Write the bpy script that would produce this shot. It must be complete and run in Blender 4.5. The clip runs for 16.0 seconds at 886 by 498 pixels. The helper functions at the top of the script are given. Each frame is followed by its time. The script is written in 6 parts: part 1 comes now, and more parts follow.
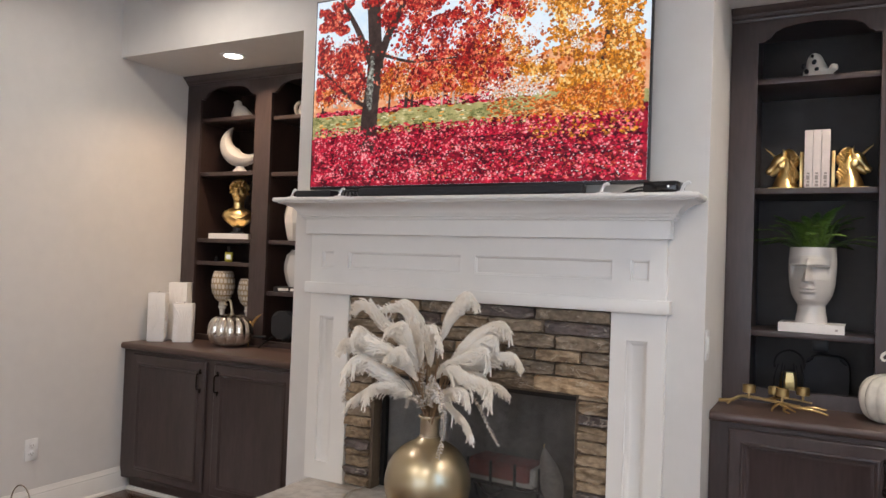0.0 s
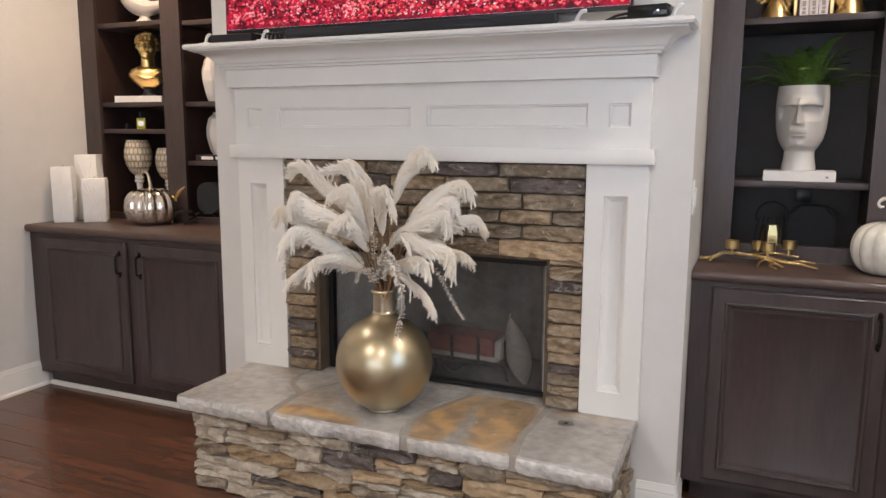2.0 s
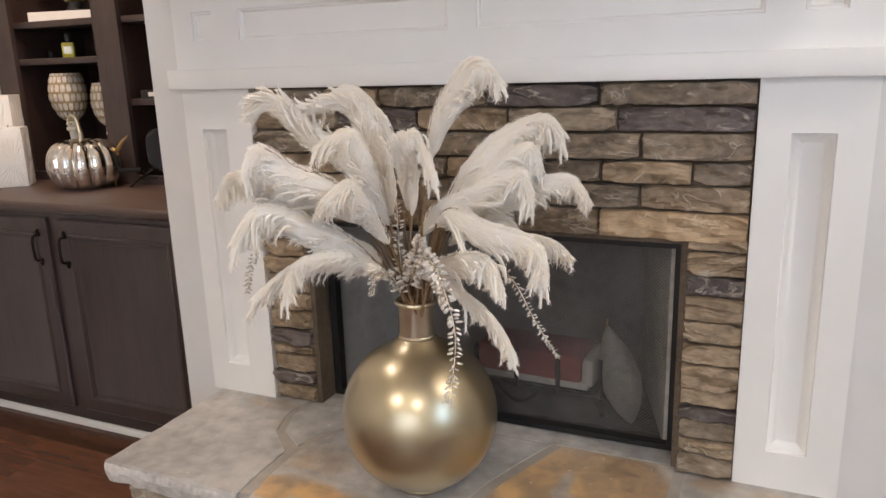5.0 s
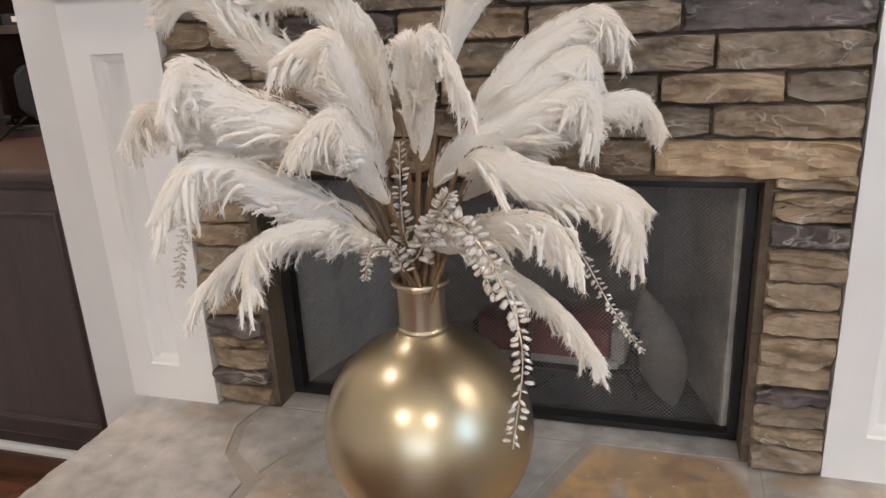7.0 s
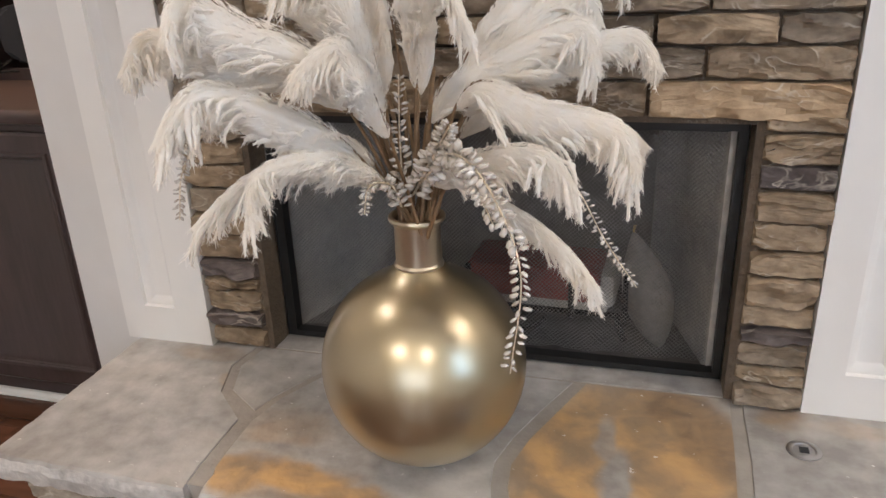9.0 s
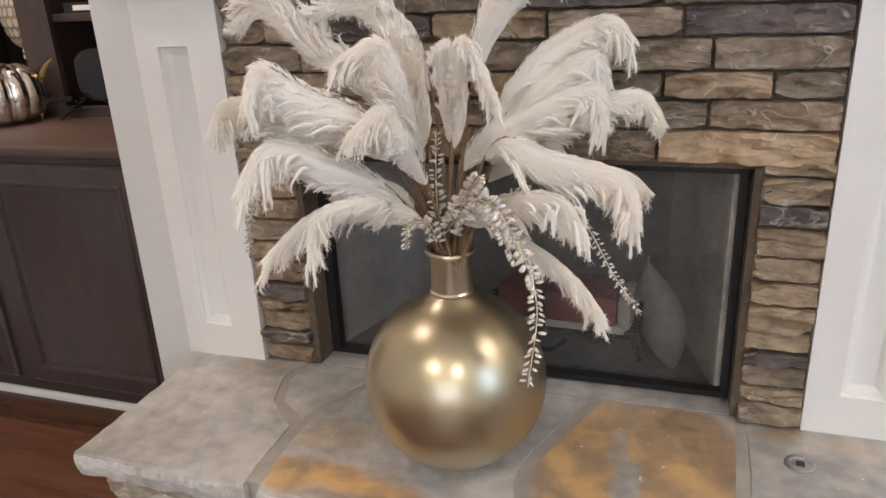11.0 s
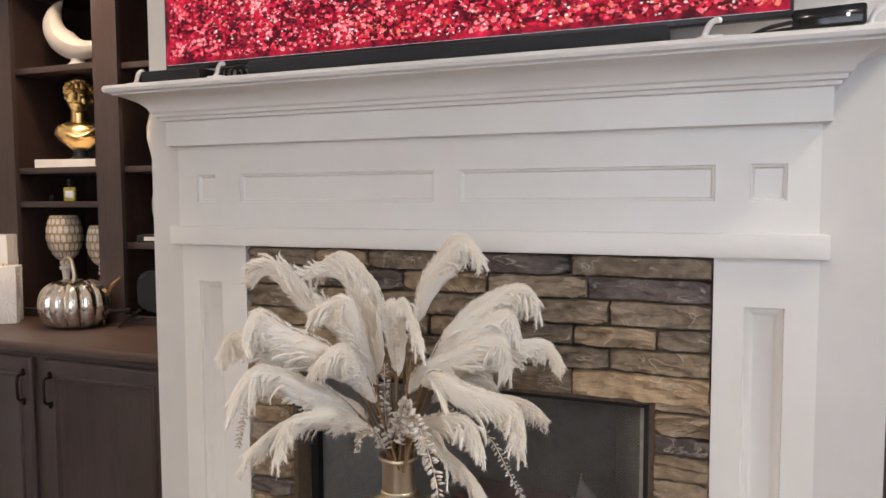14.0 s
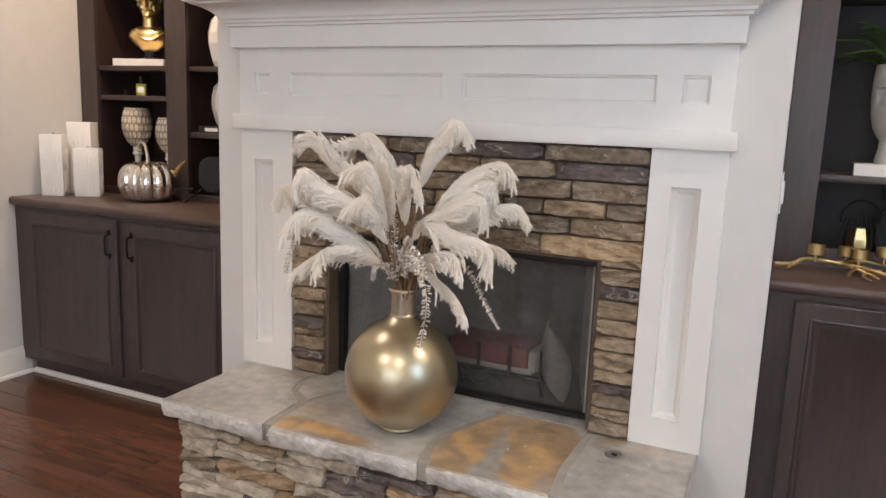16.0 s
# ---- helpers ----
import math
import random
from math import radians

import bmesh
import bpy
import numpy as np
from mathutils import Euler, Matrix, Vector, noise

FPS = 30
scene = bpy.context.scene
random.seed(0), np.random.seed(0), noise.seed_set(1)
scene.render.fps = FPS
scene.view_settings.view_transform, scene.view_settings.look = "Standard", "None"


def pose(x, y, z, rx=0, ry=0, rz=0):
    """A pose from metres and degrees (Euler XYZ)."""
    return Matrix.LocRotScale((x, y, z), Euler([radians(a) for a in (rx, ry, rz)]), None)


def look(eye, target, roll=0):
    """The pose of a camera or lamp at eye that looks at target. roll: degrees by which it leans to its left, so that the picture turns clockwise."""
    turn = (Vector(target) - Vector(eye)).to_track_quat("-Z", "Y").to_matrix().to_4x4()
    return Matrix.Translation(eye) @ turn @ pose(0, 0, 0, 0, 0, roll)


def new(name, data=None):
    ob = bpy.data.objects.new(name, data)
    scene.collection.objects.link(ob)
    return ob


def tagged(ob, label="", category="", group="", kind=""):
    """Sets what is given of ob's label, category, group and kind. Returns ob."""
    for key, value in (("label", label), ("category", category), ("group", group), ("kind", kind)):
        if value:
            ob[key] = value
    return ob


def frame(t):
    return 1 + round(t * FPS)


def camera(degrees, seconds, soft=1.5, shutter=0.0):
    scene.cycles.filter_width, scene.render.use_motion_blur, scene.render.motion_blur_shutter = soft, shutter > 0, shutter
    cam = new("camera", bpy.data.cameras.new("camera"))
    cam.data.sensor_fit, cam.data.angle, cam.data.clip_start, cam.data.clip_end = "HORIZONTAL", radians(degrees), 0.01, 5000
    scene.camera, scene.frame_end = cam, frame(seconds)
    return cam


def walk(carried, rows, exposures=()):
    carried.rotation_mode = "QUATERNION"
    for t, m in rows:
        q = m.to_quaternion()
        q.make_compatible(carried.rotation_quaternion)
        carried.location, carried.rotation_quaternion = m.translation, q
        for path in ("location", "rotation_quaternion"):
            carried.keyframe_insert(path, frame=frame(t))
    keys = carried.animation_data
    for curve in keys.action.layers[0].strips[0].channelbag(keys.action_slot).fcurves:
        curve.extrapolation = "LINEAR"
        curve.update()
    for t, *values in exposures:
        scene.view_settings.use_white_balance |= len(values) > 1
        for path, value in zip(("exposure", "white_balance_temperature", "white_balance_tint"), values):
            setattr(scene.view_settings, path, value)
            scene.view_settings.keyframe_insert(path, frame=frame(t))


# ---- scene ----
cam = camera(62.4, 16.0)
PATH = [
    (0, (1.474, -2.965, 1.489), (0.594, -1.326, 1.526), 2.1),
    (0.5, (1.424, -2.903, 1.474), (0.576, -1.247, 1.442), 1.7),
    (1, (1.357, -2.835, 1.457), (0.55, -1.163, 1.351), 1.1),
    (1.5, (1.293, -2.757, 1.437), (0.53, -1.072, 1.241), 0.5),
    (2, (1.242, -2.616, 1.41), (0.514, -0.927, 1.129), 0.3),
    (2.5, (1.189, -2.416, 1.398), (0.486, -0.729, 1.052), 0.3),
    (3, (1.138, -2.265, 1.375), (0.432, -0.587, 0.991), 0.0),
    (3.5, (1.012, -2.103, 1.38), (0.301, -0.432, 0.976), -0.5),
    (4, (0.892, -1.975, 1.381), (0.166, -0.318, 0.95), -1.2),
    (4.5, (0.789, -1.825, 1.363), (0.048, -0.178, 0.919), -1.6),
    (4.7, (0.753, -1.762, 1.36), (0.006, -0.118, 0.916), -1.7),
    (6.8, (0.359, -1.319, 1.291), (-0.176, 0.369, 0.723), -2.9),
    (7, (0.354, -1.307, 1.273), (-0.17, 0.376, 0.679), -3.0),
    (7.5, (0.36, -1.305, 1.251), (-0.147, 0.363, 0.602), -3.2),
    (8, (0.361, -1.326, 1.239), (-0.137, 0.336, 0.565), -2.9),
    (8.5, (0.342, -1.339, 1.235), (-0.14, 0.322, 0.552), -2.2),
    (8.7, (0.34, -1.339, 1.236), (-0.137, 0.321, 0.546), -2.2),
    (10.8, (0.386, -1.455, 1.331), (-0.172, 0.183, 0.65), -2.8),
    (11, (0.392, -1.485, 1.328), (-0.174, 0.166, 0.683), -2.7),
    (11.5, (0.425, -1.518, 1.352), (-0.16, 0.15, 0.773), -2.3),
    (12, (0.498, -1.558, 1.381), (-0.113, 0.131, 0.897), -2.0),
    (12.5, (0.591, -1.604, 1.389), (-0.053, 0.098, 1.008), -1.6),
    (13, (0.657, -1.637, 1.407), (-0.008, 0.079, 1.136), -1.4),
    (13.5, (0.693, -1.683, 1.442), (0.007, 0.037, 1.269), -1.0),
    (14, (0.718, -1.786, 1.455), (0.024, -0.064, 1.327), -0.2),
    (14.5, (0.772, -1.922, 1.438), (0.065, -0.207, 1.296), 0.9),
    (15, (0.864, -2.029, 1.414), (0.134, -0.329, 1.224), 1.7),
    (15.5, (0.986, -2.162, 1.387), (0.234, -0.481, 1.129), 2.1),
    (16, (1.028, -2.257, 1.368), (0.268, -0.589, 1.052), 2.2),
]
walk(cam, [(t, look(eye, target, roll)) for t, eye, target, roll in PATH],
     exposures=((0, -0.15, 6300, 10), (1.5, -0.03, 6320, 10), (3.0, 0.18, 6400, 10), (4.5, 0.16, 6350, 10), (7.0, 0.15, 6230, 10), (8.5, 0.15, 6230, 10), (11.0, 0.18, 6230, 10), (12.5, 0.16, 6330, 10), (14.0, 0.04, 6400, 10), (16.0, 0.12, 6350, 10)))

# ---- world, sun, lights ----
world = bpy.data.worlds.new("world")
scene.world = world
world.use_nodes = True
wn = world.node_tree
sky = wn.nodes.new("ShaderNodeTexSky")
sky.sky_type, sky.sun_disc, sky.sun_elevation, sky.sun_rotation = "NISHITA", False, radians(40), radians(90)
wn.nodes["Background"].inputs[1].default_value = 0.12
wn.links.new(sky.outputs[0], wn.nodes["Background"].inputs[0])


def area_lamp(name, m, sx, sy, watts, colour, spread=180):
    lamp = bpy.data.lights.new(name, "AREA")
    lamp.shape, lamp.size, lamp.size_y, lamp.energy, lamp.color = "RECTANGLE", sx, sy, watts, colour
    lamp.spread = radians(spread)
    ob = new(name, lamp)
    ob.matrix_world = m
    return ob


def disc_lamp(name, x, y, z, size, watts, colour, spread=150):
    ob = area_lamp(name, pose(x, y, z), size, size, watts, colour, spread)
    ob.data.shape = "DISK"
    return ob


WARM, DAY = (1.0, 0.70, 0.46), (0.68, 0.84, 1.0)
area_lamp("window_light", look((2.43, -1.75, 1.62), (0.0, -1.75, 1.25)), 0.40, 1.15, 8.5, (0.32, 0.60, 1.0))
# Warm fill lamp added for the whole room, set at an assumed rear opening.
area_lamp("rear_fill_light", look((0.7, -5.35, 1.7), (-0.6, 0.0, 1.0)), 2.8, 1.9, 21, (1.0, 0.92, 0.85))
DOWNLIGHTS = [(-1.55, -0.52), (2.08, -0.52), (-0.8, -3.3), (1.2, -3.3)]
for lx, ly in DOWNLIGHTS:
    near = ly > -1.0
    disc_lamp("downlight_lamp", lx, ly, 3.025, 0.09, (10.5 if lx < 0 else 23.0) if near else 37.0, (1.0, 0.88, 0.76), 170 if near else 150)
for lx in (-1.74, 1.74):
    disc_lamp("niche_lamp", lx, 0.27, 2.675, 0.11, 10.5 if lx < 0 else 1.6, WARM, 140)

# ---- materials ----


def mat(name, colour, rough=0.5, metal=0.0, vary=0.12, scale=30.0, bump=0.0, bump_scale=200.0, spec=0.5, coat=0.0, stretch=(1, 1, 1), second=None, island=0.0, rnd=0.0):
    """A surface: base colour varied at two scales, a rough map and a fine bump."""
    m = bpy.data.materials.new(name)
    m.use_nodes = True
    t = m.node_tree
    b = t.nodes["Principled BSDF"]
    b.inputs["Roughness"].default_value, b.inputs["Metallic"].default_value = rough, metal
    b.inputs["Specular IOR Level"].default_value, b.inputs["Coat Weight"].default_value = spec, coat
    co = t.nodes.new("ShaderNodeTexCoord")
    mp = t.nodes.new("ShaderNodeMapping")
    mp.inputs["Scale"].default_value = stretch
    t.links.new(co.outputs["Object"], mp.inputs[0])
    if rnd:
        oi = t.nodes.new("ShaderNodeObjectInfo")
        sc = t.nodes.new("ShaderNodeVectorMath")
        sc.operation = "ADD"
        mu = t.nodes.new("ShaderNodeMath")
        mu.operation, mu.inputs[1].default_value = "MULTIPLY", 37.0
        t.links.new(oi.outputs["Random"], mu.inputs[0])
        t.links.new(mp.outputs[0], sc.inputs[0])
        t.links.new(mu.outputs[0], sc.inputs[1])
        vec = sc.outputs[0]
    else:
        vec = mp.outputs[0]
    big = t.nodes.new("ShaderNodeTexNoise")
    big.inputs["Scale"].default_value, big.inputs["Detail"].default_value = scale * 0.15, 3
    fine = t.nodes.new("ShaderNodeTexNoise")
    fine.inputs["Scale"].default_value, fine.inputs["Detail"].default_value = scale, 6
    t.links.new(vec, big.inputs[0])
    t.links.new(vec, fine.inputs[0])
    add = t.nodes.new("ShaderNodeMath")
    add.operation = "ADD"
    t.links.new(big.outputs[0], add.inputs[0])
    t.links.new(fine.outputs[0], add.inputs[1])
    half = t.nodes.new("ShaderNodeMath")
    half.operation, half.inputs[1].default_value = "MULTIPLY", 0.5
    t.links.new(add.outputs[0], half.inputs[0])
    fac = half.outputs[0]
    ramp = t.nodes.new("ShaderNodeValToRGB")
    lo, hi = [c * (1 - vary) for c in colour], second or [min(1, c * (1 + vary)) for c in colour]
    ramp.color_ramp.elements[0].position, ramp.color_ramp.elements[1].position = 0.36, 0.64
    ramp.color_ramp.elements[0].color, ramp.color_ramp.elements[1].color = (*lo, 1), (*hi, 1)
    t.links.new(fac, ramp.inputs[0])
    out = ramp.outputs[0]
    if rnd or island:
        hsv = t.nodes.new("ShaderNodeHueSaturation")
        rng = t.nodes.new("ShaderNodeMapRange")
        amount = rnd or island
        rng.inputs["To Min"].default_value, rng.inputs["To Max"].default_value = 1 - amount, 1 + amount
        if rnd:
            t.links.new(oi.outputs["Random"], rng.inputs[0])
        else:
            ge = t.nodes.new("ShaderNodeNewGeometry")
            t.links.new(ge.outputs["Random Per Island"], rng.inputs[0])
        t.links.new(rng.outputs[0], hsv.inputs["Value"])
        t.links.new(out, hsv.inputs["Color"])
        out = hsv.outputs[0]
    t.links.new(out, b.inputs["Base Color"])
    rr = t.nodes.new("ShaderNodeMapRange")
    rr.inputs["To Min"].default_value, rr.inputs["To Max"].default_value = max(0.02, rough * 0.85), min(1, rough * 1.18)
    t.links.new(fac, rr.inputs[0])
    t.links.new(rr.outputs[0], b.inputs["Roughness"])
    if bump:
        bn = t.nodes.new("ShaderNodeTexNoise")
        bn.inputs["Scale"].default_value, bn.inputs["Detail"].default_value = bump_scale, 5
        t.links.new(vec, bn.inputs[0])
        bp = t.nodes.new("ShaderNodeBump")
        bp.inputs["Strength"].default_value, bp.inputs["Distance"].default_value = bump, 0.006
        t.links.new(bn.outputs[0], bp.inputs["Height"])
        t.links.new(bp.outputs[0], b.inputs["Normal"])
    return m


def glow(name, colour, strength):
    m = bpy.data.materials.new(name)
    m.use_nodes = True
    b = m.node_tree.nodes["Principled BSDF"]
    b.inputs["Base Color"].default_value, b.inputs["Emission Color"].default_value = (*colour, 1), (*colour, 1)
    b.inputs["Emission Strength"].default_value = strength
    return m


def glass(name, colour, rough=0.05):
    m = bpy.data.materials.new(name)
    m.use_nodes = True
    b = m.node_tree.nodes["Principled BSDF"]
    b.inputs["Base Color"].default_value, b.inputs["Roughness"].default_value = (*colour, 1), rough
    b.inputs["Transmission Weight"].default_value, b.inputs["IOR"].default_value = 1.0, 1.45
    return m


WALL = mat("wall_paint", (0.66, 0.635, 0.60), 0.55, vary=0.03, scale=12, bump=0.08, bump_scale=260)
CEIL = mat("ceiling_paint", (0.80, 0.79, 0.77), 0.8, vary=0.03, bump=0.1, bump_scale=180)
TRIM = mat("white_trim_paint", (0.77, 0.745, 0.70), 0.32, vary=0.025, scale=9, bump=0.04, bump_scale=90)
CAB = mat("espresso_cabinet_stain", (0.050, 0.035, 0.033), 0.33, vary=0.22, scale=26, bump=0.03, bump_scale=120, stretch=(3, 3, 0.4))
COUNTER = mat("espresso_counter_stain", (0.075, 0.048, 0.040), 0.30, vary=0.25, scale=24, bump=0.05, bump_scale=120, stretch=(0.4, 3, 3))
CABBACK_L = mat("red_brown_back_panel", (0.035, 0.019, 0.015), 0.5, vary=0.2, scale=20, stretch=(3, 3, 0.4))
CABBACK_R = mat("charcoal_back_panel", (0.038, 0.033, 0.032), 0.55, vary=0.15, scale=20)
PLANK = mat("dark_cherry_floorboard", (0.098, 0.043, 0.025), 0.24, vary=0.30, scale=14, bump=0.05, bump_scale=60, stretch=(0.3, 2.2, 2.2), rnd=0.18, coat=0.15)
GAP = mat("floor_gap", (0.030, 0.012, 0.008), 0.8)
def ledge(name, colour, light, seed, relief=0.030):
    """Split ledge stone: cloudy body colour, darker clefts, edge highlights painted as thin pale ridges."""
    m = mat(name, colour, 0.66, vary=0.30, scale=34, second=light, rnd=0.16, stretch=(1, 1, 1.5))
    t = m.node_tree
    b = t.nodes["Principled BSDF"]
    base = b.inputs["Base Color"].links[0].from_socket
    vec = [n for n in t.nodes if n.bl_idname == "ShaderNodeVectorMath"][0].outputs[0]
    mp = t.nodes.new("ShaderNodeMapping")
    mp.inputs["Scale"].default_value, mp.inputs["Rotation"].default_value = (0.75, 1, 1.15), (0, radians(seed), 0)
    t.links.new(vec, mp.inputs[0])
    lines = t.nodes.new("ShaderNodeTexNoise")
    lines.inputs["Scale"].default_value, lines.inputs["Detail"].default_value, lines.inputs["Distortion"].default_value = 11.0, 3, 0.9
    t.links.new(mp.outputs[0], lines.inputs[0])
    centred = t.nodes.new("ShaderNodeMath")
    centred.operation, centred.inputs[1].default_value = "SUBTRACT", 0.5
    t.links.new(lines.outputs[0], centred.inputs[0])
    ridge = t.nodes.new("ShaderNodeMath")
    ridge.operation = "ABSOLUTE"
    t.links.new(centred.outputs[0], ridge.inputs[0])
    cloud = t.nodes.new("ShaderNodeTexNoise")
    cloud.inputs["Scale"].default_value, cloud.inputs["Detail"].default_value = 16.0, 5
    t.links.new(vec, cloud.inputs[0])
    # Thin pale lines put the highlights of chiselled edges into the colour.
    edge_light = t.nodes.new("ShaderNodeMapRange")
    edge_light.inputs["From Min"].default_value, edge_light.inputs["From Max"].default_value = 0.022, 0.003
    t.links.new(ridge.outputs[0], edge_light.inputs[0])
    part_of = t.nodes.new("ShaderNodeMapRange")
    part_of.inputs["From Min"].default_value, part_of.inputs["From Max"].default_value = 0.47, 0.62
    part_of.inputs["To Max"].default_value = 0.5
    t.links.new(cloud.outputs[0], part_of.inputs[0])
    amount = t.nodes.new("ShaderNodeMath")
    amount.operation = "MULTIPLY"
    t.links.new(edge_light.outputs[0], amount.inputs[0])
    t.links.new(part_of.outputs[0], amount.inputs[1])
    pale = t.nodes.new("ShaderNodeMix")
    pale.data_type = "RGBA"
    pale.inputs[7].default_value = (0.62, 0.55, 0.45, 1)
    t.links.new(amount.outputs[0], pale.inputs[0])
    t.links.new(base, pale.inputs[6])
    t.links.new(pale.outputs[2], b.inputs["Base Color"])
    rock = t.nodes.new("ShaderNodeBump")
    rock.inputs["Strength"].default_value, rock.inputs["Distance"].default_value = 0.8, -relief
    t.links.new(ridge.outputs[0], rock.inputs["Height"])
    grain = t.nodes.new("ShaderNodeTexNoise")
    grain.inputs["Scale"].default_value, grain.inputs["Detail"].default_value = 60, 6
    t.links.new(vec, grain.inputs[0])
    fine = t.nodes.new("ShaderNodeBump")
    fine.inputs["Strength"].default_value, fine.inputs["Distance"].default_value = 0.55, 0.005
    t.links.new(grain.outputs[0], fine.inputs["Height"])
    t.links.new(rock.outputs[0], fine.inputs["Normal"])
    t.links.new(fine.outputs[0], b.inputs["Normal"])
    return m


STONES = {
    "t": ledge("tan_ledgestone", (0.200, 0.138, 0.080), (0.375, 0.280, 0.180), 12),
    "g": ledge("grey_ledgestone", (0.160, 0.120, 0.080), (0.315, 0.248, 0.175), -14),
    "d": ledge("dark_ledgestone", (0.075, 0.058, 0.053), (0.165, 0.132, 0.118), 8),
    "o": ledge("amber_ledgestone", (0.34, 0.225, 0.120), (0.51, 0.370, 0.225), 15, 0.016),
    "c": ledge("cream_ledgestone", (0.35, 0.285, 0.205), (0.58, 0.500, 0.400), -10, 0.016),
}
MORTAR = mat("brown_mortar", (0.115, 0.085, 0.058), 0.9, vary=0.25, scale=60, bump=0.8, bump_scale=150)
BLACK = mat("black_metal", (0.007, 0.007, 0.007), 0.5, metal=0.0, vary=0.2)
IRON = mat("wrought_iron", (0.015, 0.014, 0.013), 0.6, metal=0.5, vary=0.2, bump=0.4)
BRONZE = mat("dark_bronze_pull", (0.020, 0.015, 0.012), 0.35, metal=0.8, vary=0.2)
PLASTIC = mat("black_plastic", (0.012, 0.012, 0.014), 0.35, vary=0.1)
FABRIC = mat("charcoal_fabric", (0.022, 0.023, 0.027), 0.85, vary=0.15, scale=200, bump=0.3, bump_scale=700)
WHITEP = mat("white_plastic", (0.78, 0.77, 0.75), 0.35, vary=0.03)
CERAMIC = mat("white_glazed_ceramic", (0.64, 0.61, 0.57), 0.16, vary=0.04, scale=14, coat=0.3)
MATTEW = mat("matte_white_plaster", (0.72, 0.68, 0.62), 0.6, vary=0.05, scale=24, bump=0.1)
PAPER = mat("white_book_cover", (0.76, 0.73, 0.70), 0.5, vary=0.04)
PAGES = mat("book_pages", (0.70, 0.65, 0.56), 0.8, vary=0.12, scale=90, stretch=(1, 1, 14))
PALEBOOK = mat("blush_book_cover", (0.70, 0.62, 0.58), 0.5, vary=0.05)
INK = mat("grey_print", (0.30, 0.26, 0.24), 0.6)
GOLDSTAT = mat("polished_gold", (0.84, 0.60, 0.26), 0.28, metal=1.0, vary=0.12, scale=20, bump=0.1, bump_scale=60)
GOLDVASE = mat("satin_champagne_gold", (0.47, 0.385, 0.230), 0.38, metal=1.0, vary=0.05, scale=8, bump=0.02, bump_scale=50, coat=1.0)
GOLDVASE.node_tree.nodes["Principled BSDF"].inputs["Coat Roughness"].default_value = 0.21
GOLDVASE.node_tree.nodes["Principled BSDF"].inputs["Coat IOR"].default_value = 1.7
GOLDNECK = mat("brushed_champagne_metal", (0.62, 0.54, 0.40), 0.30, metal=1.0, vary=0.06, scale=10, stretch=(1, 1, 6))
BRASS = mat("matte_brass", (0.50, 0.36, 0.16), 0.38, metal=1.0, vary=0.12, scale=40, bump=0.2, bump_scale=120)
MERCURY = mat("mercury_glass_silver", (0.76, 0.70, 0.63), 0.14, metal=1.0, vary=0.35, scale=40, bump=0.15, bump_scale=60)
PLUME = mat("cream_pampas", (0.98, 0.895, 0.765), 0.9, vary=0.01, scale=50, second=(1.0, 0.975, 0.925), island=0.03, spec=0.1)
# fine hair lets light through
pt = PLUME.node_tree
lit = pt.nodes.new("ShaderNodeBsdfTranslucent")
lit.inputs[0].default_value = (1.0, 0.98, 0.94, 1)
both = pt.nodes.new("ShaderNodeMixShader")
both.inputs[0].default_value = 0.38
pt.links.new(pt.nodes["Principled BSDF"].outputs[0], both.inputs[1])
pt.links.new(lit.outputs[0], both.inputs[2])
pt.links.new(both.outputs[0], pt.nodes["Material Output"].inputs[0])
STEM = mat("dried_brown_stem", (0.22, 0.14, 0.075), 0.7, vary=0.25, scale=80)
CRYSTAL = mat("champagne_acrylic", (0.80, 0.70, 0.57), 0.08, vary=0.12, scale=60, second=(0.96, 0.92, 0.86), coat=0.6, spec=0.8)
CRYSTAL.node_tree.nodes["Principled BSDF"].inputs["Transmission Weight"].default_value = 0.34
GLITTER = mat("champagne_glitter_twig", (0.62, 0.52, 0.38), 0.35, metal=0.3, vary=0.4, scale=300)
FERN = mat("fern_green", (0.050, 0.125, 0.018), 0.42, vary=0.35, scale=60, second=(0.14, 0.24, 0.04), island=0.3)
BRICKP = mat("grey_firebrick_panel", (0.40, 0.375, 0.335), 0.85, vary=0.2, scale=40, bump=0.5, bump_scale=90)
SOOT = mat("sooty_firebrick", (0.13, 0.122, 0.112), 0.9, vary=0.3, scale=25, bump=0.4, bump_scale=90)
REDLOG = mat("dull_red_brick_block", (0.21, 0.055, 0.045), 0.75, vary=0.3, scale=30, bump=0.4)
WIRE = mat("dark_steel_wire", (0.22, 0.21, 0.20), 0.45, metal=0.5, vary=0.2)

# ---- building helpers ----


def part(name, bm, material, parent=None, label="", smooth=35):
    """Links a bmesh as one mesh object under a thing or a part."""
    me = bpy.data.meshes.new(name)
    bmesh.ops.recalc_face_normals(bm, faces=bm.faces)
    bm.to_mesh(me)
    bm.free()
    me.materials.append(material)
    if smooth:
        me.shade_smooth()
        me.set_sharp_from_angle(angle=radians(smooth))
    ob = new(name, me)
    ob.parent = parent
    return tagged(ob, label)


def raw(name, verts, faces, material, parent=None, label="", smooth=True):
    me = bpy.data.meshes.new(name)
    me.from_pydata([tuple(v) for v in verts], [], [tuple(f) for f in faces])
    me.materials.append(material)
    if smooth:
        me.shade_smooth()
    ob = new(name, me)
    ob.parent = parent
    return tagged(ob, label)


def thing(name, label, category, at, turn=0.0, group="", kind=""):
    ob = new(name)
    ob.empty_display_size = 0.05
    ob.matrix_world = pose(*at, 0, 0, turn)
    return tagged(ob, label, category, group, kind)


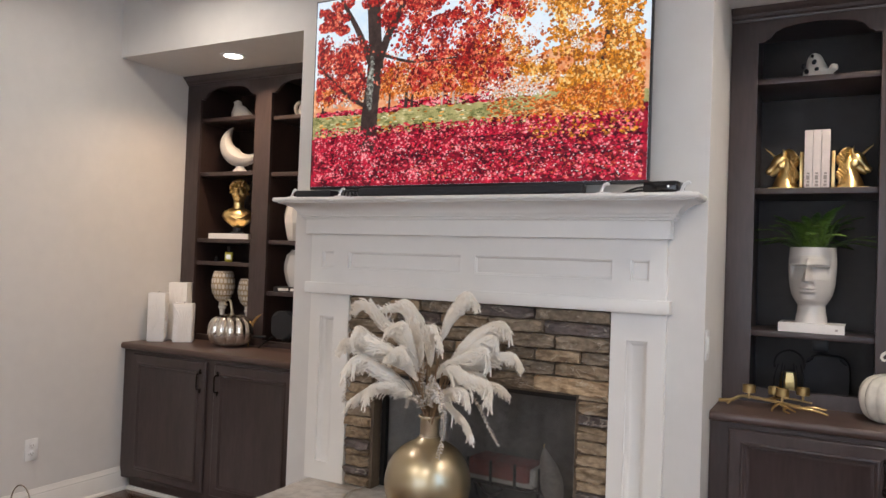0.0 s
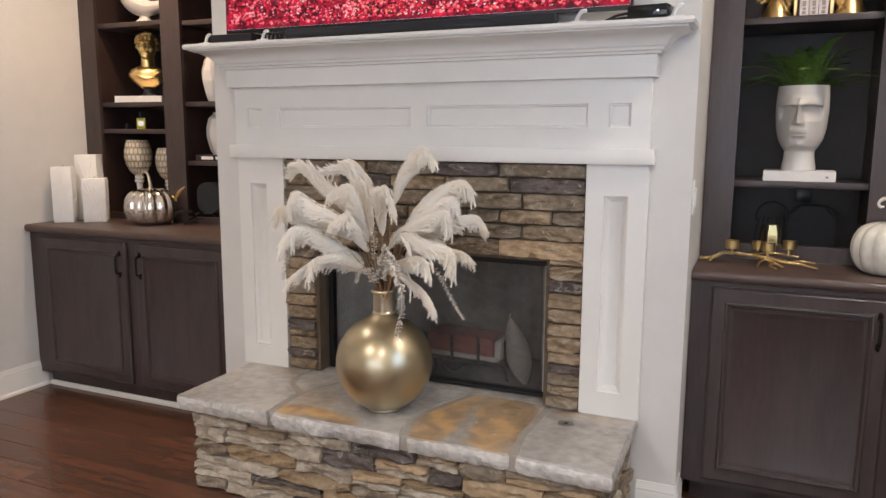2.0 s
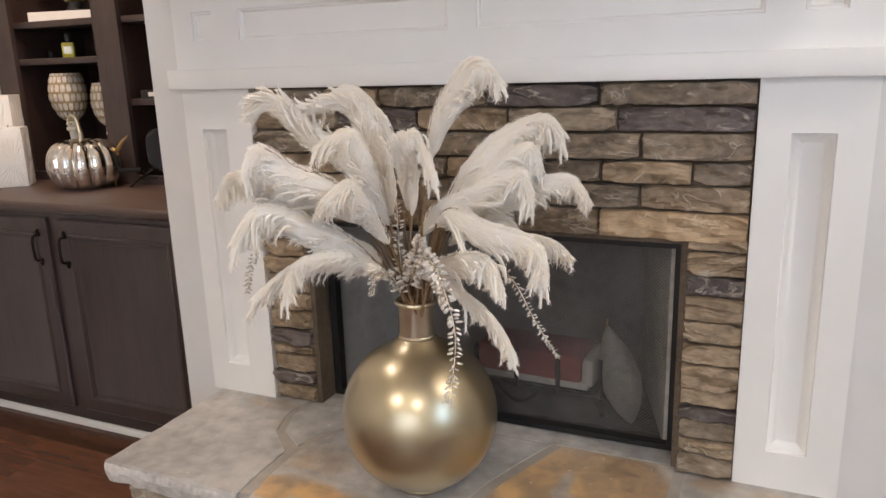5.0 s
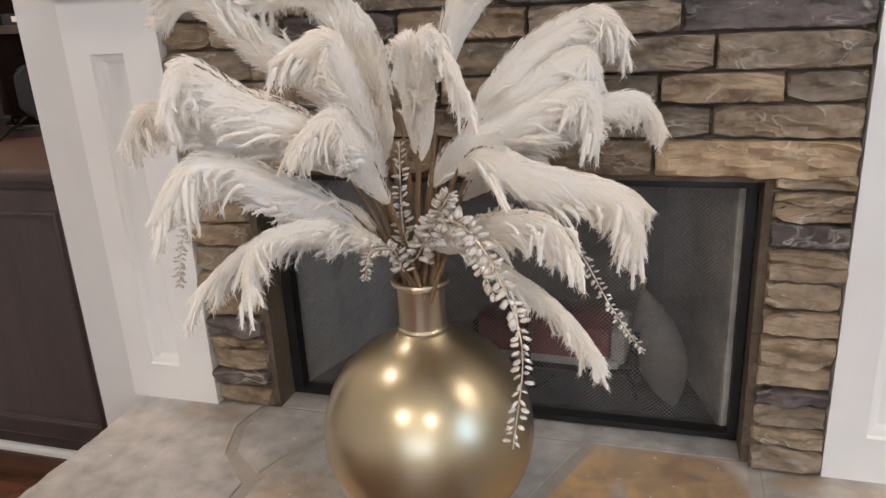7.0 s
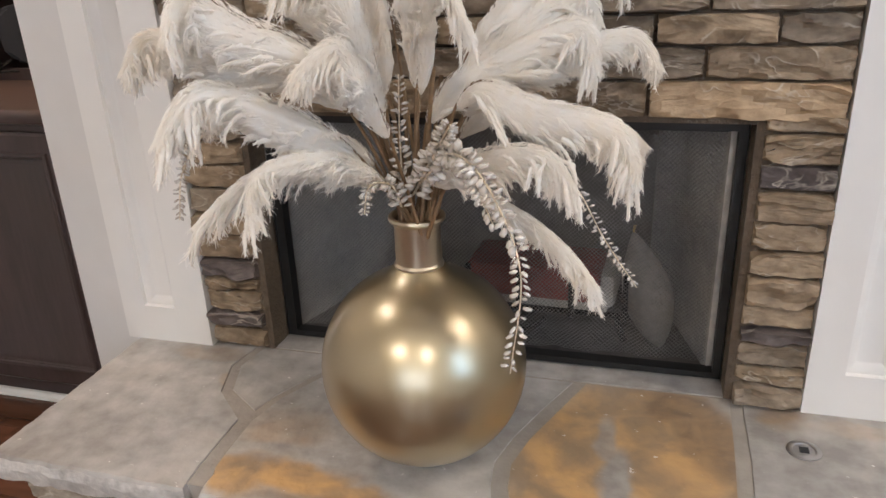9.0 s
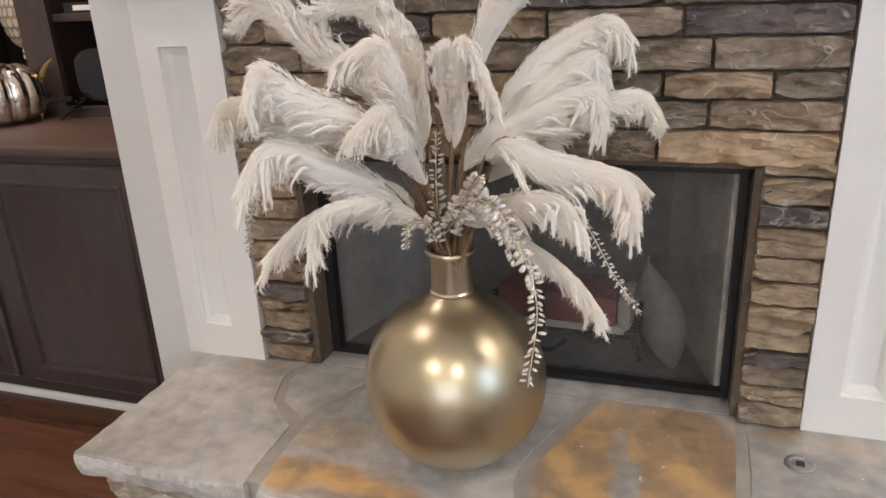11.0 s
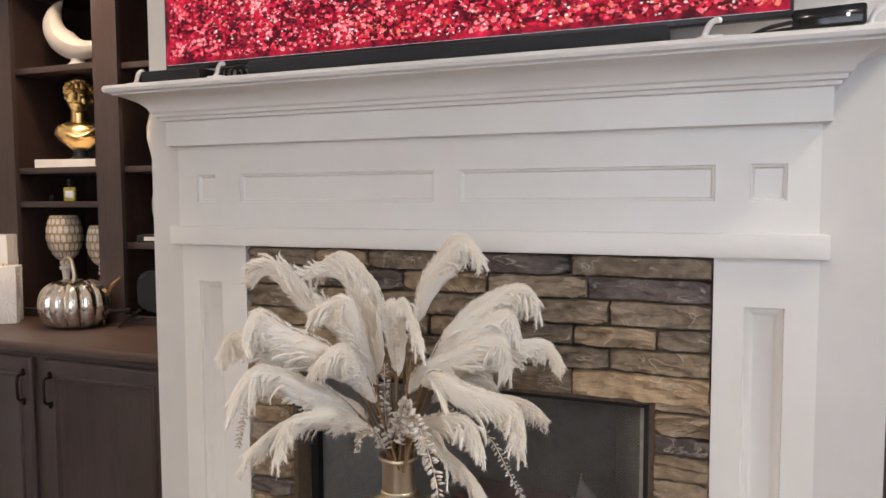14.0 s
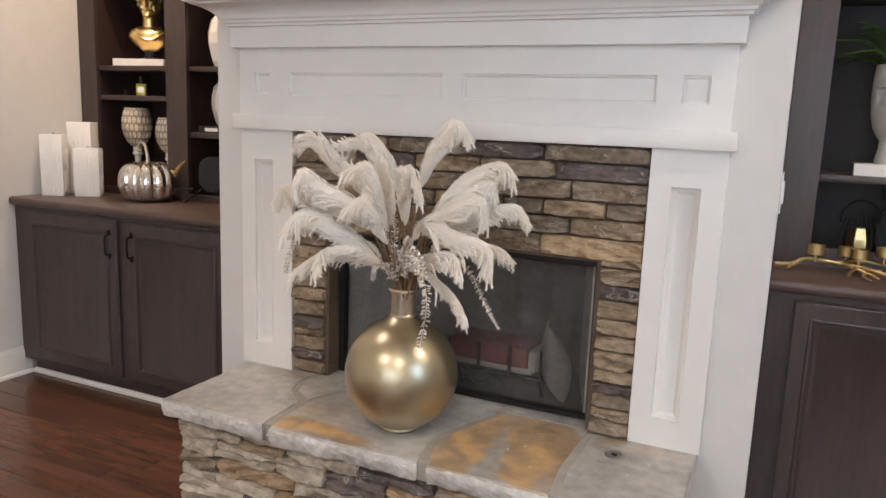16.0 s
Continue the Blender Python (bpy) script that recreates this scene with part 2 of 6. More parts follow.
def structure(name, bm, material, label="", smooth=0):
    ob = part(name, bm, material, None, label, smooth)
    return tagged(ob, kind="structure")


def box(bm, x0, x1, y0, y1, z0, z1, bevel=0.0):
    made = bmesh.ops.create_cube(bm, size=1)["verts"]
    for v in made:
        v.co = Vector(((x0 + x1) / 2 + v.co.x * (x1 - x0), (y0 + y1) / 2 + v.co.y * (y1 - y0), (z0 + z1) / 2 + v.co.z * (z1 - z0)))
    if bevel:
        edges = list({e for v in made for e in v.link_edges})
        bmesh.ops.bevel(bm, geom=edges, offset=bevel, segments=2, profile=0.5, affect="EDGES")
    return bm


def boxes(*specs, bevel=0.0):
    bm = bmesh.new()
    for s in specs:
        box(bm, *s, bevel=bevel)
    return bm


def lathe(bm, profile, seg=32, at=(0, 0, 0), lobes=0, depth=0.0, squash=(1, 1)):
    """Turns (radius, height) pairs round z; lobes press ribs into the side."""
    rings = []
    for r, z in profile:
        ring = []
        for i in range(seg):
            a = 2 * math.pi * i / seg
            k = 1 - depth * (1 - abs(math.sin(a * lobes / 2)) ** 0.6) if lobes else 1
            ring.append(bm.verts.new((at[0] + r * k * math.cos(a) * squash[0], at[1] + r * k * math.sin(a) * squash[1], at[2] + z)))
        rings.append(ring)
    for a, b in zip(rings, rings[1:]):
        for i in range(seg):
            bm.faces.new((a[i], a[(i + 1) % seg], b[(i + 1) % seg], b[i]))
    bm.faces.new(rings[0][::-1])
    bm.faces.new(rings[-1])
    return bm


def tube(bm, points, radii, seg=8):
    points = [Vector(p) for p in points]
    if not hasattr(radii, "__len__"):
        radii = [radii] * len(points)
    rings = []
    side = Vector((0.31, 0.2, 0.93))
    for i, p in enumerate(points):
        d = (points[min(i + 1, len(points) - 1)] - points[max(i - 1, 0)]).normalized()
        u = d.cross(side)
        if u.length < 0.05:
            u = d.cross(Vector((1, 0, 0)))
        u.normalize()
        w = d.cross(u)
        rings.append([bm.verts.new(p + radii[i] * (math.cos(2 * math.pi * k / seg) * u + math.sin(2 * math.pi * k / seg) * w)) for k in range(seg)])
    for a, b in zip(rings, rings[1:]):
        for k in range(seg):
            bm.faces.new((a[k], a[(k + 1) % seg], b[(k + 1) % seg], b[k]))
    bm.faces.new(rings[0][::-1])
    bm.faces.new(rings[-1])
    return bm


def arc(points, n=12):
    """A smooth line through the points."""
    pts = [Vector(p) for p in points]
    pts = [2 * pts[0] - pts[1]] + pts + [2 * pts[-1] - pts[-2]]
    out = []
    for i in range(1, len(pts) - 2):
        a, b, c, d = pts[i - 1 : i + 3]
        for k in range(n):
            t = k / n
            out.append(0.5 * (2 * b + (c - a) * t + (2 * a - 5 * b + 4 * c - d) * t**2 + (3 * b - a - 3 * c + d) * t**3))
    return out + [pts[-2]]


def extrude(bm, outline, y0, y1):
    """A flat (x, z) outline given depth along y."""
    front = [bm.verts.new((x, y0, z)) for x, z in outline]
    back = [bm.verts.new((x, y1, z)) for x, z in outline]
    bm.faces.new(front)
    bm.faces.new(back[::-1])
    for i in range(len(outline)):
        j = (i + 1) % len(outline)
        bm.faces.new((front[i], front[j], back[j], back[i]))
    return bm


def profile_x(bm, outline, x0, x1):
    """A (y, z) outline run along x."""
    a = [bm.verts.new((x0, y, z)) for y, z in outline]
    b = [bm.verts.new((x1, y, z)) for y, z in outline]
    bm.faces.new(a)
    bm.faces.new(b[::-1])
    for i in range(len(outline)):
        j = (i + 1) % len(outline)
        bm.faces.new((a[i], a[j], b[j], b[i]))
    return bm


def panelled(bm, x0, x1, z0, z1, front, back, rects, depth=0.012, slope=0.010):
    """A board in the xz plane with sunk panels side by side; each rect is x0, x1, z0, z1."""
    rects = sorted(rects)
    zs = [z0, rects[0][2], rects[0][3], z1]
    xs = [x0] + [v for r in rects for v in (r[0], r[1])] + [x1]
    grid = [[bm.verts.new((x, front, z)) for x in xs] for z in zs]
    for r in range(3):
        for c in range(len(xs) - 1):
            q = (grid[r][c], grid[r][c + 1], grid[r + 1][c + 1], grid[r + 1][c])
            if r == 1 and c % 2:
                ring = q
                steps = ((0.08 * slope, front + 0.40 * depth), (0.32 * slope, front + 0.48 * depth), (0.80 * slope, front + 0.90 * depth), (slope, front + depth)) if slope > 0.02 else ((0.15 * slope, front + 0.45 * depth), (0.6 * slope, front + 0.55 * depth), (slope, front + depth))
                for s, y in steps:
                    a, b = xs[c] + s, xs[c + 1] - s
                    inner = [bm.verts.new(p) for p in ((a, y, zs[1] + s), (b, y, zs[1] + s), (b, y, zs[2] - s), (a, y, zs[2] - s))]
                    for i in range(4):
                        bm.faces.new((ring[i], ring[(i + 1) % 4], inner[(i + 1) % 4], inner[i]))
                    ring = inner
                bm.faces.new(ring)
            else:
                bm.faces.new(q)
    loop = grid[0] + [grid[1][-1], grid[2][-1]] + grid[3][::-1] + [grid[2][0], grid[1][0]]
    rear = [bm.verts.new((v.co.x, back, v.co.z)) for v in loop]
    for i in range(len(loop)):
        j = (i + 1) % len(loop)
        bm.faces.new((loop[i], loop[j], rear[j], rear[i]))
    bm.faces.new(rear)
    return bm


# ---- the large structure ----
LW, RW, BACK, REAR, CEILING, SOFFIT = -2.45, 2.45, 1.0, -5.4, 3.05, 2.69
BREAST_L, BREAST_R, BREAST = -1.02, 1.03, 0.045
structure("floor", boxes((LW - 0.2, RW + 0.2, REAR - 0.2, BACK + 0.2, -0.12, -0.012)), GAP, "sub-floor under the boards")
structure("ceiling", boxes((LW - 0.2, RW + 0.2, REAR - 0.2, BACK + 0.2, CEILING, CEILING + 0.15)), CEIL, "plain white ceiling")
structure("wall_left", boxes((LW - 0.15, LW, REAR, BACK, -0.012, CEILING)), WALL, "pale grey painted wall")
structure("wall_back", boxes((LW - 0.15, RW + 0.15, BACK, BACK + 0.15, -0.012, CEILING)), WALL, "wall behind the shelves")
WY0, WY1, WZ0, WZ1 = -2.55, -0.95, 0.95, 2.45
structure("wall_right", boxes((RW, RW + 0.15, REAR, WY0, -0.012, CEILING), (RW, RW + 0.15, WY1, BACK, -0.012, CEILING),
                              (RW, RW + 0.15, WY0, WY1, -0.012, WZ0), (RW, RW + 0.15, WY0, WY1, WZ1, CEILING)), WALL, "pale grey wall with a window")
structure("wall_rear", boxes((LW - 0.15, -0.8, REAR - 0.15, REAR, -0.012, CEILING), (2.2, RW + 0.15, REAR - 0.15, REAR, -0.012, CEILING),
                             (-0.8, 2.2, REAR - 0.15, REAR, -0.012, 0.7), (-0.8, 2.2, REAR - 0.15, REAR, 2.7, CEILING)), WALL, "unseen pale grey wall with an assumed wide window")
FBX0, FBX1, FBZ0, FBZ1 = -0.480, 0.525, 0.39, 0.948
for piece in ((BREAST_L, FBX0 - 0.03, BREAST, BACK, 0, CEILING), (FBX1 + 0.03, BREAST_R, BREAST, BACK, 0, CEILING),
              (FBX0 - 0.03, FBX1 + 0.03, BREAST, BACK, FBZ1 + 0.03, CEILING), (FBX0 - 0.03, FBX1 + 0.03, BREAST, BACK, 0, FBZ0 - 0.03)):
    structure("chimney_breast", boxes(piece), WALL, "pale grey chimney breast")
for nm, a, b in (("bulkhead_left", LW, BREAST_L), ("bulkhead_right", BREAST_R, RW)):
    structure(nm, boxes((a, b, BREAST, BACK, SOFFIT, CEILING)), WALL, "painted soffit over the shelf niche")


def window_unit(name, at, turn, w, h):
    th = thing(name, "white framed window with bright panes", "window", at, turn, kind="structure")
    part("window_frame", boxes((-w / 2, w / 2, 0, 0.05, 0, 0.05), (-w / 2, w / 2, 0, 0.05, h - 0.05, h), (-w / 2, -w / 2 + 0.05, 0, 0.05, 0.05, h - 0.05), (w / 2 - 0.05, w / 2, 0, 0.05, 0.05, h - 0.05), (-0.02, 0.02, 0, 0.05, 0.05, h - 0.05)), TRIM, th)
    pane = part("pane", boxes((-w / 2 + 0.05, w / 2 - 0.05, 0.02, 0.026, 0.05, h - 0.05)), PANE, th)
    pane.visible_shadow = False
    part("window_sill", boxes((-w / 2 - 0.05, w / 2 + 0.05, -0.08, 0.05, -0.03, 0.0), bevel=0.006), TRIM, th)


PANE = glass("window_glass", (0.96, 0.98, 1.0), 0.0)
window_unit("window_1", (RW + 0.06, (WY0 + WY1) / 2, WZ0), -90, WY1 - WY0, WZ1 - WZ0)
# The rear one is unseen, added where the fill lamp stands.
window_unit("assumed_rear_window", (0.7, REAR - 0.06, 0.7), 180, 3.0, 2.0)
# Unseen glowing cards added behind both openings in place of outdoor daylight.
DAYCARD = glow("daylight_card_glow", (0.72, 0.84, 1.0), 1.8)
structure("backdrop_right", boxes((RW + 0.9, RW + 0.92, -3.5, 1.0, -0.5, 4.0)), DAYCARD, "unseen glowing card that stands in for daylight outside")
structure("backdrop_rear", boxes((-4, 4, REAR - 1.2, REAR - 1.18, -0.5, 4.0)), DAYCARD, "unseen glowing card that stands in for daylight outside")


def baseboard(name, length, at, turn):
    """A tall skirting with a stepped cap and a shoe; it runs along local x, its face towards -y."""
    bm = bmesh.new()
    profile_x(bm, [(0, 0), (-0.014, 0), (-0.014, 0.105), (-0.011, 0.113), (-0.012, 0.118), (-0.006, 0.134), (-0.004, 0.146), (0, 0.146)], 0, length)
    profile_x(bm, [(-0.014, 0), (-0.030, 0), (-0.029, 0.010), (-0.024, 0.016), (-0.014, 0.019)], 0, length)
    ob = structure(name, bm, TRIM, "white stepped baseboard", 30)
    ob.matrix_world = pose(*at, 0, 0, turn)


CABY, TOE = 0.165, 0.215
baseboard("baseboard", TOE - REAR - 0.01, (LW, REAR, 0), 90)
baseboard("baseboard", BREAST_R - 0.889, (0.889, BREAST, 0), 0)
baseboard("baseboard", 0.17 - BREAST, (BREAST_R, BREAST, 0), 90)
baseboard("baseboard", BREAST_R - 0.889 - 0.01, (BREAST_L, BREAST, 0), 0)
baseboard("baseboard", TOE - REAR - 0.01, (RW, TOE - 0.01, 0), -90)
for x0, x1 in ((LW + 0.03, BREAST_L), (BREAST_R, RW - 0.03)):
    bm = bmesh.new()
    profile_x(bm, [(0, 0), (-0.016, 0), (-0.015, 0.012), (-0.008, 0.022), (0, 0.024)], x0, x1)
    ob = structure("shoe_trim", bm, TRIM, "white shoe moulding below the cabinets", 30)
    ob.location = (0, TOE - 0.002, 0)

# ---- stone fireplace surround and firebox ----
MZ_HEAD = 1.318


def stone_mesh(w, h, d, seed, rough=1.0):
    """One split-faced ledge stone, w x h, centred in x, sitting on z = 0, its face towards -y."""
    rnd = random.Random(seed)
    nx, nz = max(4, min(18, int(w / 0.017) + 2)), 7
    verts, faces = [], []
    tilt, lean = rnd.uniform(-0.15, 0.15) * h, rnd.uniform(-0.006, 0.006)
    cut = [rnd.uniform(0.0, 0.35) * h for _ in range(4)]
    lean_side = rnd.choice((-1, 1))

    def place(u, v, y, inset, jitter):
        x = (u - 0.5) * (w - 2 * inset)
        z = inset + v * (h - 2 * inset)
        e = min(u, 1 - u) * w
        k = cut[(0 if u < 0.5 else 1) + (0 if v < 0.5 else 2)] * max(0, 1 - e / 0.03) * 0.6
        z += k if v < 0.4 else (-k if v > 0.6 else 0)
        z += tilt * (u - 0.5) * 0.25 * rough
        p = Vector((x * 9 + seed * 3.1, seed * 1.7, z * 9))
        q = Vector((x * 26 + seed, seed * 0.7, z * 60))
        n = noise.noise(p) * 0.009 + noise.noise(p * 2.7) * 0.005 + (abs(noise.noise(q)) - 0.2) * 0.006
        n += 0.0050 * math.tanh(7 * noise.noise(Vector((x * 8 + seed * 2.3, seed * 0.9, z * 34 + x * 9 * lean_side))))
        return (x + jitter * rnd.uniform(-1, 1) * 0.002, y - (n + lean * (u - 0.5)) * rough, z + jitter * rnd.uniform(-1, 1) * 0.0025 * rough)

    for v in range(nz):
        for u in range(nx):
            verts.append(place(u / (nx - 1), v / (nz - 1), -d, 0.0030, 1))
    ring = [u for u in range(nx)] + [(v + 1) * nx - 1 for v in range(1, nz)] + [nz * nx - 1 - u for u in range(1, nx)] + [v * nx for v in range(nz - 2, 0, -1)]
    n0 = len(verts)
    for i in ring:
        verts.append(place((i % nx) / (nx - 1), (i // nx) / (nz - 1), -d + 0.006, 0.0012, 0))
    n1 = len(verts)
    for i in ring:
        u, v = (i % nx) / (nx - 1), (i // nx) / (nz - 1)
        verts.append(((u - 0.5) * (w - 0.003), 0.0, 0.0015 + v * (h - 0.003)))
    for v in range(nz - 1):
        for u in range(nx - 1):
            a = v * nx + u
            faces.append((a, a + 1, a + nx + 1, a + nx))
    m = len(ring)
    for k in range(m):
        j = (k + 1) % m
        faces.append((ring[k], n0 + k, n0 + j, ring[j]))
        faces.append((n0 + k, n1 + k, n1 + j, n0 + j))
    return verts, faces


def stone(parent, x0, x1, z0, z1, y, depth, kind, seed, turn=0, rough=1.0):
    verts, faces = stone_mesh(x1 - x0, z1 - z0, depth, seed, rough)
    ob = raw("stone", verts, faces, STONES[kind], parent, smooth=True)
    ob.data.set_sharp_from_angle(angle=radians(22))
    return ob


# ---- mantel ----
mantel = thing("fireplace_mantel", "white painted wooden mantel with sunk panels and deep crown moulding", "mantel", (0, 0, 0))
HB = MZ_HEAD
for s in (-1, 1):
    x0, x1 = (-0.878, -0.641) if s < 0 else (0.669, 0.888)
    px0, px1 = (-0.815, -0.730) if s < 0 else (0.735, 0.820)
    part("pilaster", panelled(bmesh.new(), x0, x1, 0.386, HB, 0.012, BREAST, [(px0, px1, 0.478, 1.205)], 0.024, 0.023), TRIM, mantel, "panelled pilaster")
part("header_board", boxes((-0.905, 0.905, -0.012, BREAST, HB, HB + 0.055), bevel=0.003), TRIM, mantel)
FR = [(-0.815, -0.745), (-0.655, -0.031), (0.040, 0.668), (0.742, 0.819)]
part("frieze", panelled(bmesh.new(), -0.885, 0.885, HB + 0.055, 1.615, 0.012, BREAST, [(a, b, 1.447, 1.530) for a, b in FR], 0.012, 0.010), TRIM, mantel, "frieze with four sunk panels")


def returned(bm, prof, xe, back):
    """A moulding of (out, z) steps that runs along the front and returns to the wall at both ends."""
    lines = [[bm.verts.new(p) for p in ((-xe - o, back, z), (-xe - o, -o, z), (xe + o, -o, z), (xe + o, back, z))] for o, z in prof]
    for a, b in zip(lines, lines[1:]):
        for i in range(3):
            bm.faces.new((a[i], a[i + 1], b[i + 1], b[i]))
    bm.faces.new(lines[0])
    bm.faces.new(lines[-1][::-1])
    return bm


part("fascia", returned(bmesh.new(), [(0.002, 1.615), (0.018, 1.617), (0.018, 1.690)], 0.884, BREAST), TRIM, mantel)
part("crown_moulding", returned(bmesh.new(), [(0.018, 1.690), (0.030, 1.692), (0.032, 1.700), (0.040, 1.703), (0.042, 1.712), (0.050, 1.716), (0.055, 1.728), (0.070, 1.742), (0.095, 1.755), (0.122, 1.763), (0.122, 1.768)], 0.884, BREAST), TRIM, mantel)
part("shelf", returned(bmesh.new(), [(0.132, 1.768), (0.139, 1.770), (0.142, 1.779), (0.139, 1.788), (0.134, 1.790)], 0.884, BREAST), TRIM, mantel, "mantel shelf with a rounded nose")

# ---- downlights, outlets ----
LAMPGLOW = glow("lamp_lens", (1.0, 0.93, 0.82), 9.0)


def downlight(x, y, z, r, label):
    th = thing("recessed_downlight", label, "ceiling light", (x, y, z), group="recessed downlights")
    bm = bmesh.new()
    lathe(bm, [(r + 0.022, 0), (r + 0.022, -0.004), (r + 0.012, -0.007), (r, -0.004), (r, 0)], 28)
    part("trim_ring", bm, WHITEP, th)
    part("lens", lathe(bmesh.new(), [(r - 0.001, -0.0015), (r - 0.001, -0.003)], 28), LAMPGLOW, th, "glowing lens")


for lx, ly in DOWNLIGHTS:
    downlight(lx, ly, CEILING, 0.065, "white recessed downlight set in the ceiling, switched on")
for lx in (-1.74, 1.74):
    downlight(lx, 0.27, SOFFIT, 0.055, "white recessed downlight in the niche soffit, switched on")

outlet = thing("wall_outlet", "white double wall socket on the pale grey wall", "outlet", (LW, -0.42, 0.37), 90)
part("cover_plate", boxes((-0.038, 0.038, -0.006, 0, -0.060, 0.060), bevel=0.003), WHITEP, outlet)
for dz in (-0.022, 0.022):
    so = part("socket", lathe(bmesh.new(), [(0.017, 0), (0.017, 0.003), (0.015, 0.004)], 20), WHITEP, outlet)
    so.matrix_basis = pose(0, -0.005, dz, 90)
    part("slots", boxes((-0.008, -0.005, 0, 0.0046, -0.004, 0.006), (0.005, 0.008, 0, 0.0046, -0.003, 0.006), (-0.002, 0.002, 0, 0.0046, -0.010, -0.006)), INK, so).matrix_basis = pose(0, 0, 0, -90) @ pose(0, -0.0048, 0)
switch = thing("light_switch", "white rocker switch plate on the chimney breast side", "switch", (BREAST_R, 0.10, 1.205), 90)
part("cover_plate", boxes((-0.036, 0.036, -0.006, 0, -0.060, 0.060), bevel=0.003), WHITEP, switch)
part("rocker", boxes((-0.016, 0.016, -0.011, -0.005, -0.033, 0.033), bevel=0.002), WHITEP, switch)

# ---- built-in cabinets ----
CTOP = 0.925


def pull(parent, x, z, y):
    bm = bmesh.new()
    tube(bm, arc([(0, 0, 0.048), (0, -0.022, 0.046), (0, -0.030, 0.03), (0, -0.030, -0.03), (0, -0.022, -0.046), (0, 0, -0.048)], 5), [0.0070, 0.0062] + [0.0056] * 22 + [0.0062, 0.0070], 8)
    for s in (-1, 1):
        tube(bm, arc([(0, -0.002, 0.044 * s), (0, -0.006, 0.060 * s), (0, -0.003, 0.070 * s)], 4), [0.0085, 0.0085, 0.008, 0.0075, 0.007, 0.007, 0.006, 0.005, 0.003], 10)
        tube(bm, [(0, -0.029, 0.030 * s), (0, -0.030, 0.026 * s), (0, -0.030, 0.022 * s)], [0.0060, 0.0078, 0.0060], 10)
    ob = part("handle", bm, BRONZE, parent, "dark bronze pull handle")
    ob.location = (x, y, z)


def base_cabinet(x0, x1, doors, label, setback=0.0):
    th = thing("base_cabinet", label, "cabinet", (0, setback, 0), group="built-in base cabinets")
    bm = boxes((x0, x1, CABY + 0.02, BACK - 0.02 - setback, 0.085, 0.885), (x0 + 0.03, x1, TOE, BACK - 0.05 - setback, 0, 0.085))
    part("body", bm, CAB, th, "dark espresso carcass with a toe kick")
    bm = bmesh.new()
    xs = [x0] + [v for d in doors for v in (d[0] + 0.012, d[1] - 0.012)] + [x1]
    for a, b in zip(xs[::2], xs[1::2]):
        box(bm, a, b, CABY, CABY + 0.02, 0.085, 0.885)
    for a, b, _ in doors:
        box(bm, a + 0.012, b - 0.012, CABY, CABY + 0.02, 0.845, 0.885)
        box(bm, a + 0.012, b - 0.012, CABY, CABY + 0.02, 0.085, 0.118)
    part("face_frame", bm, CAB, th)
    for a, b, side in doors:
        w, h = b - a, 0.757
        dm = panelled(bmesh.new(), 0.008, w - 0.008, 0.008, h - 0.008, -0.020, -0.001, [(0.068, w - 0.068, 0.068, h - 0.068)], 0.010, 0.018)
        prof = [(0, -0.001), (0, -0.013), (0.004, -0.0165), (0.008, -0.020)]
        rings = [[dm.verts.new(p) for p in ((s, y, s), (w - s, y, s), (w - s, y, h - s), (s, y, h - s))] for s, y in prof]
        for p, q in zip(rings, rings[1:]):
            for i in range(4):
                dm.faces.new((p[i], p[(i + 1) % 4], q[(i + 1) % 4], q[i]))
        door = part("door", dm, CAB, th, "panelled cabinet door")
        bead = bmesh.new()
        prof = [(0.050, -0.0200), (0.053, -0.0250), (0.058, -0.0270), (0.063, -0.0250), (0.066, -0.0190), (0.070, -0.0170), (0.074, -0.0090)]
        rings = [[bead.verts.new(p) for p in ((s, y, s), (w - s, y, s), (w - s, y, h - s), (s, y, h - s))] for s, y in prof]
        for p, q in zip(rings, rings[1:]):
            for i in range(4):
                bead.faces.new((p[i], p[(i + 1) % 4], q[(i + 1) % 4], q[i]))
        part("panel_moulding", bead, CAB, door)
        door.location = (a, CABY, 0.108)
        pull(door, w - 0.036 if side > 0 else 0.036, 0.645, -0.020)
    return th


base_cabinet(LW + 0.003, BREAST_L - 0.002, [(-2.350, -1.730, 1), (-1.664, -1.080, -1)], "dark espresso stained two-door base cabinet on the wooden floor")
base_cabinet(BREAST_R + 0.002, RW - 0.003, [(1.105, 1.690, 1), (1.756, 2.380, -1)], "dark espresso stained base cabinet with panelled doors", 0.085)
for nm, x0, x1, f in (("countertop", LW + 0.002, BREAST_L - 0.002, 0.135), ("countertop", BREAST_R + 0.002, RW - 0.002, 0.220)):
    bm = bmesh.new()
    profile_x(bm, [(BACK - 0.02, 0.886), (f + 0.012, 0.886), (f + 0.004, 0.890), (f, 0.898), (f, 0.912), (f + 0.004, 0.920), (f + 0.012, CTOP), (BACK - 0.02, CTOP)], x0, x1)
    ob = part(nm, bm, COUNTER, None, "dark brown wooden countertop with a rounded edge")
    tagged(ob, category="countertop")

FACE = 0.58


def arch_outline(a, b, top):
    z0, z1 = 2.535, 2.592
    left = [(0, z0), (0.028, z0), (0.030, z0 + 0.008), (0.040, z0 + 0.010), (0.052, z0 + 0.018), (0.062, z0 + 0.034), (0.076, z0 + 0.046), (0.092, z0 + 0.050), (0.094, z1 - 0.002), (0.12, z1 + 0.004)]
    mid = [(0.16, z1 + 0.010), ((b - a) / 2, z1 + 0.016)]
    half = left + mid
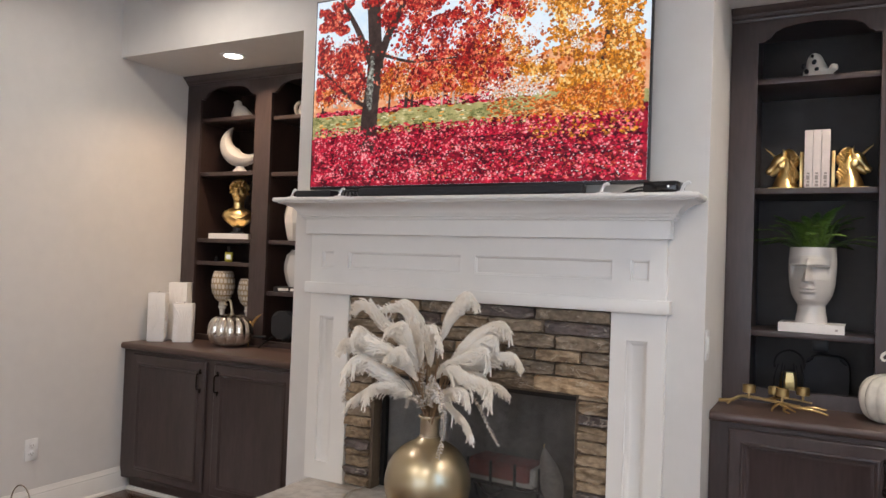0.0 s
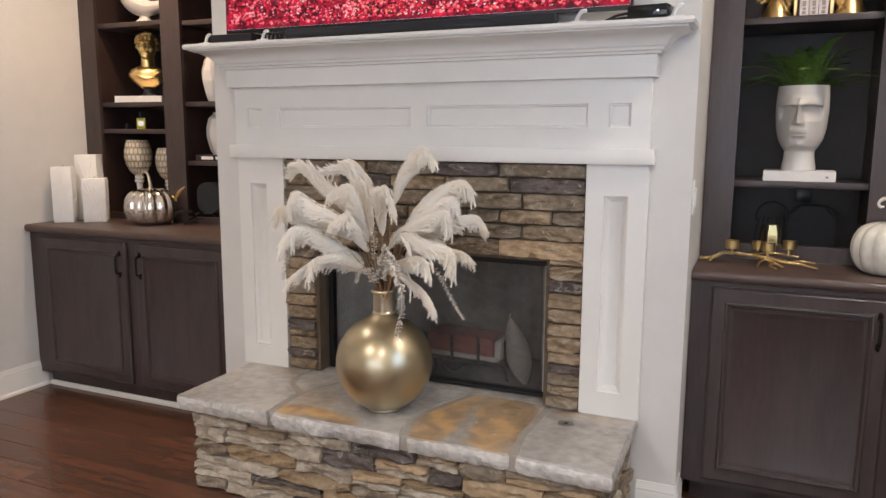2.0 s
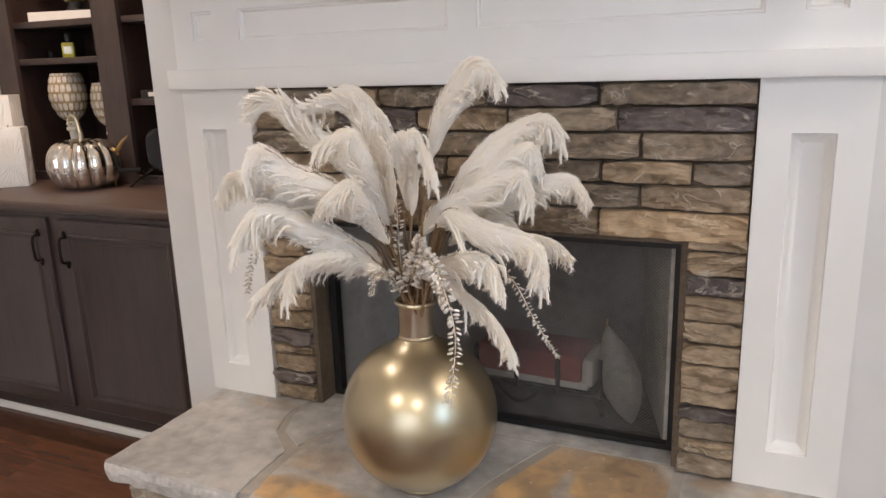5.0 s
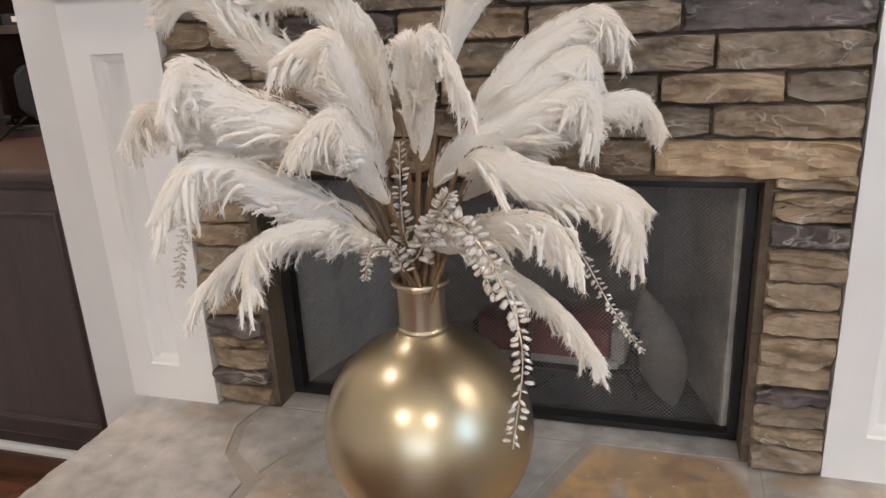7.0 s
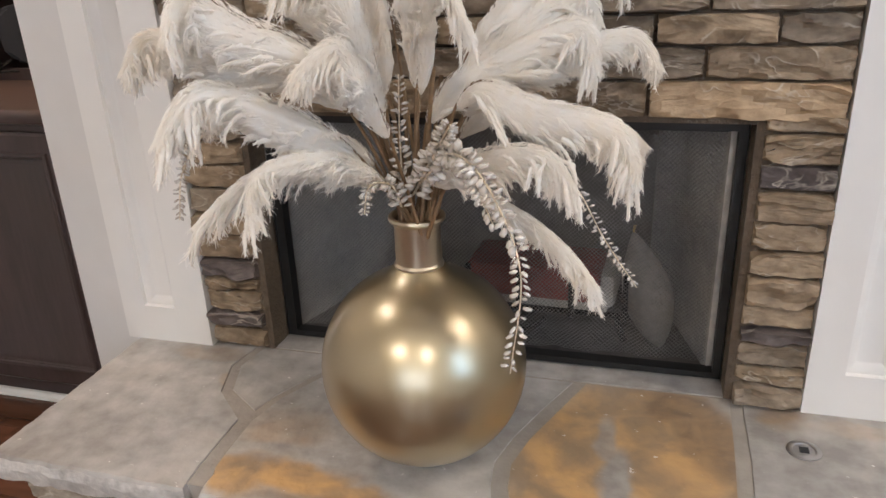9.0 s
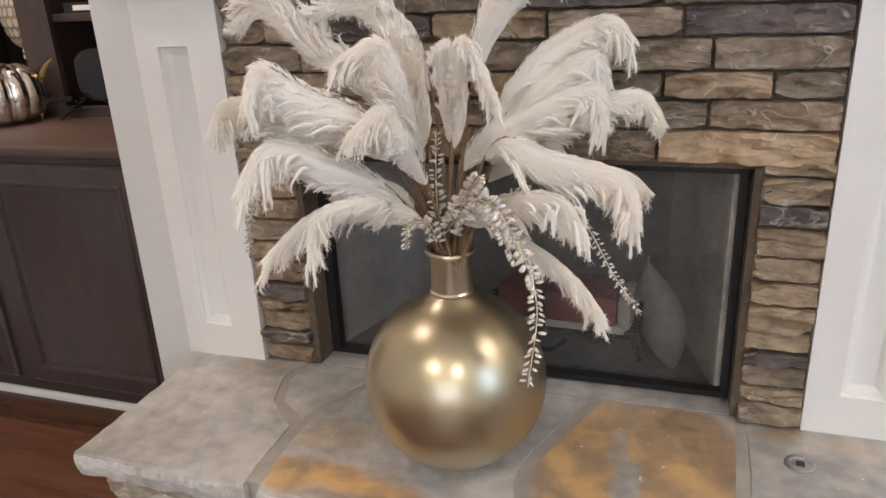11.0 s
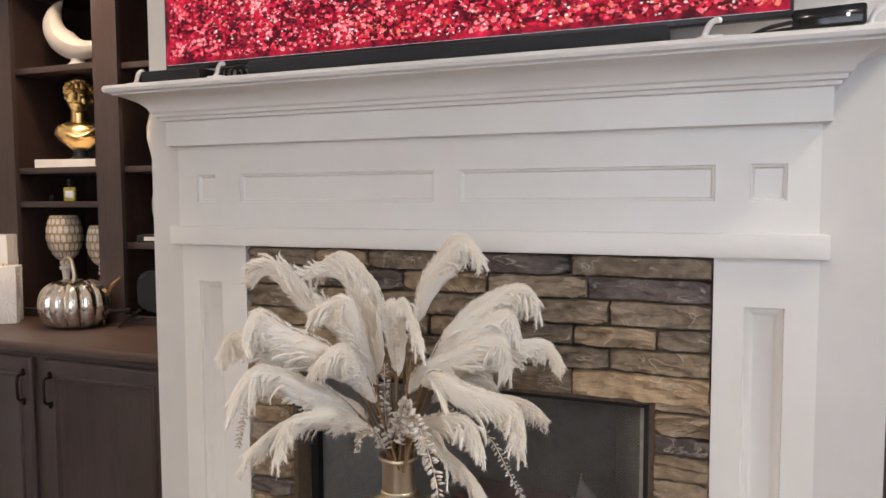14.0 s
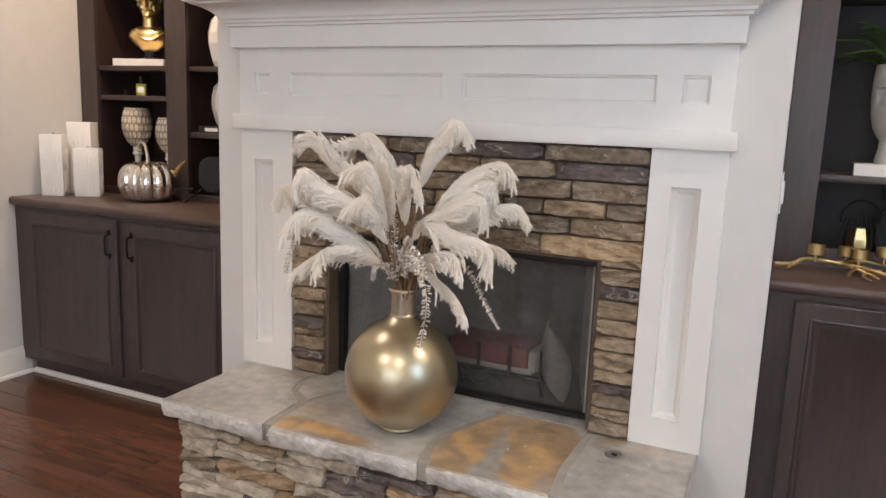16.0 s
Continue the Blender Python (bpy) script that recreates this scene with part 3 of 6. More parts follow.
    pts = [(a + x, z) for x, z in half] + [(b - x, z) for x, z in reversed(half[:-1])]
    return pts + [(b, top), (a, top)]


def bookcase(x0, x1, bays, shelves, rail, back, label):
    """An upper bookcase: bays are (x0, x1), shelves the top heights for each bay."""
    th = thing("bookcase", label, "bookcase", (0, 0, CTOP), group="built-in bookcases")
    zt = 2.655
    o = -CTOP
    edges = [x0] + [v for bay in bays for v in bay] + [x1]
    for a, b in zip(edges[::2], edges[1::2]):
        bm = boxes((a, b, FACE, FACE + 0.022, o + CTOP + 0.001, o + zt))
        part("stile", bm, CAB, th)
        part("side_panel", boxes((a + (0.0 if a == x0 else 0.012), b - (0.0 if b == x1 else 0.012), FACE + 0.022, BACK - 0.02, o + CTOP + 0.001, o + zt)), CABBACK_L if back is CABBACK_L else CAB, th)
    for (a, b), zs in zip(bays, shelves):
        part("valance", extrude(bmesh.new(), [(x, z + o) for x, z in arch_outline(a, b, zt)], FACE, FACE + 0.020), CAB, th, "scalloped arched valance")
        part("bottom_rail", boxes((a, b, FACE, FACE + 0.022, o + CTOP + 0.001, o + rail)), CAB, th)
        part("back_panel", boxes((a - 0.012, b + 0.012, BACK - 0.032, BACK - 0.021, o + CTOP + 0.002, o + zt)), back, th)
        part("top_panel", boxes((a - 0.010, b + 0.010, FACE + 0.024, BACK - 0.034, o + zt - 0.014, o + zt)), CAB, th)
        for z in zs:
            part("shelf", boxes((a - 0.010, b + 0.010, FACE + 0.024, BACK - 0.034, o + z - 0.026, o + z), bevel=0.002), CAB, th)
        bm = bmesh.new()
        for sx in (a - 0.0115, b + 0.0105):
            for k in range(34):
                for sy in (FACE + 0.07, BACK - 0.09):
                    z = o + 1.02 + k * 0.045
                    if z < o + 2.5:
                        box(bm, sx, sx + 0.001, sy - 0.0025, sy + 0.0025, z - 0.0025, z + 0.0025)
        tagged(part("pin_holes", bm, GAP, th), kind="stuff")
    bm = bmesh.new()
    profile_x(bm, [(FACE + 0.02, o + zt - 0.02), (FACE - 0.006, o + zt - 0.02), (FACE - 0.008, o + zt - 0.012), (FACE - 0.018, o + zt - 0.006), (FACE - 0.024, o + zt + 0.008), (FACE - 0.044, o + zt + 0.020), (FACE - 0.050, o + zt + 0.033), (FACE + 0.02, o + zt + 0.033)], x0, x1)
    part("crown", bm, CAB, th, "stepped crown moulding")
    return th


L_SH = [(2.41, 2.045, 1.600, 1.448), (2.39, 2.03, 1.597, 1.272)]
R_SH = [(2.375, 1.88, 1.243), (2.375, 1.88, 1.243)]
bookcase(LW + 0.003, BREAST_L - 0.003, [(-2.325, -1.835), (-1.700, -1.115)], L_SH, 0.962, CABBACK_L, "dark espresso bookcase with scalloped valances and ornaments on its shelves")
bookcase(BREAST_R + 0.003, RW - 0.003, [(1.147, 1.628), (1.760, 2.350)], R_SH, 0.990, CABBACK_R, "dark espresso bookcase with a charcoal back panel")

# ---- television and boxes on the mantel ----
SHELF = 1.790
tv = thing("television", "large thin black flat-screen television showing autumn trees", "television", (-0.022, -0.055, SHELF + 0.045))
TW, TH = 1.680, 0.950
part("panel", boxes((-TW / 2, TW / 2, 0.0, 0.028, 0, TH), bevel=0.004), PLASTIC, tv)
part("rear_housing", boxes((-0.55, 0.55, 0.029, 0.075, 0.05, 0.5), bevel=0.01), PLASTIC, tv)
part("stand", boxes((-0.30, 0.30, -0.05, 0.07, -0.044, -0.037), (-0.07, 0.07, 0.03, 0.06, -0.037, 0.06), bevel=0.003), PLASTIC, tv, "black metal stand")


def picture(name, colour, colour2, scale, strength, third=None):
    """A glowing screen colour broken into dabs."""
    m = bpy.data.materials.new(name)
    m.use_nodes = True
    t = m.node_tree
    b = t.nodes["Principled BSDF"]
    b.inputs["Base Color"].default_value, b.inputs["Roughness"].default_value = (0.01, 0.01, 0.01, 1), 0.5
    b.inputs["Specular IOR Level"].default_value = 0.2
    co = t.nodes.new("ShaderNodeTexCoord")
    no = t.nodes.new("ShaderNodeTexNoise")
    no.inputs["Scale"].default_value, no.inputs["Detail"].default_value, no.inputs["Roughness"].default_value = scale, 8, 0.75
    t.links.new(co.outputs["Object"], no.inputs[0])
    ge = t.nodes.new("ShaderNodeNewGeometry")
    ad = t.nodes.new("ShaderNodeMath")
    ad.operation = "MULTIPLY_ADD"
    ad.inputs[1].default_value = 0.55
    t.links.new(ge.outputs["Random Per Island"], ad.inputs[0])
    sb = t.nodes.new("ShaderNodeMath")
    sb.operation, sb.inputs[1].default_value = "SUBTRACT", 0.27
    t.links.new(no.outputs[0], sb.inputs[0])
    t.links.new(sb.outputs[0], ad.inputs[2])
    ra = t.nodes.new("ShaderNodeValToRGB")
    ra.color_ramp.elements[0].position, ra.color_ramp.elements[1].position = 0.34, 0.86
    ra.color_ramp.elements[0].color, ra.color_ramp.elements[1].color = (*colour, 1), (*colour2, 1)
    if third:
        e = ra.color_ramp.elements.new(0.60)
        e.color = (*third, 1)
    t.links.new(ad.outputs[0], ra.inputs[0])
    t.links.new(ra.outputs[0], b.inputs["Emission Color"])
    b.inputs["Emission Strength"].default_value = strength
    return m


SW, SH0, SH1 = TW / 2 - 0.008, 0.014, TH - 0.008
SCREEN = 1.05
P_SKY = picture("screen_sky", (0.30, 0.58, 0.92), (0.95, 0.97, 1.0), 4, SCREEN, (0.72, 0.86, 0.98))
P_FAR = picture("screen_far_foliage", (0.30, 0.03, 0.015), (0.95, 0.60, 0.34), 16, SCREEN, (0.80, 0.22, 0.07))
P_GRASS = picture("screen_grass", (0.16, 0.17, 0.05), (0.95, 0.86, 0.60), 14, SCREEN, (0.55, 0.47, 0.19))
P_CRIM = picture("screen_crimson_leaves", (0.06, 0.0, 0.006), (1.0, 0.45, 0.45), 11, SCREEN, (0.82, 0.010, 0.055))
P_RED = picture("screen_red_leaves", (0.12, 0.004, 0.008), (1.0, 0.36, 0.20), 12, SCREEN, (0.62, 0.02, 0.015))
P_ORANGE = picture("screen_orange_leaves", (0.30, 0.05, 0.010), (1.0, 0.66, 0.32), 12, SCREEN, (0.85, 0.20, 0.012))
P_GOLD = picture("screen_gold_leaves", (0.30, 0.09, 0.010), (1.0, 0.80, 0.34), 12, SCREEN, (0.90, 0.32, 0.015))
P_BARK = picture("screen_dark_bark", (0.012, 0.006, 0.006), (0.10, 0.06, 0.05), 24, SCREEN)
P_BARKL = picture("screen_lit_bark", (0.07, 0.06, 0.05), (0.70, 0.72, 0.62), 16, SCREEN, (0.28, 0.27, 0.23))
P_PALE = picture("screen_pale_trunk", (0.45, 0.28, 0.20), (0.80, 0.68, 0.58), 24, SCREEN)


def sheet(name, pts, y, m):
    bm = bmesh.new()
    bm.faces.new([bm.verts.new((x, y, z)) for x, z in pts])
    return part(name, bm, m, screen, smooth=0)


screen = part("screen", boxes((-SW, SW, -0.0008, 0.0, SH0, SH1)), P_SKY, tv, "glowing autumn park picture", 0)


def sx(u):
    return -SW + 2 * SW * u


def sz(v):
    return SH0 + (SH1 - SH0) * (1 - v)


sheet("far_wood", [(sx(0), sz(0.64)), (sx(1), sz(0.66)), (sx(1), sz(0.40)), (sx(0.85), sz(0.34)), (sx(0.7), sz(0.42)), (sx(0.55), sz(0.38)), (sx(0.42), sz(0.44)), (sx(0.3), sz(0.40)), (sx(0.18), sz(0.47)), (sx(0.08), sz(0.43)), (sx(0), sz(0.48))], -0.0014, P_FAR)
sheet("lawn", [(sx(0), sz(0.78)), (sx(1), sz(0.78)), (sx(1), sz(0.61)), (sx(0.72), sz(0.575)), (sx(0.4), sz(0.60)), (sx(0), sz(0.625))], -0.0020, P_GRASS)
sheet("leaf_carpet", [(sx(0), sz(1)), (sx(1), sz(1)), (sx(1), sz(0.665)), (sx(0.8), sz(0.69)), (sx(0.55), sz(0.695)), (sx(0.3), sz(0.695)), (sx(0.1), sz(0.735)), (sx(0), sz(0.745))], -0.0026, P_CRIM)


def dabs(name, m, count, where, size, y, seed, stretch=1.0):
    rnd = random.Random(seed)
    verts, faces = [], []
    while len(faces) < count:
        u, v = where(rnd)
        if not (0.012 < u < 0.988 and 0.012 < v < 0.985):
            continue
        s, a = rnd.uniform(0.5, 1.3) * size, rnd.uniform(0, 6.28)
        n0 = len(verts)
        for k in range(5):
            r = s * rnd.uniform(0.5, 1.0)
            px = min(max(sx(u) + r * stretch * math.cos(a + k * 1.257), -SW), SW)
            pz = min(max(sz(v) + r * math.sin(a + k * 1.257), SH0), SH1)
            verts.append((px, y - len(faces) * 1e-7, pz))
        faces.append(tuple(range(n0, n0 + 5)))
    return tagged(raw(name, verts, faces, m, screen, smooth=False), kind="stuff")


def blob(cu, cv, ru, rv):
    def f(r):
        a, d = r.uniform(0, 6.283), math.sqrt(r.random())
        return cu + ru * d * math.cos(a), cv + rv * d * math.sin(a)
    return f


def clusters(seed, n, u0, u1, v0, v1, r):
    """Ragged leafy masses: many small overlapping patches."""
    q = random.Random(seed)
    spots = [blob(q.uniform(u0, u1), q.uniform(v0, v1), r * q.uniform(0.5, 1.2), 1.5 * r * q.uniform(0.4, 1.1)) for _ in range(n)]
    return lambda g: spots[g.randrange(n)](g)


def either(*fs):
    return lambda r: fs[r.randrange(len(fs))](r)


def band(v0, v1, u0=0.0, u1=1.0):
    return lambda r: (r.uniform(u0, u1), v0 + (v1 - v0) * r.random() ** 0.8)


def limb(pts, w0, w1, y, m, name="tree_limb"):
    line = arc([(sx(u), 0, sz(v)) for u, v in pts], 5)
    left, right = [], []
    for i, p in enumerate(line):
        d = (line[min(i + 1, len(line) - 1)] - line[max(i - 1, 0)]).normalized()
        w = (w0 + (w1 - w0) * i / (len(line) - 1)) / 2
        x = [min(max(p.x + s * d.z * w, -SW), SW) for s in (1, -1)]
        z = [min(max(p.z - s * d.x * w, SH0), SH1) for s in (1, -1)]
        left.append((x[0], y, z[0]))
        right.append((x[1], y, z[1]))
    n = len(left)
    raw(name, left + right, [(i, i + 1, n + i + 1, n + i) for i in range(n - 1)], m, screen, smooth=False)


dabs("back_foliage", P_ORANGE, 5200, either(blob(0.45, 0.46, 0.24, 0.12), clusters(37, 30, 0.5, 1.0, 0.1, 0.55, 0.05), band(0.36, 0.56)), 0.0088, -0.0030, 5)
dabs("pale_gap", P_PALE, 420, either(band(0.44, 0.58, 0.25, 0.75), band(0.50, 0.58, 0.0, 0.2)), 0.008, -0.0032, 15)
dabs("red_verge", P_CRIM, 700, either(band(0.565, 0.610, 0.30, 0.62), band(0.60, 0.625, 0.0, 0.3)), 0.007, -0.0033, 16, 2.0)
dabs("lawn_shade", P_GRASS, 700, band(0.60, 0.73, 0.0, 0.7), 0.006, -0.0028, 17, 3.0)
dabs("leaf_litter", P_ORANGE, 1500, either(band(0.56, 0.71, 0.58, 1.0), band(0.62, 0.70, 0.72, 1.0)), 0.0062, -0.0036, 19, 1.8)
dabs("lawn_light", P_GOLD, 150, band(0.60, 0.73), 0.006, -0.0030, 18, 3.0)
for u, w in ((0.035, 0.014), (0.27, 0.012), (0.325, 0.018), (0.345, 0.014), (0.44, 0.010), (0.475, 0.014), (0.49, 0.010), (0.60, 0.012), (0.66, 0.010)):
    limb([(u, 0.61), (u + 0.004, 0.42)], w, w * 0.6, -0.0034, P_PALE if u > 0.4 else P_BARK, "far_trunk")
limb([(0.855, 0.66), (0.87, 0.52), (0.90, 0.34), (0.89, 0.10)], 0.045, 0.022, -0.0034, P_BARK)
limb([(0.88, 0.50), (0.95, 0.34), (0.99, 0.22)], 0.016, 0.006, -0.0034, P_BARK)
dabs("gold_foliage", P_GOLD, 7200, either(clusters(35, 46, 0.62, 0.99, 0.02, 0.50, 0.045), clusters(36, 16, 0.78, 1.0, 0.45, 0.66, 0.04)), 0.0095, -0.0040, 6)
dabs("red_foliage", P_RED, 12500, either(clusters(38, 26, 0.0, 0.17, 0.24, 0.54, 0.04), clusters(39, 26, 0.30, 0.64, 0.22, 0.54, 0.045), clusters(40, 20, 0.22, 0.66, 0.0, 0.22, 0.04), clusters(31, 22, 0.0, 0.18, 0.24, 0.52, 0.035), clusters(32, 34, 0.24, 0.62, 0.10, 0.46, 0.05), clusters(33, 18, 0.05, 0.60, 0.0, 0.12, 0.04), clusters(34, 10, 0.0, 0.12, 0.05, 0.2, 0.02)), 0.0095, -0.0046, 7)
dabs("ember_foliage", P_ORANGE, 3400, either(blob(0.30, 0.46, 0.06, 0.08), blob(0.47, 0.48, 0.08, 0.07), blob(0.60, 0.36, 0.07, 0.12), blob(0.03, 0.52, 0.05, 0.06), blob(0.90, 0.62, 0.13, 0.06), blob(0.66, 0.10, 0.1, 0.1)), 0.0075, -0.0050, 8)
limb([(0.203, 0.825), (0.205, 0.64), (0.214, 0.46), (0.215, 0.30), (0.205, 0.14), (0.195, 0.01)], 0.104, 0.046, -0.0056, P_BARK, "tree_trunk")
limb([(0.232, 0.40), (0.222, 0.22), (0.215, 0.0)], 0.052, 0.040, -0.0055, P_BARK)
dabs("lit_bark", P_BARKL, 260, either(blob(0.203, 0.50, 0.010, 0.11), blob(0.207, 0.42, 0.006, 0.09)), 0.010, -0.0060, 20)
limb([(0.205, 0.60), (0.13, 0.53), (0.06, 0.42), (0.01, 0.34)], 0.024, 0.008, -0.0056, P_BARK)
limb([(0.222, 0.40), (0.262, 0.22), (0.30, 0.10), (0.33, 0.0)], 0.050, 0.020, -0.0056, P_BARK)
limb([(0.208, 0.38), (0.165, 0.22), (0.125, 0.10), (0.09, 0.0)], 0.040, 0.016, -0.0056, P_BARK)
limb([(0.245, 0.33), (0.34, 0.38), (0.44, 0.385), (0.52, 0.38)], 0.016, 0.004, -0.0056, P_BARK)
limb([(0.215, 0.49), (0.16, 0.40), (0.12, 0.30)], 0.016, 0.005, -0.0056, P_BARK)
dabs("fallen_leaves", P_CRIM, 7200, band(0.690, 0.985), 0.0068, -0.0064, 9, 1.3)
dabs("pink_leaves", P_RED, 800, band(0.76, 0.985, 0.35, 1.0), 0.0063, -0.0068, 10, 1.3)
P_SHADE = picture("screen_shaded_leaves", (0.03, 0.0, 0.006), (0.28, 0.01, 0.03), 14, SCREEN, (0.12, 0.0, 0.012))
dabs("leaf_shade", P_SHADE, 900, either(band(0.83, 0.88, 0.28, 1.0), band(0.77, 0.80, 0.5, 1.0), clusters(41, 9, 0.05, 0.95, 0.80, 0.97, 0.035)), 0.0060, -0.0069, 12, 2.2)
P_GLINT = picture("screen_bright_gap", (0.75, 0.62, 0.55), (1.0, 1.0, 1.0), 8, SCREEN)
dabs("sky_gap", P_GLINT, 1900, either(clusters(44, 40, 0.0, 0.20, 0.22, 0.58, 0.02), clusters(45, 50, 0.28, 0.80, 0.10, 0.58, 0.022), clusters(42, 20, 0.26, 0.72, 0.02, 0.30, 0.03), clusters(43, 14, 0.62, 0.99, 0.05, 0.5, 0.02), band(0.50, 0.60, 0.55, 0.75)), 0.0056, -0.0052, 13)
dabs("leaf_glint", P_GLINT, 260, band(0.80, 0.985, 0.1, 1.0), 0.0034, -0.0072, 14, 1.5)
dabs("yellow_leaves", P_GOLD, 160, band(0.70, 0.80, 0.70, 1.0), 0.007, -0.0070, 11, 1.4)

soundbar = thing("soundbar", "long black soundbar lying on the mantel below the television", "soundbar", (0.02, -0.085, SHELF))
part("body", boxes((-0.55, 0.55, -0.03, 0.028, 0.004, 0.040), bevel=0.008), FABRIC, soundbar)
for ex in (-0.5, 0.5):
    part("foot", boxes((ex - 0.03, ex + 0.03, -0.02, 0.02, 0, 0.005)), PLASTIC, soundbar)
mbox = thing("media_box", "flat black media box on the mantel shelf", "media player", (-0.79, -0.075, SHELF))
part("body", boxes((-0.105, 0.105, -0.045, 0.06, 0.003, 0.034), bevel=0.003), PLASTIC, mbox)
part("base", boxes((-0.095, 0.095, -0.04, 0.055, 0, 0.004)), PLASTIC, mbox)
cable = thing("cable_bundle", "loose loops of black cable behind the mantel edge", "cable", (-0.60, -0.07, SHELF))
for k in range(5):
    bm = bmesh.new()
    c = 0.02 * k - 0.04
    tube(bm, arc([(c - 0.03, 0.02, 0.004), (c, -0.01, 0.03), (c + 0.035, 0.0, 0.034), (c + 0.05, 0.01, 0.012), (c + 0.02, 0.03, 0.004), (c + 0.10, 0.05, 0.004)], 6), 0.0035, 6)
    part("cable", bm, PLASTIC, cable)
router = thing("set_top_box", "glossy black set-top box with a small added white light on the mantel", "set-top box", (0.874, -0.080, SHELF), -8)
part("body", boxes((-0.058, 0.075, -0.045, 0.055, 0.002, 0.045), bevel=0.007), mat("gloss_black_plastic", (0.01, 0.01, 0.011), 0.12), router)
# The small white glow is added; the box shows no bright light.
part("added_indicator", boxes((0.040, 0.046, -0.0462, -0.044, 0.020, 0.026)), glow("added_white_glow", (1, 1, 1), 1.0), router)
for k in range(2):
    bm = bmesh.new()
    tube(bm, arc([(-0.055, 0.0, 0.030 - 0.014 * k), (-0.11, 0.0, 0.022 - 0.010 * k), (-0.17, 0.02, 0.006), (-0.26, 0.08, 0.005)], 6), 0.0045, 6)
    part("cable", bm, PLASTIC, router)


def hook(x, y):
    th = thing("stocking_hook", "small white curved stocking hook clipped on the mantel edge", "hook", (x, y, SHELF), 0, group="stocking hooks")
    part("plate", boxes((-0.026, 0.026, -0.02, 0.03, 0, 0.006), bevel=0.002), WHITEP, th)
    bm = bmesh.new()
    pts = arc([(-0.012, 0.004, 0.004), (-0.008, 0.004, 0.020), (0.0, 0.002, 0.034), (0.013, 0.0, 0.040), (0.022, -0.002, 0.036)], 5)
    tube(bm, pts, [0.010, 0.009, 0.008] + [0.0065] * (len(pts) - 5) + [0.005, 0.004], 10)
    part("hook", bm, WHITEP, th)


for x, y in ((-0.93, -0.095), (-0.63, -0.105), (0.655, -0.105), (0.965, -0.10)):
    hook(x, y)

# ---- ornaments on the shelves ----

def ellipsoid(bm, c, r, seg=20, rings=12, turn=None):
    made = bmesh.ops.create_uvsphere(bm, u_segments=seg, v_segments=rings, radius=1)["verts"]
    m = turn or Matrix.Identity(3)
    for v in made:
        v.co = Vector(c) + m @ Vector((v.co.x * r[0], v.co.y * r[1], v.co.z * r[2]))
    return made


def rot(ax=0, ay=0, az=0):
    return Euler((radians(ax), radians(ay), radians(az))).to_matrix()


def book(name, at, turn, w, d, h, cover, label, bars=()):
    """A closed book lying flat: w along x, d along y, h thick."""
    th = thing(name, label, "book", at, turn)
    bm = boxes((-w / 2, w / 2, -d / 2, d / 2, h - 0.003, h), (-w / 2, w / 2, -d / 2, d / 2, 0, 0.003), (-w / 2, w / 2, -d / 2, -d / 2 + 0.003, 0.003, h - 0.003))
    part("cover", bm, cover, th)
    part("pages", boxes((-w / 2 + 0.004, w / 2 - 0.004, -d / 2 + 0.003, d / 2 - 0.004, 0.003, h - 0.003)), PAGES, th)
    for x0, x1, z0, z1, m in bars:
        part("title_bar", boxes((x0, x1, -d / 2 - 0.0012, -d / 2, z0, z1)), m, th)
    return th


# bird
bird = thing("bird_figurine", "white ceramic bird figurine on the bookcase shelf", "figurine", (-2.10, 0.74, 2.41), 25)
bm = bmesh.new()
tube(bm, arc([(-0.030, 0, 0.002), (-0.028, 0, 0.05), (-0.030, 0, 0.085), (-0.032, 0, 0.112), (-0.034, 0, 0.138)], 5), [0.036, 0.040, 0.044, 0.046, 0.047, 0.046, 0.044, 0.041, 0.038, 0.036, 0.033, 0.030, 0.028, 0.027, 0.027, 0.026, 0.025, 0.023, 0.019, 0.012, 0.003], 14)
part("body", bm, MATTEW, bird)
bm = bmesh.new()
tube(bm, arc([(-0.02, 0, 0.075), (0.02, 0, 0.045), (0.065, 0, 0.018), (0.095, 0, 0.008)], 5), [0.036, 0.038, 0.039, 0.039, 0.038, 0.036, 0.033, 0.030, 0.027, 0.023, 0.019, 0.015, 0.011, 0.008, 0.005, 0.002], 12)
part("tail", bm, MATTEW, bird)
part("beak", tube(bmesh.new(), [(-0.045, 0, 0.126), (-0.066, 0, 0.122)], [0.008, 0.001], 8), MATTEW, bird)

# crescent moon bowl on a foot
moon = thing("moon_sculpture", "white plaster crescent moon sculpture on a small foot", "sculpture", (-2.12, 0.76, 2.045), 32)
bm = bmesh.new()
n = 28
rings = []
for i in range(n + 1):
    a = radians(112 + (352 - 112) * i / n)
    t = i / n
    thick = 0.058 * math.sin(math.pi * min(max(t, 0.0), 1.0)) ** 0.8 + 0.002
    rc = 0.140 - thick
    c = Vector((rc * math.cos(a), 0, 0.192 + rc * math.sin(a)))
    d = Vector((math.cos(a), 0, math.sin(a)))
    wide = 0.075 * math.sin(math.pi * t) ** 0.6 + 0.002
    rings.append([bm.verts.new(c + d * thick * math.cos(k * math.pi / 6) + Vector((0, 1, 0)) * wide * math.sin(k * math.pi / 6)) for k in range(12)])
for a, b in zip(rings, rings[1:]):
    for k in range(12):
        bm.faces.new((a[k], a[(k + 1) % 12], b[(k + 1) % 12], b[k]))
bm.faces.new(rings[0])
bm.faces.new(rings[-1][::-1])
part("crescent", bm, MATTEW, moon)
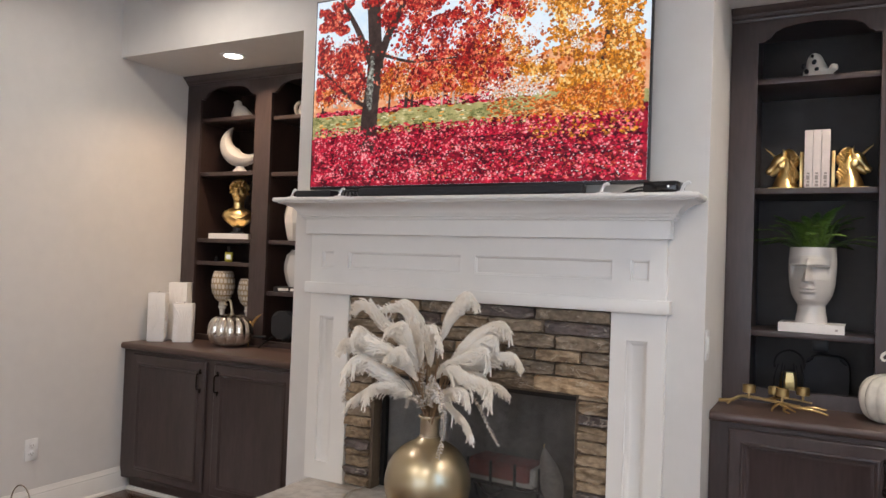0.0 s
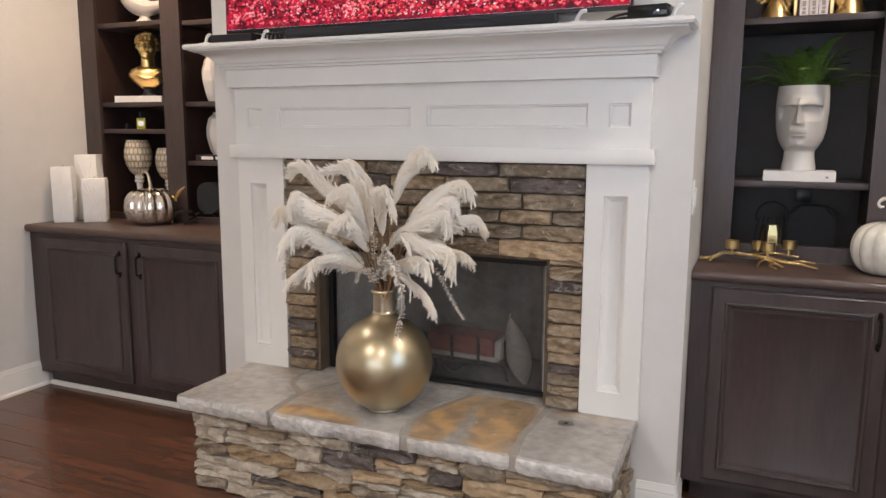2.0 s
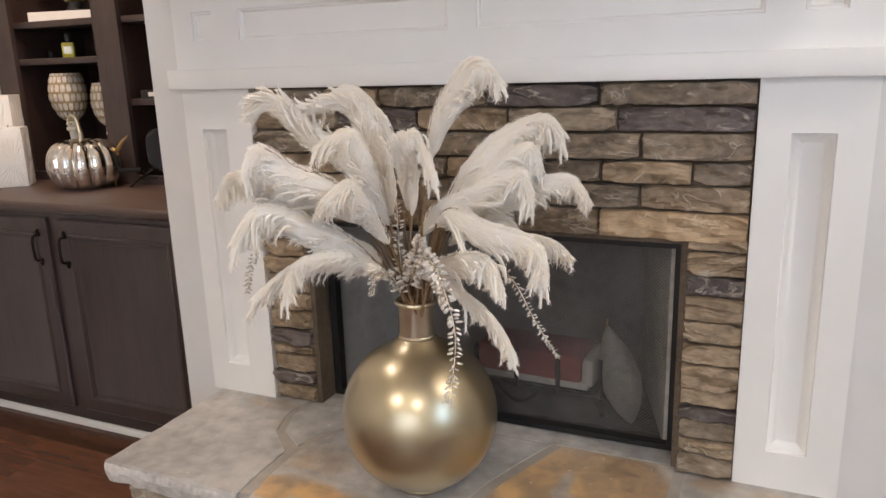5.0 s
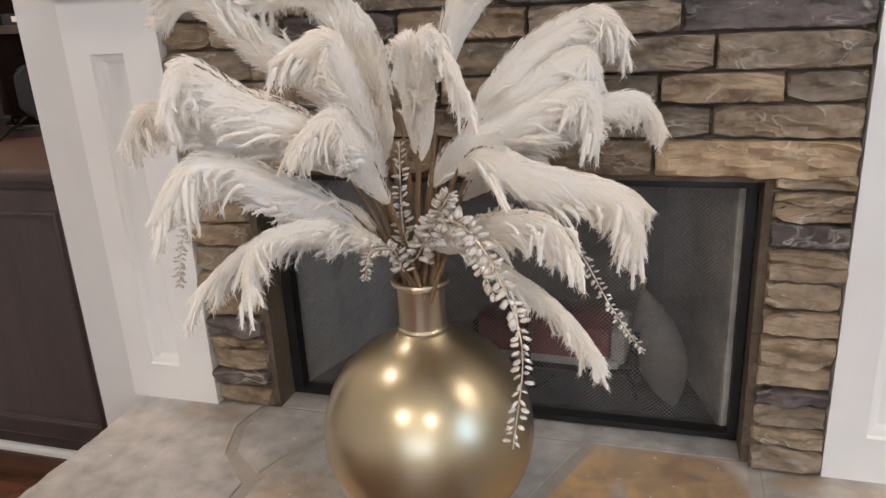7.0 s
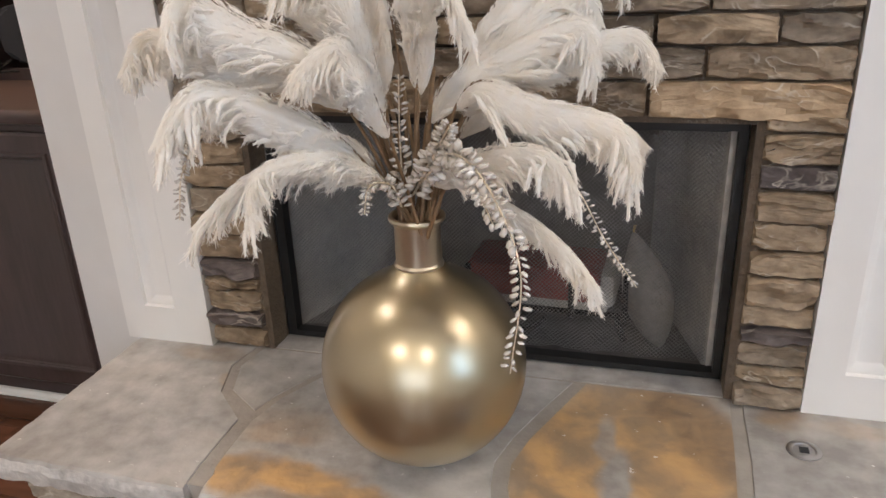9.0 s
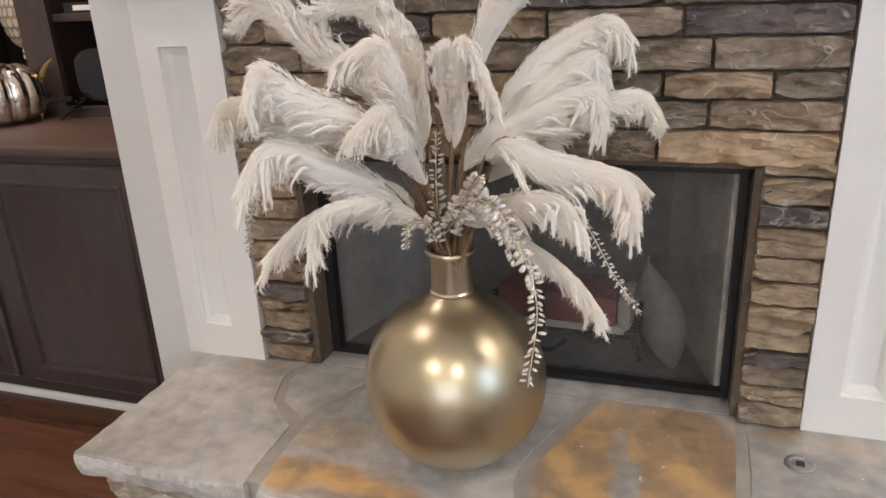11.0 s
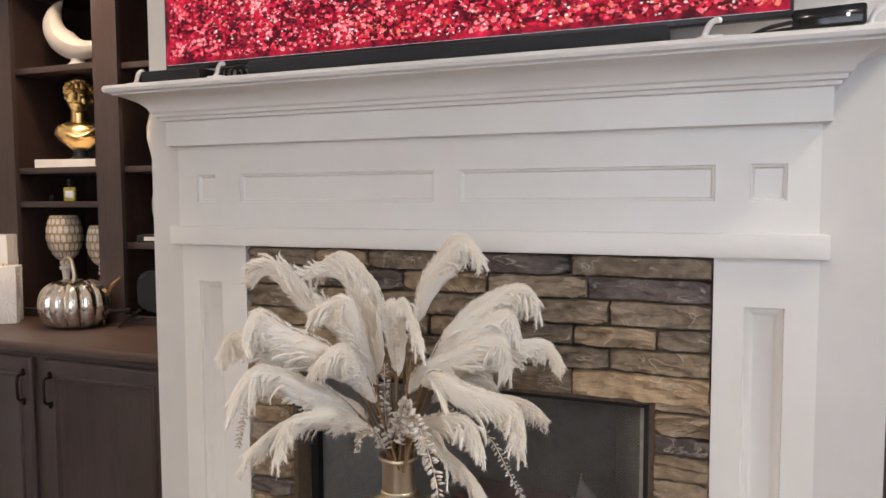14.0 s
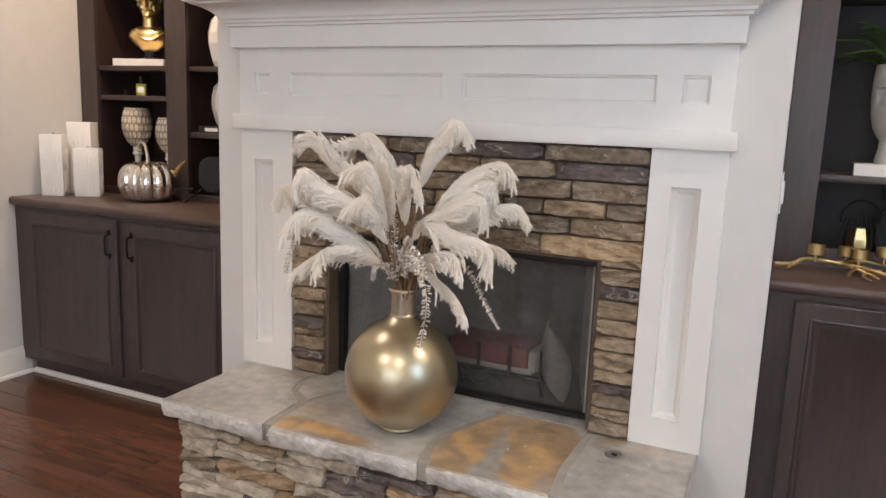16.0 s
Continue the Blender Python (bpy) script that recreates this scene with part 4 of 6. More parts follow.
part("foot", lathe(bmesh.new(), [(0.062, 0), (0.062, 0.006), (0.050, 0.022), (0.030, 0.042), (0.026, 0.062)], 24), MATTEW, moon)

# gold bust on a black block on a white book
book("coffee_table_book", (-2.09, 0.73, 1.600), 12, 0.30, 0.22, 0.036, PAPER, "thick white hardback book lying on the shelf")
bm = bmesh.new()
lathe(bm, [(0.046, 0), (0.046, 0.008), (0.034, 0.014), (0.028, 0.034), (0.032, 0.046)], 20)
tagged(part("bust_plinth", bm, PLASTIC, None, "small black turned plinth under the gold bust"), category="plinth").location = (-2.10, 0.74, 1.636)
bm = bmesh.new()
lathe(bm, [(0.016, 0.0), (0.030, 0.016), (0.050, 0.038), (0.062, 0.062), (0.060, 0.080), (0.048, 0.094), (0.032, 0.108)], 24, squash=(1.42, 0.85))
tube(bm, [(0, 0.006, 0.088), (0.001, 0.0, 0.118), (0.003, -0.006, 0.160)], [0.040, 0.031, 0.030], 16)
tube(bm, arc([(-0.068, -0.012, 0.088), (-0.030, -0.044, 0.060), (0.012, -0.050, 0.050), (0.062, -0.028, 0.082)], 4), 0.009, 8)
tube(bm, arc([(-0.052, -0.026, 0.096), (-0.010, -0.046, 0.074), (0.050, -0.034, 0.092)], 4), 0.006, 8)
ellipsoid(bm, (0.003, -0.012, 0.196), (0.042, 0.050, 0.060))
ellipsoid(bm, (0.003, -0.036, 0.165), (0.029, 0.026, 0.026))
ellipsoid(bm, (0.003, -0.058, 0.151), (0.014, 0.010, 0.010), 12, 8)
tube(bm, [(0.003, -0.060, 0.214), (0.003, -0.072, 0.190), (0.003, -0.066, 0.182)], [0.006, 0.010, 0.008], 8)
tube(bm, [(-0.010, -0.060, 0.169), (0.003, -0.066, 0.170), (0.016, -0.060, 0.169)], [0.003, 0.005, 0.003], 8)
for s_ in (-1, 1):
    tube(bm, [(0.003 + s_ * 0.005, -0.061, 0.215), (0.003 + s_ * 0.020, -0.056, 0.219), (0.003 + s_ * 0.034, -0.042, 0.212)], [0.005, 0.0065, 0.004], 8)
    ellipsoid(bm, (0.003 + s_ * 0.018, -0.052, 0.204), (0.009, 0.006, 0.005), 10, 6)
    ellipsoid(bm, (0.003 + s_ * 0.022, -0.046, 0.184), (0.014, 0.010, 0.014), 10, 6)
rnd = random.Random(3)
for k in range(150):
    a, e = rnd.uniform(0, 6.283), rnd.uniform(-0.5, 1.5)
    p = Vector((0.048 * math.cos(a) * math.cos(e), 0.054 * math.sin(a) * math.cos(e), 0.052 * math.sin(e)))
    if p.y < -0.004 and p.z < 0.026 - 0.2 * abs(p.x):
        continue
    ellipsoid(bm, Vector((0.003, -0.006, 0.212)) + p, [rnd.uniform(0.007, 0.011)] * 3, 8, 6)
bust = part("classical_bust", bm, GOLDSTAT, None, "polished gold classical head-and-shoulders bust on a black plinth", 60)
tagged(bust, category="statue").matrix_world = pose(-2.10, 0.74, 1.678, 0, 0, 36) @ Matrix.Scale(1.22, 4)

# perfume bottle
pf = thing("perfume_bottle", "small yellow glass perfume bottle with a black cap on the shelf", "bottle", (-2.13, 0.70, 1.448), 30)
part("glass_body", boxes((-0.026, 0.026, -0.013, 0.013, 0, 0.066), bevel=0.006), mat("yellow_glass", (0.62, 0.52, 0.06), 0.08, vary=0.2, coat=0.8), pf)
part("cap", lathe(bmesh.new(), [(0.007, 0.066), (0.007, 0.074), (0.012, 0.075), (0.012, 0.100), (0.010, 0.102)], 14), PLASTIC, pf)
part("label", boxes((-0.016, 0.016, -0.0142, -0.0130, 0.018, 0.048)), GOLDNECK, pf)
tin = thing("small_jar", "tiny dark glass jar on the shelf", "jar", (-2.24, 0.70, 1.448))
part("body", lathe(bmesh.new(), [(0.012, 0), (0.014, 0.003), (0.014, 0.024), (0.010, 0.026)], 14), PLASTIC, tin)
part("lid", lathe(bmesh.new(), [(0.011, 0.026), (0.011, 0.034)], 14), BRONZE, tin)

# mosaic goblets
TILE = mat("pearl_mosaic_tile", (0.70, 0.63, 0.53), 0.22, vary=0.25, scale=60, island=0.15, coat=0.3)
GROUT = mat("gold_grout", (0.40, 0.30, 0.17), 0.5, metal=0.5)


def goblet(at, s, label):
    th = thing("goblet_candle_holder", label, "candle holder", at, 0, group="mosaic goblets")
    bowl = [(0.022, 0.245), (0.045, 0.262), (0.066, 0.300), (0.076, 0.345), (0.074, 0.390), (0.064, 0.430), (0.058, 0.445)]
    bm = lathe(bmesh.new(), [(r * s * 0.965, z * s) for r, z in bowl], 30)
    cup = part("bowl", bm, GROUT, th, "bowl covered in pearl mosaic tiles")
    verts, faces = [], []
    prof = arc([(r, 0, z) for r, z in bowl], 6)
    rows = 7
    for row in range(rows):
        for col in range(20):
            a0 = 2 * math.pi * (col + 0.5 * (row % 2)) / 20
            n0 = len(verts)
            for du, dv in ((-0.42, 0.5), (-0.30, 0.12), (0.30, 0.12), (0.42, 0.5), (0.30, 0.88), (-0.30, 0.88)):
                k = min(len(prof) - 1, max(0, (row + dv) / rows * (len(prof) - 1)))
                p = prof[int(k)].lerp(prof[min(int(k) + 1, len(prof) - 1)], k - int(k))
                a = a0 + du * 2 * math.pi / 20
                verts.append((p.x * s * 1.005 * math.cos(a), p.x * s * 1.005 * math.sin(a), p.z * s))
            faces.append(tuple(range(n0, n0 + 6)))
    tagged(raw("mosaic_tile", verts, faces, TILE, cup, smooth=False), kind="stuff")
    part("stem", lathe(bmesh.new(), [(0.062 * s, 0), (0.062 * s, 0.008 * s), (0.030 * s, 0.022 * s), (0.016 * s, 0.06 * s), (0.013 * s, 0.15 * s), (0.018 * s, 0.20 * s), (0.026 * s, 0.206 * s), (0.026 * s, 0.218 * s), (0.018 * s, 0.222 * s), (0.024 * s, 0.228 * s), (0.024 * s, 0.238 * s), (0.020 * s, 0.246 * s)], 22), MATTEW, th, "whitewashed turned stem")


goblet((-2.15, 0.68, CTOP + 0.001), 1.03, "tall goblet candle holder with pearl mosaic bowl and turned stem")
goblet((-1.96, 0.72, CTOP + 0.001), 0.93, "shorter goblet candle holder with pearl mosaic bowl and turned stem")


def pumpkin(at, r, h, m, stem_m, name, label, seg=72, lobes=12):
    th = thing(name, label, "pumpkin", at)
    prof = [(0.30, 0.0), (0.62, 0.02), (0.86, 0.14), (0.98, 0.34), (1.0, 0.52), (0.94, 0.72), (0.78, 0.88), (0.52, 0.97), (0.28, 0.985), (0.10, 0.95)]
    line = arc([(a, 0, b) for a, b in prof], 3)
    part("body", lathe(bmesh.new(), [(p.x * r, p.z * h) for p in line], seg, lobes=lobes, depth=0.13), m, th, "ribbed body", 60)
    bm = bmesh.new()
    pts = arc([(0, 0, 0.93 * h), (0.004, 0, 1.06 * h), (-0.002, 0, 1.20 * h), (-0.014, 0, 1.40 * h), (-0.040, 0, 1.44 * h), (-0.056, 0, 1.36 * h), (-0.050, 0, 1.28 * h), (-0.038, 0, 1.29 * h)], 5)
    tube(bm, pts, [0.0125 - 0.0085 * (i / (len(pts) - 1)) ** 0.6 for i in range(len(pts))], 10)
    part("stem", bm, stem_m, th, "curled stem")
    return th


pumpkin((-1.845, 0.455, CTOP), 0.140, 0.200, MERCURY, GOLDNECK, "silver_pumpkin", "silver mercury glass pumpkin with curled stem on the countertop")
WPUMP = mat("ivory_crackle_ceramic", (0.70, 0.66, 0.58), 0.25, vary=0.10, scale=50, coat=0.3)
pumpkin((1.70, 0.44, CTOP), 0.135, 0.190, WPUMP, MATTEW, "white_pumpkin", "ivory ceramic pumpkin with raised ribs on the countertop", lobes=14)
leaf = thing("gilded_leaf", "slender curved gold leaf leaning beside the silver pumpkin", "leaf ornament", (-1.76, 0.52, CTOP))
bm = bmesh.new()
tube(bm, arc([(0, 0, 0), (0.01, 0.01, 0.11), (0.035, 0.02, 0.17), (0.08, 0.02, 0.205)], 5), [0.002 + 0.007 * math.sin(math.pi * i / 15) for i in range(16)], 8)
part("blade", bm, GOLDSTAT, leaf)


def relief_candle(at, w, h, turn, seed):
    """A square candle whose faces carry carved rays."""
    th = thing("pillar_candle", "square white pillar candle with carved sunburst rays on the countertop", "candle", at, turn, group="white square candles")
    bm = boxes((-w / 2, w / 2, -w / 2, w / 2, 0, h), bevel=0.003)
    rnd = random.Random(seed)
    cx, cz = 0.12 * w, h * 0.42
    for face in range(4):
        m = rot(0, 0, 90 * face)
        for k in range(34):
            a = 2 * math.pi * (k + rnd.uniform(-0.2, 0.2)) / 34
            r0, r1 = rnd.uniform(0.006, 0.014), rnd.uniform(0.55, 1.0) * h * 0.62
            p = []
            for t in (0, 0.33, 0.66, 1):
                r = r0 + (r1 - r0) * t
                p.append((cx + r * math.cos(a), cz + r * math.sin(a)))
            p = [q for q in p if abs(q[0]) < w / 2 - 0.004 and 0.004 < q[1] < h - 0.004]
            if len(p) > 1:
                tube(bm, [m @ Vector((x, -w / 2 - 0.0002, z)) for x, z in p], [0.0016] + [0.0032] * (len(p) - 1), 5)
    part("wax_block", bm, mat("white_wax", (0.80, 0.775, 0.74), 0.5, vary=0.03), th)
    part("wick", tube(bmesh.new(), [(0, 0, h - 0.001), (0.001, 0, h + 0.006), (0.004, 0, h + 0.010)], 0.0015, 6), PLASTIC, th)


relief_candle((-2.363, 0.335, CTOP), 0.105, 0.310, 36, 1)
relief_candle((-2.360, 0.510, CTOP), 0.120, 0.375, 30, 2)
relief_candle((-2.232, 0.430, CTOP), 0.120, 0.245, 40, 3)

# second bay of the left bookcase
knot = thing("ring_sculpture", "small white knotted ring sculpture on the shelf", "sculpture", (-1.575, 0.72, 2.39), 30)
for k in range(2):
    bm = bmesh.new()
    ring = [(0.036 * math.cos(a), 0.014 * math.sin(2 * a + k * 2), 0.050 + 0.042 * math.sin(a)) for a in [2 * math.pi * i / 24 for i in range(25)]]
    tube(bm, ring, 0.013, 10)
    part("loop", bm, MATTEW, knot).location = (0.024 * k, 0.012 * k, 0.006)


def facet_vase(at, r, h, seed, label):
    th = thing("faceted_vase", label, "vase", at, 20 * seed)
    rnd = random.Random(seed)
    prof = [(0.55, 0), (0.72, 0.12), (0.98, 0.42), (1.0, 0.62), (0.80, 0.85), (0.46, 0.97), (0.46, 1.0)]
    bm = lathe(bmesh.new(), [(a * r, b * h) for a, b in prof], 8)
    for v in bm.verts:
        v.co.x += rnd.uniform(-0.07, 0.07) * r
        v.co.y += rnd.uniform(-0.07, 0.07) * r
    bmesh.ops.triangulate(bm, faces=bm.faces)
    part("body", bm, CERAMIC, th, "", 12)
    # A black disc on the closed top paints the shade of the hollow.
    part("mouth_shade", lathe(bmesh.new(), [(0.34 * r, h * 0.985), (0.34 * r, h * 1.002)], 16), PLASTIC, th)


facet_vase((-1.565, 0.70, 1.597), 0.075, 0.270, 1, "tall white faceted ceramic vase on the shelf")
book("black_book", (-1.545, 0.72, 1.272), 8, 0.24, 0.19, 0.034, PLASTIC, "black hardback book with white lettering bars lying on the shelf",
     [(-0.085, -0.012, 0.009, 0.026, PAPER), (0.004, 0.085, 0.009, 0.026, PAPER)])
facet_vase((-1.565, 0.72, 1.306), 0.080, 0.235, 2, "squat white faceted ceramic vase standing on a black book")


def smart_speaker(at, r, h, label, turn=0):
    th = thing("speaker", label, "speaker", at, turn)
    outline = []
    for k in range(40):
        a = 2 * math.pi * k / 40
        ca, sa = math.cos(a), math.sin(a)
        outline.append((r * math.copysign(abs(ca) ** 0.55, ca), h / 2 + 0.006 + h / 2 * math.copysign(abs(sa) ** 0.55, sa)))
    bm = extrude(bmesh.new(), outline, -0.045, 0.045)
    bmesh.ops.bevel(bm, geom=[e for e in bm.edges if abs(e.verts[0].co.y - e.verts[1].co.y) < 1e-6], offset=0.014, segments=3, affect="EDGES")
    part("fabric_body", bm, FABRIC, th)
    part("foot", lathe(bmesh.new(), [(r * 0.6, 0), (r * 0.6, 0.008)], 24), PLASTIC, th)


smart_speaker((-1.60, 0.66, CTOP + 0.05), 0.068, 0.17, "dark grey fabric speaker on a wire easel", 30)
easel = thing("wire_easel", "small black wire easel stand on the countertop", "easel", (-1.60, 0.60, CTOP), 35)
for s in (-1, 1):
    part("leg", tube(bmesh.new(), arc([(s * 0.10, -0.06, 0.005), (s * 0.07, -0.02, 0.030), (s * 0.03, 0.03, 0.055), (s * 0.05, 0.10, 0.050)], 5), 0.005, 8), IRON, easel)
    part("arm", tube(bmesh.new(), arc([(s * 0.045, -0.05, 0.062), (s * 0.05, 0.0, 0.050), (s * 0.05, 0.10, 0.046)], 5), 0.004, 8), IRON, easel)
part("cross_bar", tube(bmesh.new(), [(-0.07, -0.02, 0.030), (0.07, -0.02, 0.030)], 0.004, 8), IRON, easel)
part("clip", boxes((-0.14, -0.06, -0.03, 0.0, 0.060, 0.075), bevel=0.003), IRON, easel)

# ---- right bookcase ----
skull = thing("animal_skull_ornament", "white pierced ceramic ornament with dark openings on the top shelf", "ornament", (1.375, 0.76, 2.375), -28)
bm = bmesh.new()
tube(bm, arc([(0, 0, 0.004), (0, 0, 0.03), (0, 0, 0.07), (-0.006, 0, 0.11), (-0.012, 0, 0.140)], 5), [0.064, 0.066, 0.066, 0.065, 0.063, 0.061, 0.058, 0.055, 0.052, 0.049, 0.046, 0.043, 0.040, 0.037, 0.035, 0.033, 0.030, 0.026, 0.021, 0.015, 0.004], 18)
part("body", bm, MATTEW, skull)
bm = bmesh.new()
tube(bm, arc([(0.03, -0.01, 0.040), (0.065, -0.01, 0.036), (0.085, -0.012, 0.050), (0.105, -0.014, 0.062)], 4), [0.030, 0.029, 0.027, 0.024, 0.021, 0.018, 0.016, 0.016, 0.017, 0.018, 0.017, 0.012, 0.004], 12)
part("snout", bm, MATTEW, skull)
for x, z, sx_, sz_ in ((-0.030, 0.075, 0.012, 0.014), (0.020, 0.085, 0.011, 0.012), (-0.008, 0.045, 0.010, 0.013), (0.034, 0.050, 0.010, 0.009), (-0.042, 0.035, 0.009, 0.013), (0.008, 0.115, 0.007, 0.008)):
    bm = bmesh.new()
    y = -math.sqrt(max(0.0004, (0.066 - 0.26 * max(0, z - 0.05)) ** 2 - x * x))
    ellipsoid(bm, (x, y + 0.003, z), (sx_, 0.006, sz_), 10, 6, rot(0, 20 * math.sin(x * 90), 0))
    part("opening", bm, PLASTIC, skull)


def unicorn(at, flip, label):
    th = thing("unicorn_bookend", label, "bookend", at, 0, group="unicorn bookends")
    f = -1 if flip else 1

    def P(x, y, z):
        return (f * x, y, z)

    part("base", boxes((min(f * -0.082, f * 0.062), max(f * -0.082, f * 0.062), -0.050, 0.050, 0, 0.013), bevel=0.002), GOLDSTAT, th)
    part("upright", boxes((min(f * 0.048, f * 0.062), max(f * 0.048, f * 0.062), -0.050, 0.050, 0.013, 0.172), bevel=0.002), GOLDSTAT, th)
    bm = bmesh.new()
    # chest and arched neck, then the long head with cheek, nostril and brow
    tube(bm, arc([P(-0.012, 0, 0.010), P(-0.010, 0, 0.045), P(0.000, 0, 0.085), P(-0.004, 0, 0.125), P(-0.022, 0, 0.150)], 5), [0.058, 0.057, 0.055, 0.053, 0.050, 0.047, 0.044, 0.042, 0.040, 0.038, 0.036, 0.035, 0.034, 0.033, 0.032, 0.030, 0.028, 0.026, 0.024, 0.020, 0.012], 16)
    tube(bm, arc([P(-0.012, 0, 0.158), P(-0.040, 0, 0.138), P(-0.066, 0, 0.108), P(-0.088, 0, 0.080)], 5), [0.018, 0.024, 0.027, 0.029, 0.030, 0.029, 0.028, 0.026, 0.023, 0.020, 0.0175, 0.016, 0.016, 0.017, 0.016, 0.008], 14)
    tube(bm, [P(-0.020, 0, 0.122), P(-0.046, 0, 0.096), P(-0.074, 0, 0.074)], [0.024, 0.018, 0.010], 12)
    for s in (-1, 1):
        ellipsoid(bm, P(-0.028, 0.020 * s, 0.118), (0.019, 0.010, 0.021), 14, 8)
        ellipsoid(bm, P(-0.050, 0.021 * s, 0.134), (0.008, 0.006, 0.005), 10, 6)
        ellipsoid(bm, P(-0.086, 0.012 * s, 0.084), (0.007, 0.006, 0.006), 10, 6)
        tube(bm, [P(-0.022, 0.014 * s, 0.160), P(-0.018, 0.018 * s, 0.176), P(-0.024, 0.016 * s, 0.192)], [0.008, 0.008, 0.001], 8)
    part("head_and_neck", bm, GOLDSTAT, th, "horse head and neck", 70)
    bm = bmesh.new()
    for k in range(13):
        z0 = 0.176 - 0.010 * k
        xr = 0.030 + 0.010 * math.sin(k * 0.9)
        for s in (-1, 1):
            tube(bm, arc([P(-0.022 + 0.0025 * k, 0.006 * s, z0 + 0.004), P(0.004 + 0.001 * k, 0.024 * s, z0 + 0.006), P(xr, 0.036 * s, z0 - 0.018), P(xr - 0.020, 0.046 * s, max(0.018, z0 - 0.042)), P(xr - 0.004, 0.044 * s, max(0.016, z0 - 0.062))], 3), [0.004, 0.006, 0.008, 0.009, 0.009, 0.0085, 0.008, 0.0075, 0.007, 0.006, 0.005, 0.003, 0.001], 6)
    part("mane", bm, GOLDSTAT, th, "flowing wavy mane")
    part("horn", tube(bmesh.new(), [P(-0.052, 0, 0.152), P(-0.066, 0, 0.168), P(-0.082, 0, 0.184), P(-0.100, 0, 0.200)], [0.0068, 0.0055, 0.004, 0.001], 8), GOLDSTAT, th, "pointed horn")


unicorn((1.274, 0.74, 1.88), False, "polished gold unicorn head bookend facing away from the books")
unicorn((1.511, 0.74, 1.88), True, "polished gold unicorn head bookend beside upright pale books")
for k in range(3):
    th = thing("upright_book", "pale blush hardback book standing between gold bookends", "book", (1.358 + 0.034 * k, 0.735, 1.88), 0, group="pale upright books")
    h = 0.262
    part("cover", boxes((-0.0162, 0.0162, -0.085, -0.082, 0, h), (-0.0162, -0.0142, -0.082, 0.085, 0, h), (0.0142, 0.0162, -0.082, 0.085, 0, h), bevel=0.0006), PALEBOOK, th)
    part("pages", boxes((-0.014, 0.014, -0.081, 0.082, 0.003, h - 0.003)), PAGES, th)
    for j, (z0, z1) in enumerate(((0.010, 0.022), (0.026, 0.036), (0.040, 0.060), (0.064, 0.072))):
        part("title_bar", boxes((-0.007 + 0.002 * (j % 2), 0.006, -0.0858, -0.085, z0, z1)), INK, th)

book("coffee_table_book", (1.388, 0.735, 1.243), -2, 0.262, 0.20, 0.040, PAPER, "thick white hardback book under the face planter", [(0.095, 0.105, 0.014, 0.022, INK)])
# a head-shaped planter is kept as one plain mesh
FACE_PROF = [(0.068, 0.0), (0.066, 0.02), (0.060, 0.050), (0.058, 0.078), (0.072, 0.098), (0.086, 0.125), (0.096, 0.17), (0.101, 0.23), (0.101, 0.28), (0.097, 0.338), (0.089, 0.338), (0.087, 0.318)]


def ramp(v, a, b):
    return min(1.0, max(0.0, (v - a) / (b - a)))


def face_relief(x, z):
    """How far the planter's face stands out of its round wall at x, z."""
    ax = abs(x)
    d = 0.012 * (1 - ramp(ax, 0.03, 0.075)) * ramp(z, 0.085, 0.10) * (1 - ramp(z, 0.27, 0.30))
    brow = 0.256 + 0.10 * ax * (1 - ramp(ax, 0.02, 0.08))
    if ax < 0.080 and 0.085 < z:
        d += 0.007 * ramp(z, brow - 0.001, brow + 0.003) * (1 - ramp(z, brow + 0.004, brow + 0.030))
        d -= 0.020 * ramp(z, 0.196, brow - 0.010) * (1 - ramp(z, brow - 0.004, brow)) * (1 - ramp(ax, 0.068, 0.080)) * ramp(ax, 0.004, 0.014)
    half = 0.009 + 0.017 * (1 - ramp(z, 0.184, 0.262))
    if 0.178 < z < 0.285:
        d += (0.006 + 0.024 * (1 - ramp(z, 0.190, 0.268))) * max(0.0, 1 - ax / half) * ramp(z, 0.178, 0.188)
    if 0.125 < z < 0.172:
        lip = max(0.0, 1 - ax / 0.036)
        d += 0.013 * min(1, 1.6 * lip) * max(max(0.0, 1 - abs(z - 0.157) / 0.009), max(0.0, 1 - abs(z - 0.140) / 0.010))
    d += 0.007 * max(0.0, 1 - ax / 0.034) * max(0.0, 1 - abs(z - 0.108) / 0.018)
    return d


bm = bmesh.new()
rows_ = [FACE_PROF[0], FACE_PROF[1], FACE_PROF[2], FACE_PROF[3]]
for i in range(62):
    z = 0.080 + 0.004 * i
    k = next(j for j in range(len(FACE_PROF) - 1) if FACE_PROF[j][1] <= z <= FACE_PROF[j + 1][1] + 1e-6)
    (r0, z0), (r1, z1) = FACE_PROF[k], FACE_PROF[k + 1]
    rows_.append((r0 + (r1 - r0) * (z - z0) / (z1 - z0), z))
rows_ += FACE_PROF[9:]
rings = []
for n_, (r, z) in enumerate(rows_):
    ring = []
    for k in range(96):
        a = 2 * math.pi * k / 96
        x, y = r * 0.98 * math.cos(a), r * 0.92 * math.sin(a)
        if y < 0 and n_ < 66:
            y -= 2.0 * face_relief(x, z) * ramp(-y, 0.0, 0.035)
        ring.append(bm.verts.new((x, y, z)))
    rings.append(ring)
for lo, hi in zip(rings, rings[1:]):
    for k in range(96):
        bm.faces.new((lo[k], lo[(k + 1) % 96], hi[(k + 1) % 96], hi[k]))
bm.faces.new(rings[0][::-1])
bm.faces.new(rings[-1])


def wedge(bm, pts, tris):
    vs = [bm.verts.new(p) for p in pts]
